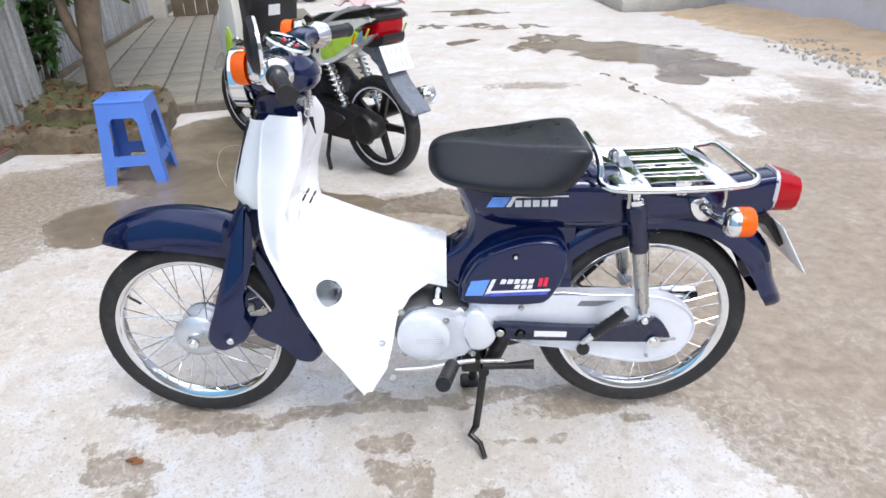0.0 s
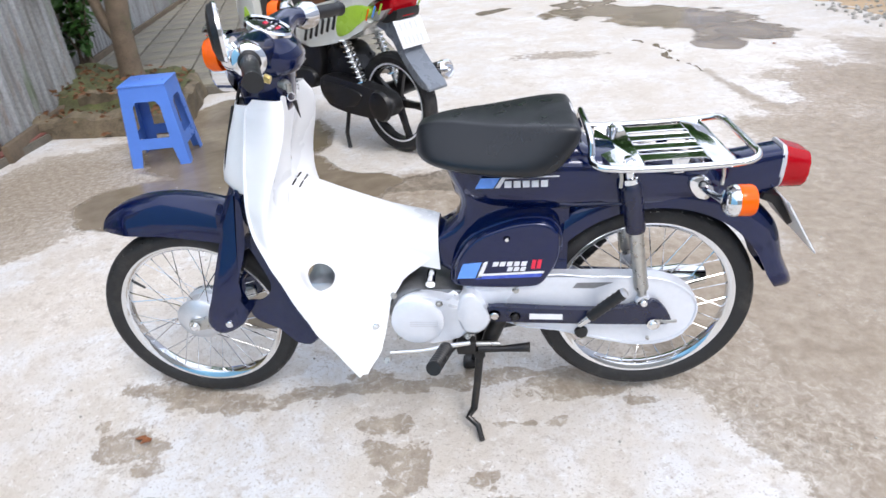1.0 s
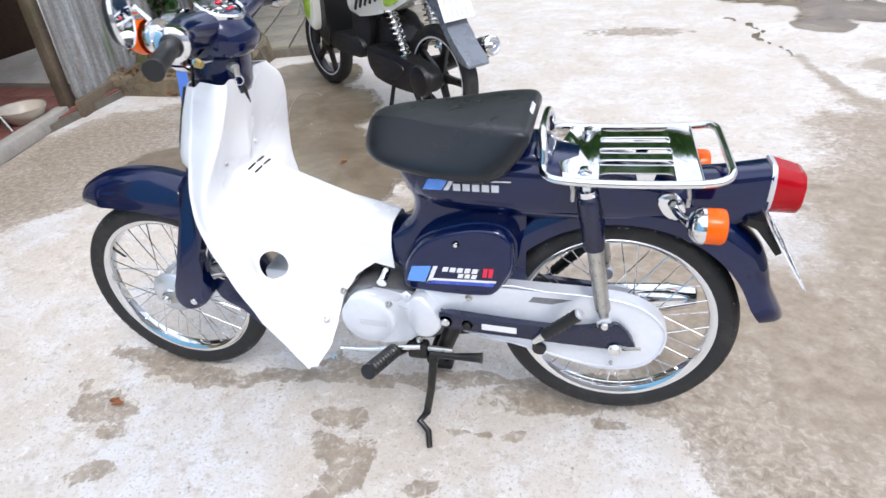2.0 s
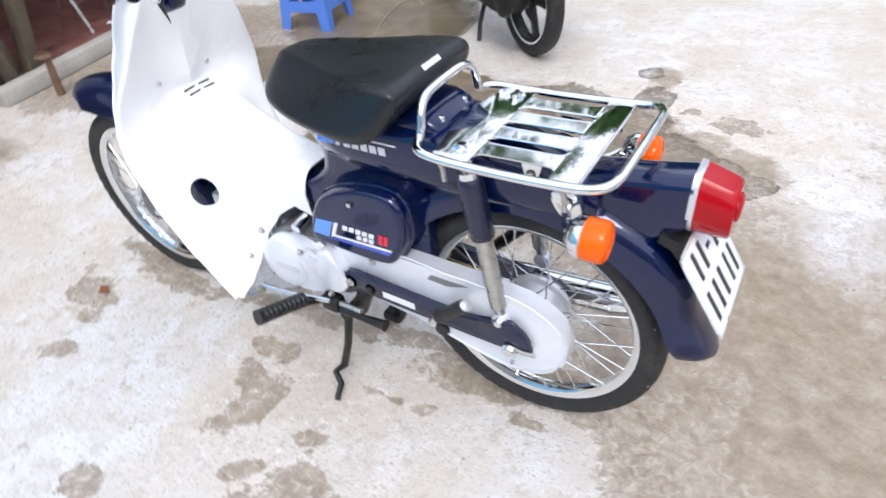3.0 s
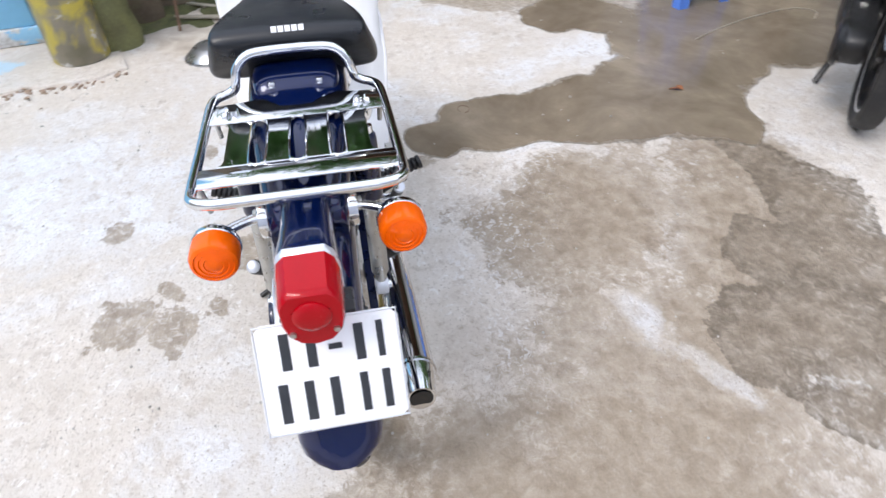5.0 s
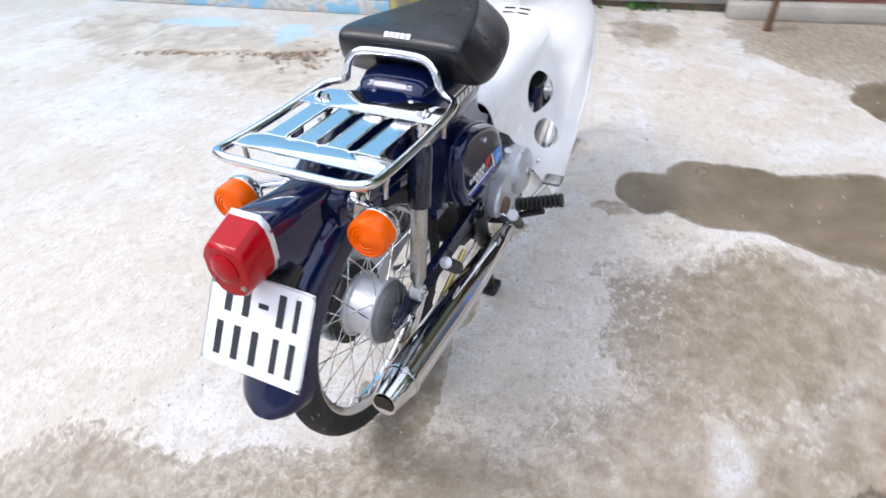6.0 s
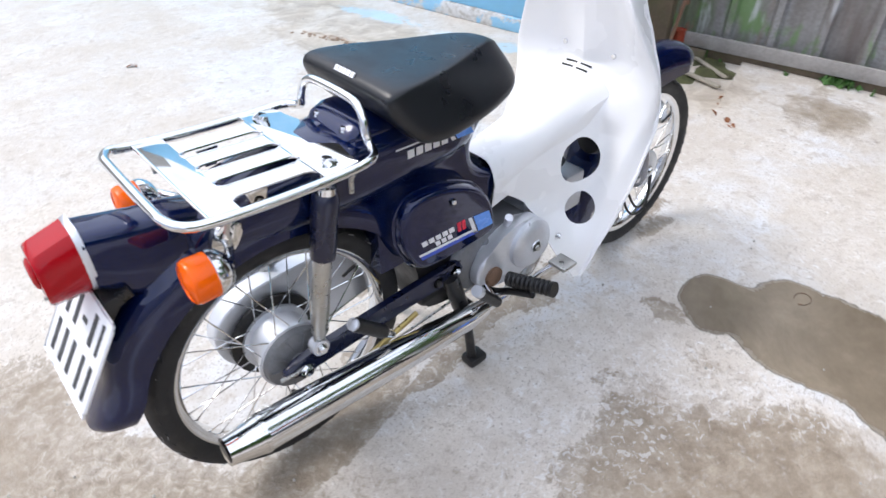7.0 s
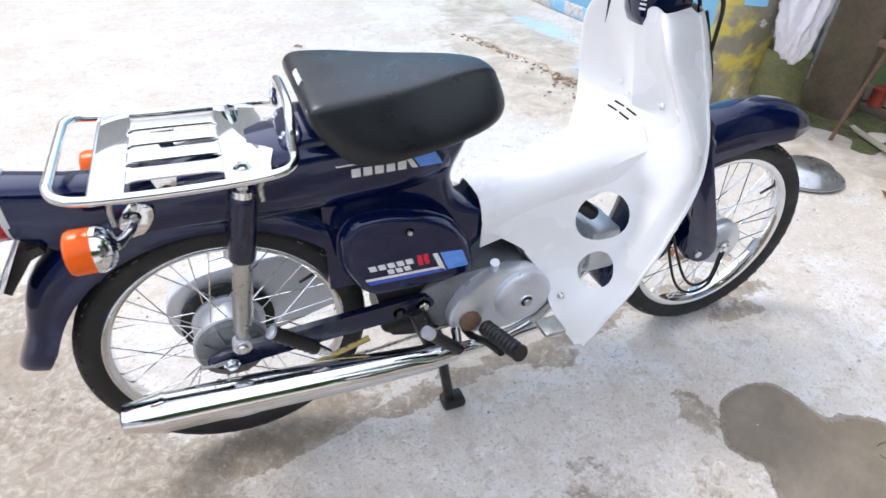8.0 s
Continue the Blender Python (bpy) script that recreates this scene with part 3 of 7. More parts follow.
def build_ground():
    """One sheet to the horizon, finely divided round the motorcycle."""
    def steps(a, b, fine):
        mid = [a + (b - a) * i / round((b - a) / fine) for i in range(round((b - a) / fine) + 1)]
        grow = [0.06 * 1.35 ** i for i in range(1, 30)]
        reach = [sum(grow[:i + 1]) for i in range(len(grow)) if sum(grow[:i + 1]) < 500]
        return np.array([a - r for r in reversed(reach)] + mid + [b + r for r in reach])
    xs = steps(-3.3, 3.4, 0.03)
    ys = np.concatenate([[v for v in steps(-3.2, 2.4, 0.028) if v <= 2.401], np.arange(2.45, 16.0, 0.09), np.array([16.5, 17.5, 20, 26, 40, 80, 200, 500])])
    gx, gy = np.meshgrid(xs, ys)
    px, py = gx.ravel(), gy.ravel()
    nx, ny = len(xs), len(ys)
    k = (np.arange(ny - 1)[:, None] * nx + np.arange(nx - 1)[None, :]).ravel()
    me = bpy.data.meshes.new("ground")
    me.from_pydata(np.stack([px, py, px * 0], 1).tolist(), [], np.stack([k, k + 1, k + nx + 1, k + nx], 1).tolist())
    wet_marks(me)
    me.materials.append(GROUND)
    tagged(new("ground", me), "wet grey concrete yard with brown puddles and stains", "ground", kind="structure")


build_ground()


# ---- wheels ----
def spoked_wheel(bike, at, radius, hub_r, hub_w, name):
    """A chrome rim with tyre, alloy drum hub and thin wire spokes."""
    rim_r = radius - 0.048
    rim = part(name, lathe([(rim_r - 0.014, -0.012), (rim_r - 0.002, -0.021), (rim_r + 0.004, -0.021), (rim_r - 0.004, -0.012), (rim_r - 0.008, 0),
                            (rim_r - 0.004, 0.012), (rim_r + 0.004, 0.021), (rim_r - 0.002, 0.021), (rim_r - 0.014, 0.012), (rim_r - 0.017, 0)], 64, closed=True), CHROME, bike, "chrome spoked wheel rim")
    rim.matrix_parent_inverse = Matrix()
    rim.location = at
    w = 0.031
    prof = [(rim_r - 0.002, -0.019), (rim_r + 0.008, -0.026), (radius - 0.022, -w), (radius - 0.010, -w * 0.86), (radius - 0.003, -w * 0.55), (radius, -w * 0.2),
            (radius - 0.0025, -0.003), (radius - 0.0025, 0.003), (radius, w * 0.2), (radius - 0.003, w * 0.55), (radius - 0.010, w * 0.86), (radius - 0.022, w), (rim_r + 0.008, 0.026), (rim_r - 0.002, 0.019)]
    bm = lathe(prof, 72, closed=True)
    # tread blocks along both shoulders
    for i in range(48):
        for side in (-1, 1):
            a = 2 * math.pi * (i + (0.25 if side > 0 else 0)) / 48
            m = Matrix.Rotation(-a, 4, "Y") @ Matrix.Translation((radius - 0.0085, side * w * 0.60, 0)) @ Matrix.Rotation(side * 0.55, 4, "Z") @ Matrix.Rotation(side * 0.35, 4, "X")
            box(-0.002, 0.002, -0.011, 0.011, -0.0085, 0.0085, 0, bm, m)
    part("tyre", bm, RUBBER, rim, "black tyre with a grooved tread")
    # thin moulding hairs left on the rubber
    bm = bmesh.new()
    rnd = random.Random(5)
    for i in range(70):
        a, y = rnd.uniform(0, 2 * math.pi), rnd.choice((-1, 1)) * rnd.uniform(0.55, 0.95) * w
        r = radius - 0.003 - 0.012 * max(0.0, abs(y) / w - 0.55) / 0.4
        d, bend = Vector((math.cos(a), 0, math.sin(a))), rnd.uniform(-0.05, 0.05)
        e = Vector((math.cos(a + bend), 0, math.sin(a + bend)))
        tube([d * r + Vector((0, y, 0)), e * (r + 0.002) + Vector((0, y * 1.15, 0))], 0.0006, 4, bm=bm)
    tagged(part("moulding_hairs", bm, HAIR, rim), "fine pale rubber hairs on the tyre", kind="stuff")
    hw = hub_w
    part("hub", lathe([(0.0, -hw), (0.018, -hw), (0.022, -hw * 0.86), (hub_r * 0.62, -hw * 0.82), (hub_r * 0.9, -hw * 0.7), (hub_r, -hw * 0.6), (hub_r, -hw * 0.48), (hub_r * 0.86, -hw * 0.45),
                       (hub_r * 0.84, hw * 0.35), (hub_r, hw * 0.4), (hub_r, hw * 0.55), (hub_r * 0.88, hw * 0.62), (hub_r * 0.5, hw * 0.75), (0.022, hw * 0.8), (0.018, hw), (0.0, hw)], 40), ALLOY, rim, "grey cast alloy drum hub")
    shared = None
    for i in range(36):
        side = 1 if i % 2 else -1
        lean = 1 if (i // 2) % 2 else -1
        a0 = 2 * math.pi * i / 36
        a1 = a0 + lean * 0.42
        p0 = Vector(((hub_r - 0.004) * math.cos(a1), side * hw * 0.5, (hub_r - 0.004) * math.sin(a1)))
        p1 = Vector(((rim_r - 0.010) * math.cos(a0), side * 0.003, (rim_r - 0.010) * math.sin(a0)))
        d = p1 - p0
        if shared is None:
            sp = part("spoke", tube([(0, 0, 0), (0, 0, d.length * 0.9), (0, 0, d.length)], [0.0015, 0.0015, 0.0028], 6), CHROME, rim)
            shared = sp.data
        else:
            sp = new("spoke", shared)
            sp.parent = rim
        sp.matrix_basis = Matrix.Translation(p0) @ d.to_track_quat("Z", "Y").to_matrix().to_4x4()
    a = 2.6
    part("valve", tube([((rim_r - 0.018) * math.cos(a), 0, (rim_r - 0.018) * math.sin(a)), ((rim_r - 0.052) * math.cos(a), -0.004, (rim_r - 0.052) * math.sin(a))], [0.004, 0.003], 8), BLACK, rim, "black rubber valve stem")
    return rim


def decal(bike, name, outline, y, mat, skew=0.0):
    """A thin printed patch (x, z) on a flat flank."""
    t = 0.0006 if y > 0 else -0.0006
    return part(name, slab(outline, y, y + t, 0), mat, bike, smooth=False)


def bar_row(bike, name, x0, x1, z0, z1, n, y, mat, lean=0.0):
    """Lettering as plain bars."""
    w = (x1 - x0) / n
    t = 0.0007 if y > 0 else -0.0007
    for i in range(n):
        a, b = x0 + w * (i + 0.1), x0 + w * (i + 0.86)
        part(name, slab([(a, z0), (b, z0), (b + lean, z1), (a + lean, z1)], y, y + t, 0), mat, bike, smooth=False)


FRONT, REAR = Vector((-1.178, 0, 0.272)), Vector((0.0, 0, 0.300))


def build_motorcycle():
    bike = thing("motorcycle", "navy blue step-through motorcycle with white leg shield, parked on its stand", "motorcycle", (0, -0.002, 0))
    spoked_wheel(bike, FRONT, 0.268, 0.062, 0.055, "front_wheel")
    rear_wheel = spoked_wheel(bike, REAR, 0.274, 0.072, 0.062, "rear_wheel")

    # --- main body under the seat and over the rear wheel
    rows = [(-0.472, 0.711, 0.673, 0.030), (-0.464, 0.72, 0.657, 0.050), (-0.444, 0.724, 0.643, 0.068), (-0.414, 0.725, 0.634, 0.080), (-0.374, 0.725, 0.627, 0.0865), (-0.314, 0.725, 0.621, 0.0885), (-0.194, 0.723, 0.615, 0.088),
            (-0.094, 0.715, 0.611, 0.082), (-0.014, 0.705, 0.609, 0.075), (0.046, 0.694, 0.607, 0.068), (0.096, 0.680, 0.602, 0.062), (0.128, 0.662, 0.596, 0.056)]
    bm = bmesh.new()
    rings = []
    for x, top, low, w in rows:
        ring = []
        r = min(0.03, w * 0.8)
        side = [(w * 0.62, low - 0.030), (w * 0.76, low - 0.018), (w * 0.90, low - 0.004), (w * 0.975, low + 0.012), (w, low + 0.03), (w, (low + top) / 2), (w, top - r), (w - r * 0.13, top - r * 0.5), (w - r * 0.5, top - r * 0.13), (w - r, top), (w * 0.3, top + 0.004)]
        for y, z in side:
            ring.append((x, -y, z))
        for y, z in reversed(side):
            ring.append((x, y, z))
        rings.append(ring)
    loft(bm, rings)
    part("body", bm, NAVY, bike, "glossy navy pressed steel body", angle=70)
    # neck between the body and the leg shield
    bm = bmesh.new()
    rings = []
    keys = [(0.406, -0.47, 0.058), (0.436, -0.515, 0.058), (0.466, -0.540, 0.057), (0.496, -0.552, 0.057), (0.513, -0.540, 0.057), (0.524, -0.516, 0.057), (0.540, -0.488, 0.057), (0.562, -0.466, 0.058), (0.588, -0.456, 0.060), (0.612, -0.455, 0.062), (0.640, -0.463, 0.067), (0.668, -0.475, 0.073), (0.700, -0.488, 0.078)]
    for x, w, z in curve_points([(x, w, z) for z, x, w in keys], 5):
        rings.append([(x + (1 - max(0.0, math.cos(a)) ** 0.6) * 0.05, w * math.copysign(abs(math.sin(a)) ** 0.7, math.sin(a)), z) for a in [(-90 + 180 * j / 16) * math.pi / 180 for j in range(17)]] + [(-0.20, w, z), (-0.20, -w, z)])
    loft(bm, rings)
    part("neck_frame", bm, NAVY, bike, angle=85)
    # --- rear fender: a U over the wheel with a small flare at its end
    bm = bmesh.new()
    rings = []
    for i in range(34):
        th = radians((9.6, 10.8, 12.8, 16.0, 20.5)[i] if i < 5 else 20.5 + (158 - 20.5) * (i - 4) / 29)
        deg = math.degrees(th)
        out = 0.340 + 0.017 * max(0, (27 - deg) / 16.5) ** 1.7 + 0.022 * max(0, min(1, (deg - 24) / 14)) - 0.012 * max(0, min(1, (deg - 52) / 30))
        inn = 0.288 + 0.020 * max(0, (22 - deg) / 11.5) ** 1.6
        w = 0.058 + 0.008 * min(1, max(0, (deg - 30) / 50))
        if i < 6:
            w *= (0.58, 0.86, 1.06, 1.13, 1.12, 1.05)[i]
        ring = []
        for j in range(17):
            u = -1 + 2 * j / 16
            a = u * math.pi / 2
            r = inn + (out - inn) * max(0.0, math.cos(a)) ** 0.66
            yy = w * math.copysign(abs(math.sin(a)) ** 0.7, math.sin(a))
            ring.append((REAR.x + r * math.cos(th), yy, REAR.z + r * math.sin(th)))
        rings.append(ring)
    loft(bm, rings, False, False, False)
    part("rear_fender", shell(bm, 0.003), NAVY, bike, "glossy navy rear mudguard with a flared end", angle=75)
    # --- tail lamp on its bracket
    bm = bmesh.new()
    rings = []
    for x, top, low, w in ((0.060, 0.664, 0.600, 0.040), (0.100, 0.682, 0.590, 0.038), (0.140, 0.690, 0.572, 0.037), (0.180, 0.694, 0.562, 0.038), (0.215, 0.700, 0.575, 0.039), (0.245, 0.705, 0.601, 0.040), (0.264, 0.708, 0.614, 0.040)):
        mid, h = (top + low) / 2, (top - low) / 2
        rings.append([(x, w * math.copysign(abs(math.cos(2 * math.pi * j / 32)) ** 0.42, math.cos(2 * math.pi * j / 32)), mid + h * math.copysign(abs(math.sin(2 * math.pi * j / 32)) ** 0.42, math.sin(2 * math.pi * j / 32))) for j in range(32)])
    loft(bm, rings)
    part("tail_bracket", bm, NAVY, bike, angle=60)
    face = [(-0.030, 0.058), (0.030, 0.058), (0.043, 0.045), (0.049, 0.018), (0.049, -0.018), (0.042, -0.042), (0.026, -0.060), (0.0, -0.066), (-0.026, -0.060), (-0.042, -0.042), (-0.049, -0.018), (-0.049, 0.018), (-0.043, 0.045)]

    def lamp_rings(steps):
        return [[(0.267 + (x - 0.27) * 0.96, y * k * 0.80, 0.663 + z * k * 0.82 - (x - 0.27) * (0.26 if z > 0.03 else 0.06)) for y, z in face] for x, k, dz in steps]
    rim = part("tail_lamp_rim", loft(bmesh.new(), lamp_rings([(0.262, 1.0, 0), (0.263, 1.05, 0), (0.271, 1.05, 0), (0.273, 1.03, 0)])), ALLOY, bike, "dull grey lamp rim")
    lens = part("tail_lamp", loft(bmesh.new(), lamp_rings([(0.270, 1.03, 0), (0.300, 1.01, 0), (0.320, 0.99, 0), (0.3265, 0.965, 0), (0.3295, 0.92, 0), (0.331, 0.6, 0), (0.3315, 0.2, 0)])), RED, bike, "red plastic tail lamp lens")
    part("lens_dome", lathe([(0.024, 0.312), (0.0235, 0.327), (0.020, 0.330), (0.013, 0.3315), (0.0, 0.332)], 28, "x", (0, 0, 0.659)), RED, lens)
    for y in (-0.036, 0.036):
        part("screw", lathe([(0.004, 0.312), (0.004, 0.3285), (0, 0.3285)], 8, "x", (0, y * 0.74, 0.633)), STEEL, lens)
    # --- number plate, lettering as bars
    top, low = Vector((0.2725, 0, 0.598)), Vector((0.3530, 0, 0.473))
    mid, up = (top + low) / 2, (top - low).normalized()
    out = Vector((0, 1, 0)).cross(up).normalized()
    if out.x < 0:
        out = -out
    basis = Matrix.Translation(mid + Vector((0, 0.008, 0))) @ Matrix((Vector((0, 1, 0)), out, up)).transposed().to_4x4()
    plate = part("number_plate", slab([(-0.096, -0.066), (-0.084, -0.077), (0.084, -0.077), (0.096, -0.066), (0.096, 0.066), (0.084, 0.077), (-0.084, 0.077), (-0.096, 0.066)], -0.0012, 0.0012, 0.0006, m=basis), PLATE_WHITE, bike, "white number plate with two rows of dark marks")
    for z0, z1, spans in ((0.012, 0.062, ((-0.068, -0.044), (-0.034, -0.010), (0.0, 0.018), (0.030, 0.054), (0.060, 0.080))), (-0.060, -0.006, ((-0.078, -0.054), (-0.044, -0.020), (-0.010, 0.014), (0.030, 0.052), (0.060, 0.082)))):
        for a, b in spans:
            thin = (b - a) < 0.019
            a, b = (a, b) if thin else (a + 0.005, b - 0.006)
            za, zb = (z0 + 0.020, z0 + 0.028) if thin else (z0, z1)
            bm = slab([(a, za), (b, za), (b, zb), (a, zb)], 0.0014, 0.0020, 0, m=basis)
            part("plate_mark", bm, INK, plate, smooth=False)
    part("plate_lip", tube([basis @ Vector(p) for p in ((-0.094, 0.001, -0.075), (0.094, 0.001, -0.075), (0.094, 0.001, 0.075), (-0.094, 0.001, 0.075))], 0.0018, 6, closed=True), ALLOY, plate)
    part("plate_bracket", slab([(0.232, 0.61), (0.267, 0.602), (0.307, 0.535), (0.297, 0.527), (0.252, 0.588), (0.227, 0.595)], -0.05, 0.05, 0.002), BLACK_METAL, bike)

    # --- rear turn signals
    for s in (-1, 1):
        y, z = s * 0.132, 0.6365 + s * 0.0025
        cup = part("turn_signal", lathe([(0.0, 0.108), (0.010, 0.109), (0.022, 0.113), (0.031, 0.121), (0.0355, 0.131), (0.0355, 0.138), (0.033, 0.140), (0, 0.140)], 28, "x", (0, y, z)), CHROME, bike, "chrome turn signal body")
        part("lens", lathe([(0.034, 0.137), (0.0345, 0.167), (0.0320, 0.173), (0.0275, 0.1755), (0.0265, 0.1735), (0.0205, 0.1760), (0.0195, 0.1742), (0.0135, 0.1768), (0.0125, 0.1752), (0.0065, 0.1778), (0.0, 0.1782)], 32, "x", (0, y, z)), ORANGE, cup, "ribbed orange lens")
        part("stem", tube([(0.086, s * 0.058, 0.640), (0.090, s * 0.085, 0.639), (0.102, s * 0.112, 0.637), (0.114, s * 0.128, 0.636)], [0.010, 0.0078, 0.0078, 0.011], 12, 3), CHROME, cup)
        part("stem_base", slab(rounded([(0.057, 0.656), (0.087, 0.666), (0.107, 0.646), (0.110, 0.620), (0.094, 0.608), (0.070, 0.624)]), s * 0.058, s * 0.073, 0.004), CHROME, cup)
        bolt(cup, (0.086, s * 0.073, 0.646), 0.007, "y", s)

    # --- side covers with their stripes
    cover = [(-0.477, 0.436), (-0.463, 0.488), (-0.430, 0.533), (-0.378, 0.562), (-0.312, 0.581), (-0.255, 0.580), (-0.230, 0.562), (-0.220, 0.535), (-0.222, 0.484), (-0.239, 0.445), (-0.260, 0.413), (-0.290, 0.403), (-0.380, 0.402), (-0.468, 0.410)]
    for s in (-1, 1):
        y = s * 0.108
        bm = bmesh.new()
        line = rounded(cover, 4)
        loft(bm, [[(-0.345 + (x + 0.345) * k, s * d, 0.490 + (z - 0.490) * k) for x, z in line] for d, k in ((0.045, 1.0), (0.080, 1.0), (0.090, 0.993), (0.098, 0.975), (0.1035, 0.95), (0.1065, 0.922), (0.1078, 0.89), (0.108, 0.82))])
        box_cover = part("side_cover", bm, NAVY, bike, "glossy navy side cover", angle=80)
        part("cover_rim", tube([(x, s * 0.082, z) for x, z in cover], 0.004, 8, 3, True), NAVY, box_cover)
        yo = y + s * 0.0004
        decal(box_cover, "blue_stripe", [(-0.464, 0.436), (-0.421, 0.436), (-0.404, 0.480), (-0.449, 0.476)], yo, DECAL_BLUE)
        decal(box_cover, "white_slash", [(-0.417, 0.436), (-0.407, 0.436), (-0.389, 0.481), (-0.399, 0.480)], yo, DECAL_WHITE)
        decal(box_cover, "white_line", [(-0.407, 0.442), (-0.260, 0.447), (-0.258, 0.453), (-0.405, 0.448)], yo + s * 0.0003, DECAL_WHITE)
        decal(box_cover, "blue_line", [(-0.420, 0.433), (-0.266, 0.437), (-0.262, 0.446), (-0.412, 0.441)], yo, DECAL_DEEP)
        if s < 0:
            bar_row(box_cover, "name_bar", -0.382, -0.299, 0.468, 0.480, 5, yo, DECAL_WHITE, 0.004)
            bar_row(box_cover, "name_bar", -0.348, -0.302, 0.454, 0.465, 3, yo, DECAL_WHITE, 0.004)
            bar_row(box_cover, "number_bar", -0.291, -0.266, 0.460, 0.484, 2, yo, DECAL_RED, 0.004)
        else:
            bar_row(box_cover, "name_bar", -0.354, -0.266, 0.468, 0.480, 5, yo, DECAL_WHITE, 0.004)
            bar_row(box_cover, "name_bar", -0.349, -0.301, 0.454, 0.465, 3, yo, DECAL_WHITE, 0.004)
            bar_row(box_cover, "number_bar", -0.385, -0.360, 0.460, 0.484, 2, yo, DECAL_RED, 0.004)
        bolt(box_cover, (-0.345, y, 0.541), 0.0055, "y", s, CHROME, "knob")
        # stripe under the seat
        y2 = s * 0.0892
        decal(bike, "blue_stripe", [(-0.414, 0.660), (-0.373, 0.660), (-0.358, 0.684), (-0.400, 0.685)], y2, DECAL_BLUE)
        decal(bike, "white_slash", [(-0.369, 0.660), (-0.359, 0.660), (-0.344, 0.685), (-0.354, 0.685)], y2, DECAL_WHITE)
        decal(bike, "white_line", [(-0.346, 0.682), (-0.228, 0.683), (-0.228, 0.686), (-0.346, 0.686)], y2, DECAL_WHITE)
        bar_row(bike, "maker_bar", -0.350, -0.250, 0.660, 0.676, 5, y2, DECAL_WHITE, 0.0)

    # --- seat
    # height of top and foot, half width of foot and of the flat top that widens to the rear
    rows = [(-0.547, 0.766, 0.744, 0.028, 0.008), (-0.540, 0.788, 0.730, 0.070, 0.020), (-0.512, 0.801, 0.715, 0.103, 0.034), (-0.452, 0.806, 0.706, 0.126, 0.056), (-0.392, 0.805, 0.701, 0.141, 0.080), (-0.332, 0.807, 0.698, 0.150, 0.102), (-0.282, 0.811, 0.697, 0.154, 0.118),
            (-0.232, 0.812, 0.699, 0.152, 0.129), (-0.204, 0.812, 0.703, 0.147, 0.130), (-0.190, 0.804, 0.711, 0.141, 0.126), (-0.183, 0.784, 0.723, 0.131, 0.118)]
    bm = bmesh.new()
    rings = []
    for x, top, low, w, wt in rows:
        h = top - low
        half = [(0.0, 0.0), (w * 0.6, 0.0), (w * 0.93, 0.03), (w * 0.995, 0.14), (w, 0.28), (w + (wt - w) * 0.34, 0.55), (w + (wt - w) * 0.72, 0.78), (w + (wt - w) * 0.93, 0.895), (wt * 0.985, 0.945), (wt * 0.93, 0.972), (wt * 0.78, 0.988), (wt * 0.40, 1.0), (0.0, 1.003)]
        lean = 0.055 * max(0.0, min(1.0, (x + 0.33) / 0.14))
        rings.append([(x - lean * max(0.0, 1 - u) ** 1.7, -y, low + h * u) for y, u in half] + [(x - lean * max(0.0, 1 - u) ** 1.7, y, low + h * u) for y, u in half[-2:0:-1]])
    loft(bm, rings)
    seat = part("seat", bm, VINYL, bike, "smooth black vinyl seat", angle=80)
    m = seat.modifiers.new("soft", "SUBSURF")
    m.levels = m.render_levels = 2
    slope = Matrix.Translation((-0.196, 0.002, 0.8085)) @ Matrix.Rotation(radians(-38), 4, "Y") @ Matrix.Rotation(radians(90), 4, "Z")
    for i in range(5):
        a = -0.028 + 0.0112 * i
        part("seat_bar", slab([(a, -0.005), (a + 0.009, -0.005), (a + 0.009, 0.005), (a, 0.005)], -0.001, 0.001, 0, m=slope), DECAL_WHITE, seat, smooth=False)
    part("seat_base", slab([(-0.482, 0.715), (-0.232, 0.710), (-0.242, 0.725), (-0.472, 0.732)], -0.075, 0.075, 0.006), BLACK, bike)
    # box under the rear of the seat, seen through the grab loop
    bm = bmesh.new()
    rings = []
    for x, w, low, top in ((-0.31, 0.060, 0.7, 0.717), (-0.27, 0.070, 0.695, 0.734), (-0.22, 0.074, 0.69, 0.747), (-0.185, 0.074, 0.69, 0.746), (-0.16, 0.070, 0.692, 0.736), (-0.146, 0.062, 0.695, 0.72), (-0.141, 0.050, 0.698, 0.708)):
        rings.append([(x, w * math.copysign(abs(math.cos(a)) ** 0.5, math.cos(a)), low + (top - low) * (0.5 + 0.5 * math.copysign(abs(math.sin(a)) ** 0.6, math.sin(a)))) for a in [2 * math.pi * k / 24 for k in range(24)]])
    loft(bm, rings)
    part("tank_cover", bm, NAVY, bike, "rounded navy cover under the rear of the seat", angle=70)
    for y in (-0.04, 0.04):
        bolt(bike, (-0.160, y, 0.728), 0.007, "z", 1, CHROME)

    # --- luggage rack
    # one bent tube: along both sides, round the rear, and up into the grab loop in front
    side_line = [(0.176, 0.075, 0.733), (0.174, 0.112, 0.733), (0.160, 0.136, 0.730), (0.126, 0.1425, 0.724), (0.03, 0.143, 0.718), (-0.08, 0.142, 0.716), (-0.132, 0.139, 0.718),
                 (-0.152, 0.130, 0.719), (-0.162, 0.113, 0.721), (-0.164, 0.101, 0.728), (-0.163, 0.096, 0.744), (-0.165, 0.090, 0.763), (-0.168, 0.072, 0.780), (-0.170, 0.040, 0.785)]
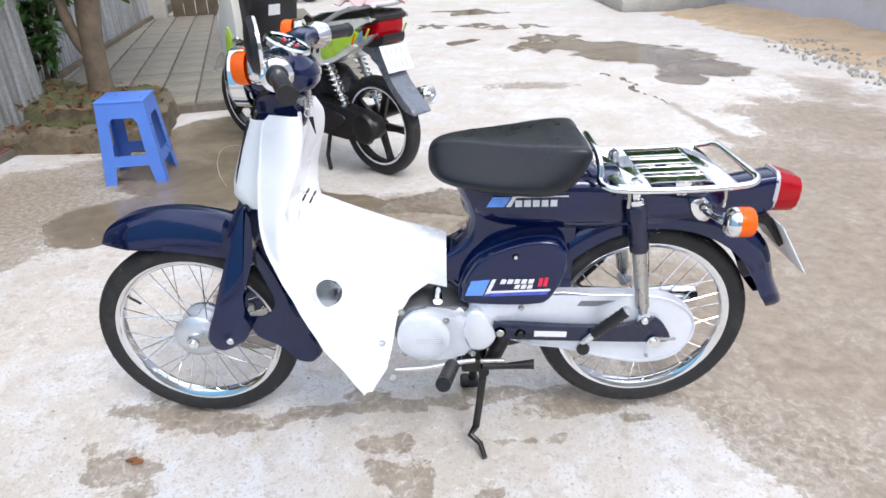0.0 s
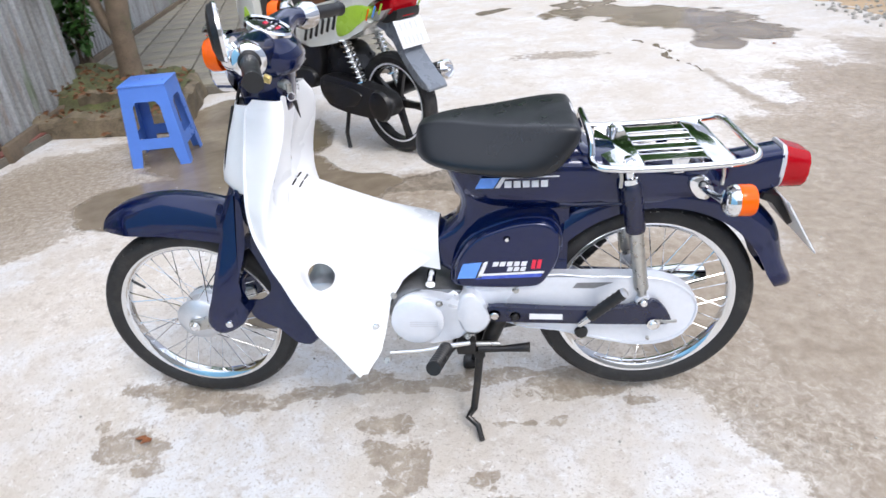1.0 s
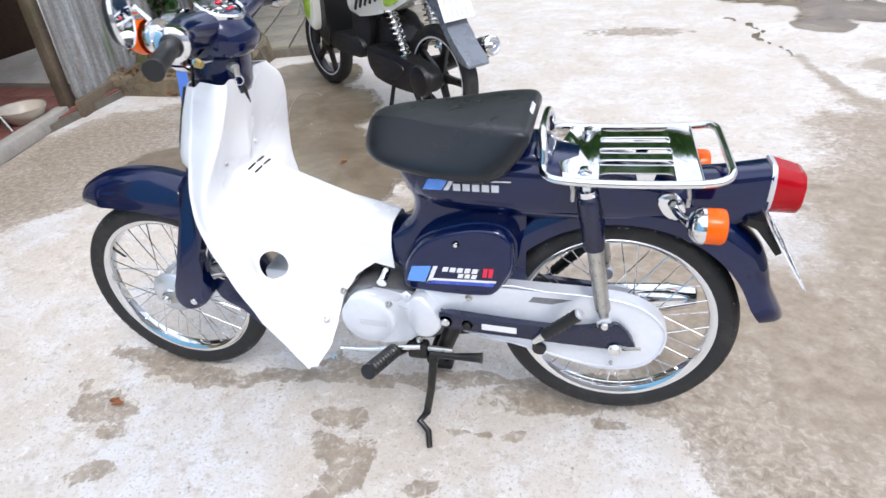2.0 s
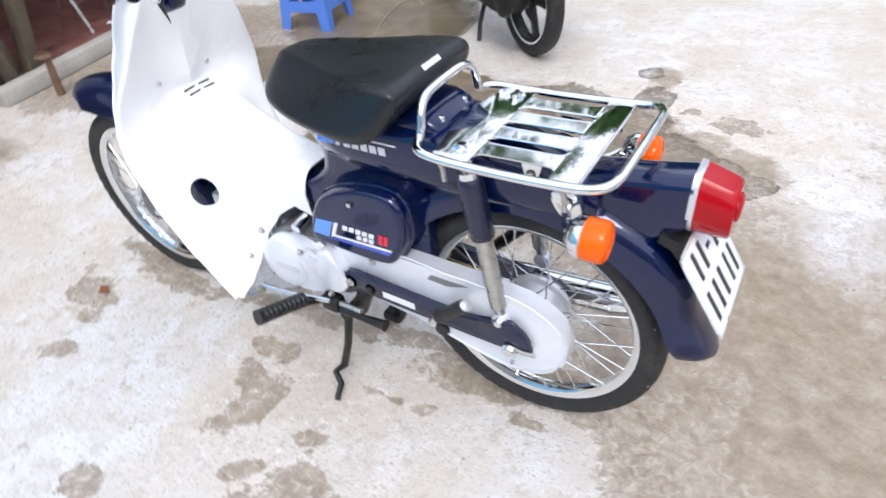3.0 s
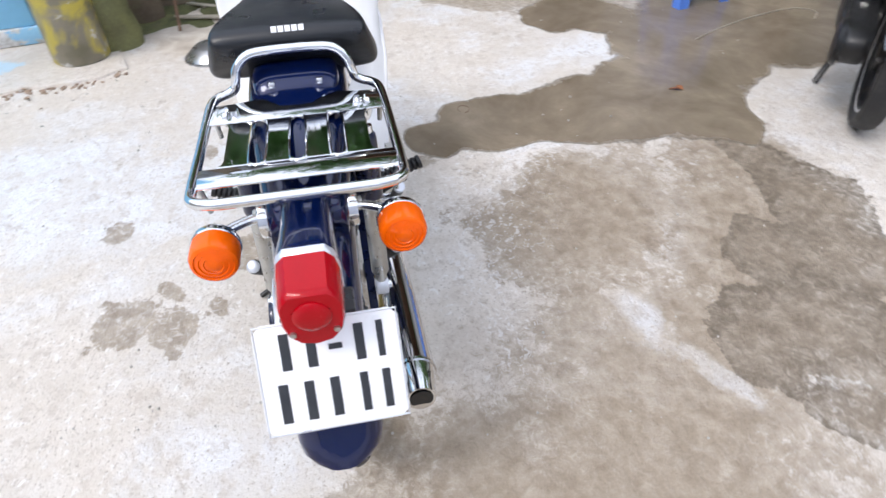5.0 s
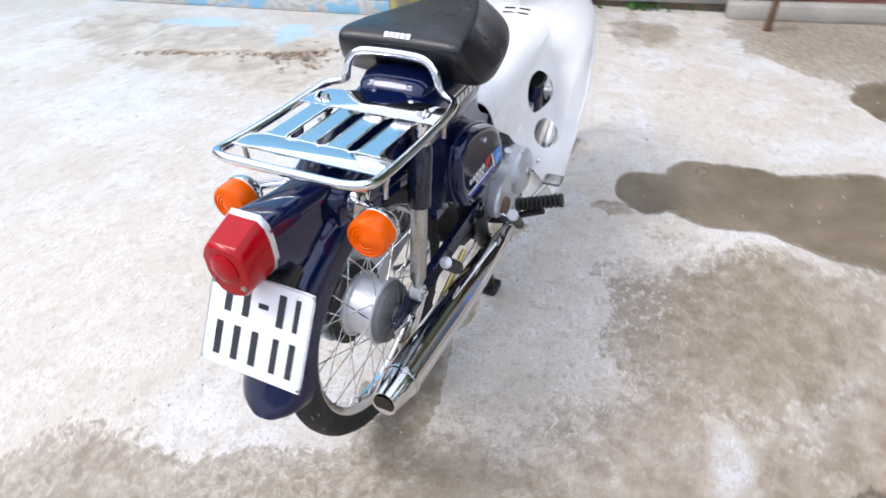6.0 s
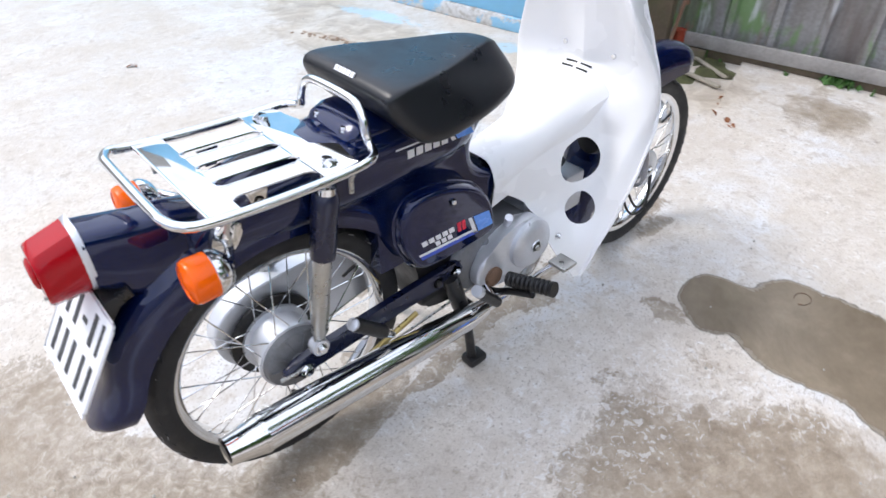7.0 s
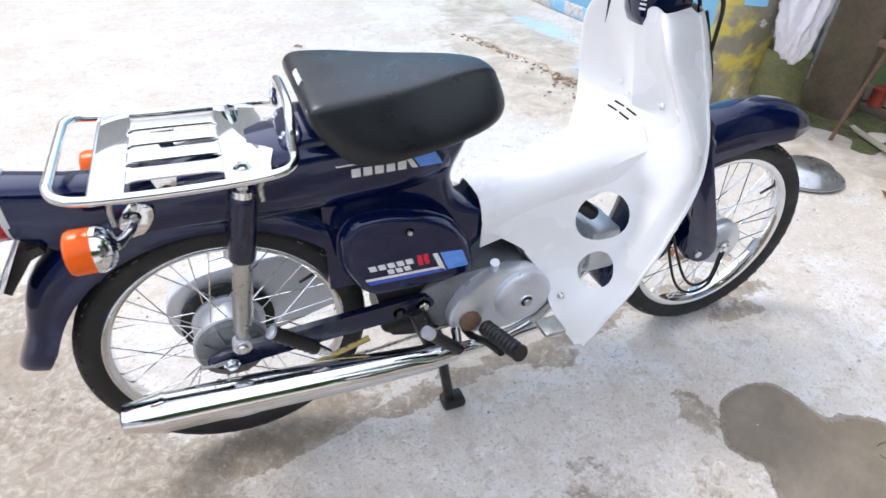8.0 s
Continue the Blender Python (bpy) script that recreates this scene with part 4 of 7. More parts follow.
    rack = part("rack_frame", tube(side_line + [(x, -y, z) for x, y, z in reversed(side_line)], 0.0078, 12, 4, True), CHROME, bike, "bright chrome tubular luggage rack")

    def rise(x):
        return 0.7215 + 0.035 * x
    flat = Matrix.Translation((0, 0, 0.7215)) @ Matrix.Rotation(radians(-2.0), 4, "Y") @ Matrix.Rotation(radians(-90), 4, "X")
    front = [(-0.124, -0.139), (-0.127, -0.10), (-0.136, -0.06), (-0.140, 0.0), (-0.136, 0.06), (-0.127, 0.10), (-0.124, 0.139), (-0.058, 0.139), (-0.058, -0.139)]
    rear = [(0.078, -0.139), (0.078, 0.139), (0.124, 0.139), (0.124, -0.139)]
    for name, line in (("front_band", front), ("rear_band", rear)):
        part(name, slab(line, -0.0014, 0.0014, 0.0007, m=flat), CHROME, rack, angle=30)
    for y in (-0.087, -0.029, 0.029, 0.087):
        side = [(-0.058, 0.0288), (-0.055, 0.0235), (-0.050, 0.0195), (-0.042, 0.0172), (0.062, 0.0172), (0.070, 0.0195), (0.075, 0.0235), (0.078, 0.0288)]
        part("rack_slat", slab([(x, y + w) for x, w in side] + [(x, y - w) for x, w in reversed(side)], -0.0014, 0.0014, 0.0006, m=flat), CHROME, rack, angle=30)
    # rolled lips round the three inner slots, and along the bands' outer edges
    for y in (-0.058, 0.0, 0.058):
        lip = [(x, y + u * 0.0118, rise(x) + 0.0004) for x, u in ((-0.056, -0.6), (-0.059, 0.0), (-0.056, 0.6), (-0.046, 1.0), (0.066, 1.0), (0.076, 0.6), (0.079, 0.0), (0.076, -0.6), (0.066, -1.0), (-0.046, -1.0))]
        part("slot_lip", tube(lip, 0.0022, 8, 3, True), CHROME, rack)
    part("band_lip", tube([(0.124, -0.138, rise(0.124)), (0.124, 0.138, rise(0.124))], 0.0026, 8), CHROME, rack)
    for s in (-1, 1):
        for x in (-0.108, 0.100):
            part("rack_stay", tube([(x, s * 0.139, 0.714), (x + 0.004, s * 0.134, 0.695), (x + 0.004, s * 0.132, 0.672)], 0.0042, 8), STEEL, rack)
        part("rack_tab", slab([(0.010, 0.712), (0.048, 0.712), (0.038, 0.680), (0.018, 0.680)], s * 0.080, s * 0.084, 0.001), CHROME, rack)
        bolt(rack, (0.028, s * 0.084, 0.690), 0.006, "y", s)

    # --- shocks
    for s in (-1, 1):
        y = s * 0.099
        a, b = Vector((-0.083, y, 0.707)), Vector((-0.022, y, 0.360))

        def along(t):
            return a.lerp(b, t)
        shock = part("shock_absorber", tube([along(0.105), along(0.11), along(0.125), along(0.15), along(0.44), along(0.455)], [0.010, 0.0175, 0.0215, 0.0228, 0.0228, 0.0215], 24), NAVY_SATIN, bike, "navy shock absorber with a bright lower tube")
        part("lower_tube", tube([along(0.44), along(0.90), along(0.93), along(1.0)], [0.0165, 0.0165, 0.011, 0.011], 18), STEEL, shock, "satin steel lower tube")
        part("top_nut", tube([along(-0.06), along(-0.03), along(-0.025), along(0.03), along(0.035), along(0.075), along(0.08), along(0.115)], [0.008, 0.009, 0.014, 0.014, 0.010, 0.010, 0.017, 0.018], 16), CHROME, shock)
        part("lower_eye", lathe([(0.0, 0.013), (0.010, 0.013), (0.017, 0.011), (0.018, 0.0), (0.017, -0.011), (0.010, -0.013), (0.0, -0.013)], 18, "y", b), ALLOY, shock)
        bolt(shock, b + Vector((0, s * 0.013, 0)), 0.009, "y", s, CHROME)
        bolt(shock, (-0.084, y + s * 0.012, 0.715), 0.011, "y", s, CHROME)

    # --- chain case, swing arm, axle ends
    case = rounded([(-0.40, 0.424), (-0.30, 0.427), (-0.15, 0.425), (-0.03, 0.421), (0.045, 0.408), (0.098, 0.370), (0.112, 0.325), (0.096, 0.268), (0.05, 0.232), (-0.02, 0.222), (-0.10, 0.236), (-0.22, 0.268), (-0.36, 0.300), (-0.44, 0.312), (-0.46, 0.36), (-0.44, 0.42)], 4)
    chain = part("chain_case", slab(case, -0.096, -0.058, 0.010, seg=3), SILVER, bike, "silver painted chain case")
    part("seam", tube([(x * 0.985 - 0.002, -0.097, 0.33 + (z - 0.33) * 0.93) for x, z in rounded([(-0.30, 0.436), (-0.15, 0.434), (-0.03, 0.430), (0.045, 0.414), (0.098, 0.370), (0.112, 0.325), (0.096, 0.268), (0.05, 0.232), (-0.02, 0.222), (-0.10, 0.236), (-0.22, 0.268), (-0.36, 0.300)], 2)], 0.0022, 6, closed=True), SILVER, chain)
    part("inspection_slot", slab([(-0.189, 0.396), (-0.139, 0.394), (-0.094, 0.41), (-0.179, 0.41)], -0.0965, -0.0972, 0), CAST, chain, smooth=False)
    part("drain_bolt", lathe([(0, -0.103), (0.004, -0.103), (0.005, -0.096)], 8, "y", (0.0, 0, 0.245)), STEEL, chain)
    for x, z in ((-0.325, 0.392), (-0.325, 0.300)):
        bolt(chain, (x, -0.097, z), 0.006)
    for s in (-1, 1):
        y0, y1 = (-0.100, -0.118) if s < 0 else (0.070, 0.086)
        slim = [(-0.403, 0.335), (-0.388, 0.355), (-0.368, 0.358), (-0.208, 0.350), (-0.058, 0.340), (-0.012, 0.336), (0.040, 0.322), (0.048, 0.308), (0.037, 0.297), (-0.008, 0.293), (-0.108, 0.300), (-0.268, 0.309), (-0.368, 0.315), (-0.393, 0.319)]
        arm = part("swing_arm", slab(rounded(slim if s > 0 else [(-0.403, 0.335), (-0.388, 0.355), (-0.368, 0.358), (-0.208, 0.347), (-0.058, 0.345), (-0.008, 0.369), (0.02, 0.357), (0.047, 0.312), (0.037, 0.302), (-0.008, 0.301), (-0.108, 0.303), (-0.268, 0.309), (-0.368, 0.315), (-0.393, 0.319)], 3), y0, y1, 0.006), NAVY_SATIN, bike, "navy steel swing arm")
        bolt(arm, (-0.378, y1, 0.334), 0.011, "y", s, CHROME)
        bolt(arm, (-0.327, y1, 0.330), 0.009, "y", s, BLACK_METAL)
        if s < 0:
            part("label", slab([(-0.293, 0.322), (-0.213, 0.319), (-0.213, 0.335), (-0.293, 0.338)], y1 - 0.0008, y1 - 0.0018, 0), DECAL_WHITE, arm, "white paper label", smooth=False)
        part("adjuster", tube([(0.005, y1, 0.312), (0.030, y1 + s * 0.004, 0.311), (0.058, y1, 0.310)], 0.004, 8), STEEL, arm)
        bolt(arm, (0.004, y1 + s * 0.006, 0.304), 0.011, "y", s, CHROME, "axle_nut")
        # rear footrest on the arm
        peg = part("rear_footrest", tube([(-0.173, s * 0.122, 0.305), (-0.158, s * 0.126, 0.322), (-0.148, s * 0.128, 0.334)], [0.008, 0.010, 0.010], 10), CHROME, arm, "folding rear footrest")
        p0, p1 = Vector((-0.150, s * 0.128, 0.332)), Vector((-0.078, s * 0.138, 0.405))
        rr, line = [], []
        for k in range(15):
            t = k / 14
            line.append(p0.lerp(p1, t))
            rr.append(0.0125 + (0.0022 if k % 2 else 0.0))
        sleeve = part("rubber_sleeve", tube(line, rr, 14), BLACK, peg, "ribbed black rubber sleeve")
        part("end_cap", tube([p1 - (p1 - p0) * 0.01, p1 + (p1 - p0) * 0.05, p1 + (p1 - p0) * 0.08], [0.0125, 0.0125, 0.008], 14), ALLOY, peg)
    part("rubber_plug", lathe([(0.0, -0.104), (0.015, -0.104), (0.017, -0.098), (0.017, -0.094)], 20, "y", (-0.163, 0, 0.266)), BLACK, chain)
    # brake plate, lever and rod on the right of the rear hub
    part("brake_plate", lathe([(0.0, 0.066), (0.020, 0.066), (0.024, 0.058), (0.050, 0.054), (0.064, 0.048), (0.068, 0.036)], 36, "y", REAR), CAST, bike, "dull cast alloy brake plate")
    for k in range(10):
        a = 2 * math.pi * k / 10
        part("hub_rib", tube([(REAR.x + 0.030 * math.cos(a), 0.0595, REAR.z + 0.030 * math.sin(a)), (REAR.x + 0.060 * math.cos(a), 0.0535, REAR.z + 0.060 * math.sin(a))], 0.0022, 6), CAST, bike)
    # added plate, greyer than the silver case: inner side's shade put into colour
    part("shaded_case_back", slab([(x * 0.99, 0.325 + (z - 0.325) * 0.97) for x, z in case], -0.0578, -0.0560, 0.0008), ALLOY, chain, "inner face of the chain case, greyer to imitate its shade")
    part("sprocket_drum", lathe([(0.055, -0.057), (0.085, -0.054), (0.092, -0.048), (0.092, -0.040), (0.06, -0.036)], 36, "y", REAR), BLACK_METAL, bike)
    part("brake_lever", tube([(0.035, 0.082, 0.262), (0.046, 0.084, 0.225), (0.050, 0.085, 0.205)], [0.006, 0.005, 0.005], 8), STEEL, bike)
    part("brake_rod", tube([(0.050, 0.085, 0.206), (-0.20, 0.085, 0.238), (-0.46, 0.085, 0.262)], 0.003, 8), STEEL, bike)
    part("brake_anchor", tube([(0.02, 0.084, 0.245), (-0.10, 0.096, 0.245), (-0.26, 0.094, 0.29)], 0.006, 8), BRASS, bike, "yellow zinc brake anchor rod")

    # --- engine
    eng = part("engine", slab(rounded([(-0.646, 0.325), (-0.628, 0.366), (-0.591, 0.391), (-0.516, 0.393), (-0.436, 0.386), (-0.386, 0.366), (-0.371, 0.32), (-0.386, 0.27), (-0.446, 0.252), (-0.566, 0.24), (-0.621, 0.262)], 3), -0.088, 0.080, 0.012, seg=3), CAST, bike, "dark grey cast alloy engine block")
    part("left_cover", slab(rounded([(-0.634, 0.322), (-0.616, 0.368), (-0.576, 0.392), (-0.516, 0.388), (-0.478, 0.378), (-0.444, 0.38), (-0.424, 0.352), (-0.416, 0.33), (-0.434, 0.29), (-0.466, 0.268), (-0.566, 0.248), (-0.616, 0.272)], 3), -0.120, -0.088, 0.012, seg=3), SILVER, eng, "silver flywheel cover")
    part("flywheel_dome", lathe([(0.066, -0.118), (0.065, -0.126), (0.058, -0.131), (0.03, -0.133), (0.0, -0.133)], 40, "y", (-0.568, 0, 0.322)), SILVER, eng)
    for k in range(3):
        part("maker_bar", slab([(-0.586, 0.325 - k * 0.006), (-0.518, 0.325 - k * 0.006), (-0.518, 0.328 - k * 0.006), (-0.586, 0.328 - k * 0.006)], -0.1325, -0.1338, 0), ALLOY, eng, smooth=False)
    part("chain_cover", slab(rounded([(-0.468, 0.352), (-0.456, 0.392), (-0.426, 0.398), (-0.401, 0.36), (-0.388, 0.32), (-0.416, 0.285), (-0.456, 0.292)], 3), -0.126, -0.085, 0.009, seg=3), SILVER, eng)
    for x, z in ((-0.511, 0.372), (-0.62, 0.398), (-0.446, 0.272), (-0.616, 0.275)):
        bolt(eng, (x, -0.121, z), 0.006)
    part("cylinder_mount", tube([(-0.531, -0.10, 0.415), (-0.531, -0.06, 0.425)], 0.012, 12), CHROME, eng)
    # finned cylinder that reaches forward between the leg shields
    barrel = part("cylinder", box(-0.80, -0.61, -0.045, 0.045, 0.30, 0.38, 0.006), ALLOY, eng, "finned alloy cylinder")
    for k in range(7):
        x = -0.645 - k * 0.020
        part("fin", box(x - 0.004, x + 0.004, -0.062, 0.062, 0.285, 0.395, 0.003), ALLOY, barrel)
    part("cylinder_head", box(-0.86, -0.785, -0.058, 0.058, 0.288, 0.398, 0.010), ALLOY, eng)
    part("carburettor", lathe([(0.0, 0.53), (0.022, 0.53), (0.024, 0.50), (0.018, 0.49), (0.018, 0.47), (0.030, 0.46), (0.030, 0.42), (0.0, 0.41)], 18, "z", (-0.716, 0.02, 0.0)), BLACK_METAL, eng)
    part("intake", tube([(-0.706, 0.02, 0.46), (-0.756, 0.02, 0.46), (-0.806, 0.01, 0.42)], 0.016, 10, 4), BLACK_METAL, eng)
    part("horn", lathe([(0, -0.02), (0.034, -0.018), (0.040, -0.005), (0.034, 0.008), (0, 0.012)], 22, "x", (-0.876, 0.045, 0.47)), BLACK_METAL, bike)
    # right side: clutch cover
    part("clutch_case", slab(rounded([(-0.651, 0.3), (-0.641, 0.355), (-0.606, 0.392), (-0.546, 0.395), (-0.486, 0.375), (-0.436, 0.33), (-0.426, 0.285), (-0.456, 0.258), (-0.536, 0.245), (-0.616, 0.25)], 3), 0.078, 0.112, 0.010, seg=3), ALLOY, eng, "cast alloy clutch case")
    part("clutch_dome", lathe([(0.064, 0.108), (0.063, 0.122), (0.055, 0.130), (0.036, 0.134), (0.016, 0.135), (0.014, 0.138), (0.0, 0.138)], 40, "y", (-0.588, 0, 0.327)), ALLOY, eng)
    part("oil_cap", lathe([(0.024, 0.108), (0.024, 0.120), (0.018, 0.124), (0.0, 0.124)], 20, "y", (-0.471, 0, 0.288)), RUST, eng, "brown oil filler cap")
    bolt(eng, (-0.588, 0.138, 0.327), 0.009, "y", 1)
    part("filler", tube([(-0.531, 0.09, 0.390), (-0.526, 0.10, 0.418)], [0.008, 0.010], 12), ALLOY, eng)
    # --- exhaust on the right
    pipe = part("exhaust", tube([(0.198, 0.136, 0.281), (0.188, 0.136, 0.280), (0.133, 0.136, 0.275), (0.128, 0.136, 0.2745), (-0.065, 0.134, 0.258), (-0.235, 0.131, 0.241), (-0.375, 0.128, 0.226), (-0.435, 0.124, 0.220)], [0.0265, 0.0275, 0.0375, 0.0365, 0.0365, 0.034, 0.028, 0.020], 28), CHROME, bike, "long bright chrome exhaust silencer")
    part("outlet", lathe([(0.0215, 0.1988), (0.0212, 0.1995), (0.0, 0.1992)], 24, "x", (0, 0.136, 0.281)), BLACK_METAL, pipe)
    part("joint_ring", tube([(0.136, 0.136, 0.2752), (0.129, 0.136, 0.2746)], 0.0385, 28), CHROME, pipe)
    part("header", tube([(-0.425, 0.124, 0.221), (-0.515, 0.118, 0.216), (-0.61, 0.10, 0.218), (-0.70, 0.07, 0.245), (-0.80, 0.03, 0.285)], [0.016, 0.015, 0.0145, 0.0145, 0.0145], 14, 4), CHROME, pipe)

    # --- footrests, side controls, stands
    bar = part("footrest_bar", tube([(-0.500, -0.23, 0.290), (-0.495, -0.16, 0.255), (-0.48, -0.10, 0.232), (-0.47, 0.0, 0.228), (-0.48, 0.10, 0.232), (-0.495, 0.15, 0.252), (-0.500, 0.21, 0.278)], 0.009, 10, 4), BLACK_METAL, bike, "black steel footrest bar")
    for s in (-1, 1):
        p0, p1 = Vector((-0.498, s * (0.150 - 0.012 * s), 0.266 + 0.007 * (s + 1))), Vector((-0.518, s * (0.265 - 0.012 * s), 0.302 + 0.004 * (s + 1)))
        line = [p0.lerp(p1, k / 30) for k in range(31)]
        part("footrest_rubber", tube(line, [0.0180 if k < 2 or k > 28 or k % 3 else 0.0140 for k in range(31)], 16), BLACK, bar, "ribbed black rubber footrest")
    part("gear_lever", tube([(-0.44, -0.135, 0.262), (-0.50, -0.142, 0.258), (-0.56, -0.146, 0.248), (-0.64, -0.150, 0.246)], 0.006, 10, 3), CHROME, bike, "chrome gear lever")
    part("gear_pad", tube([(-0.645, -0.150, 0.228), (-0.643, -0.185, 0.250)], [0.008, 0.008], 10), STEEL, bike)
    part("lever_rod", tube([(-0.435, -0.12, 0.248), (-0.365, -0.12, 0.248)], 0.007, 10), STEEL, bike)
    part("linkage", box(-0.475, -0.425, -0.135, -0.10, 0.222, 0.262, 0.008), BLACK_METAL, bike)
    pedal = part("brake_pedal", tube([(-0.47, 0.125, 0.235), (-0.54, 0.14, 0.232), (-0.58, 0.165, 0.270), (-0.605, 0.185, 0.296)], 0.007, 10, 4), CHROME, bike, "chrome brake pedal")
    part("pedal_pad", box(-0.638, -0.590, 0.172, 0.222, 0.296, 0.306, 0.004), STEEL, pedal, "ribbed steel pedal pad")
    kick = part("kick_starter", tube([(-0.436, 0.120, 0.280), (-0.430, 0.152, 0.272), (-0.424, 0.172, 0.280)], 0.010, 10), CHROME, bike, "folded kick starter")
    part("kick_rubber", tube([(-0.424, 0.172, 0.276), (-0.360, 0.178, 0.345)], [0.0125, 0.0125], 14), BLACK, kick, "black rubber kick lever sleeve")
    part("kick_tip", tube([(-0.362, 0.178, 0.343), (-0.351, 0.179, 0.355)], 0.013, 14), ALLOY, kick)
    # side stand, folded back
    part("side_stand", tube([(-0.42, -0.125, 0.236), (-0.36, -0.128, 0.238), (-0.30, -0.130, 0.244), (-0.292, -0.130, 0.244)], [0.010, 0.008, 0.012, 0.014], 10), BLACK_METAL, bike, "black folded side stand")
    # centre stand: two legs with feet
    stand = part("centre_stand", tube([(-0.417, -0.125, 0.215), (-0.417, 0.115, 0.215)], 0.014, 12), BLACK_METAL, bike, "black centre stand that holds the machine up")
    part("stand_leg", tube([(-0.417, -0.110, 0.215), (-0.427, -0.125, 0.12), (-0.437, -0.145, 0.055), (-0.452, -0.165, 0.042), (-0.427, -0.180, 0.026), (-0.416, -0.216, 0.010)], [0.011, 0.010, 0.010, 0.009, 0.008, 0.007], 10), BLACK_METAL, stand)
    part("stand_leg", tube([(-0.417, 0.085, 0.215), (-0.427, 0.085, 0.12), (-0.44, 0.088, 0.03)], [0.013, 0.012, 0.012], 10), BLACK_METAL, stand)
    part("stand_foot", box(-0.476, -0.421, 0.066, 0.110, 0.004, 0.030, 0.008), BLACK, stand)
    part("stand_spring", tube([(-0.372, 0.07, 0.29), (-0.422, 0.08, 0.14)], 0.006, 8), STEEL, stand)
    part("frame_tube", tube([(-0.36, -0.085, 0.31), (-0.40, -0.085, 0.215)], 0.02, 10), BLACK_METAL, bike)
    part("frame_tube", tube([(-0.36, 0.085, 0.33), (-0.40, 0.085, 0.215)], 0.02, 10), BLACK_METAL, bike)
    part("air_box", slab(rounded([(-0.74, 0.44), (-0.70, 0.53), (-0.60, 0.53), (-0.56, 0.47), (-0.60, 0.41), (-0.70, 0.40)]), -0.04, 0.04, 0.012), BLACK, bike, "black air box inside the leg shield")
    part("inner_guard", slab(rounded([(-0.46, 0.42), (-0.31, 0.46), (-0.268, 0.43), (-0.286, 0.37), (-0.298, 0.31), (-0.302, 0.26), (-0.40, 0.24), (-0.46, 0.27)]), -0.05, 0.066, 0.01), BLACK, bike)

    # --- leg shield: tunnel in the middle, wings that flare forwards at their edges
    def at_height(keys, z):
        for (z0, *a), (z1, *b) in zip(keys, keys[1:]):
            if z <= z1:
                t = max(0.0, min(1.0, (z - z0) / (z1 - z0)))
                t = t * t * (3 - 2 * t) * 0.4 + t * 0.6
                return [p + (q - p) * t for p, q in zip(a, b)]
        return list(b)
    # four lines that run up each wing: height, x, half width
    inner = [(0.199, -0.698, 0.177), (0.262, -0.658, 0.155), (0.312, -0.645, 0.125), (0.362, -0.635, 0.095), (0.412, -0.603, 0.078), (0.472, -0.528, 0.066), (0.526, -0.530, 0.060), (0.567, -0.628, 0.0), (0.626, -0.793, 0.0), (0.666, -0.86, 0.0), (0.726, -0.85, 0.0), (0.878, -0.82, 0.0)]
    bend = [(0.199, -0.708, 0.179), (0.262, -0.703, 0.166), (0.312, -0.723, 0.140), (0.362, -0.76, 0.108), (0.452, -0.793, 0.106), (0.532, -0.808, 0.094), (0.597, -0.82, 0.085), (0.626, -0.853, 0.076), (0.666, -0.886, 0.075), (0.726, -0.87, 0.085), (0.786, -0.843, 0.085), (0.841, -0.825, 0.075), (0.878, -0.823, 0.050)]
    shoulder = [(0.199, -0.713, 0.182), (0.262, -0.738, 0.181), (0.362, -0.786, 0.172), (0.462, -0.816, 0.178), (0.562, -0.846, 0.190), (0.606, -0.861, 0.204), (0.666, -0.856, 0.204), (0.716, -0.842, 0.187), (0.756, -0.826, 0.167), (0.806, -0.812, 0.147), (0.841, -0.809, 0.130), (0.861, -0.812, 0.112), (0.878, -0.823, 0.085)]
    edge = [(0.199, -0.716, 0.184), (0.262, -0.75, 0.193), (0.362, -0.803, 0.204), (0.462, -0.838, 0.214), (0.562, -0.876, 0.212), (0.606, -0.896, 0.198), (0.657, -0.909, 0.178), (0.734, -0.911, 0.143), (0.799, -0.906, 0.114), (0.846, -0.901, 0.098), (0.866, -0.896, 0.088), (0.878, -0.886, 0.074)]

    def wing(z, n):
        """Half a level line, from the middle or the tunnel's side out to the front edge."""
        pts = []
        for k, soft in ((inner, 0.0), (bend, 0.020), (shoulder, 0.014), (edge, 0.0)):
            # the pressed folds run smoothly up the wing
            near = [at_height(k, min(0.878, max(0.199, z + soft * d))) for d in (-1.5, -1, -0.5, 0, 0.5, 1, 1.5)]
            pts.append((sum(a[0] for a in near) / 7, sum(a[1] for a in near) / 7, z))
        line = curve_points(pts, 16)
        out = []
        for i in range(n + 1):
            f = i / n * (len(line) - 1)
            a = min(int(f), len(line) - 2)
            p = line[a].lerp(line[a + 1], f - a)
            # the top dips in the middle, under the headlamp housing
            p.z -= 0.026 * max(0.0, (z - 0.796) / 0.082) ** 2 * math.exp(-(p.y / 0.036) ** 4)
            out.append(p)
        return out

    # holes: middle x, y, z and half sizes
    HOLES = {-1: [((-0.803, -0.100, 0.445), (0.040, 0.036, 0.037))], 1: [((-0.769, 0.090, 0.471), (0.058, 0.056, 0.056)), ((-0.776, 0.102, 0.343), (0.056, 0.056, 0.048))]}
    fine = [0.199 + (0.878 - 0.199) * i / 220 for i in range(221)]
    shield = None
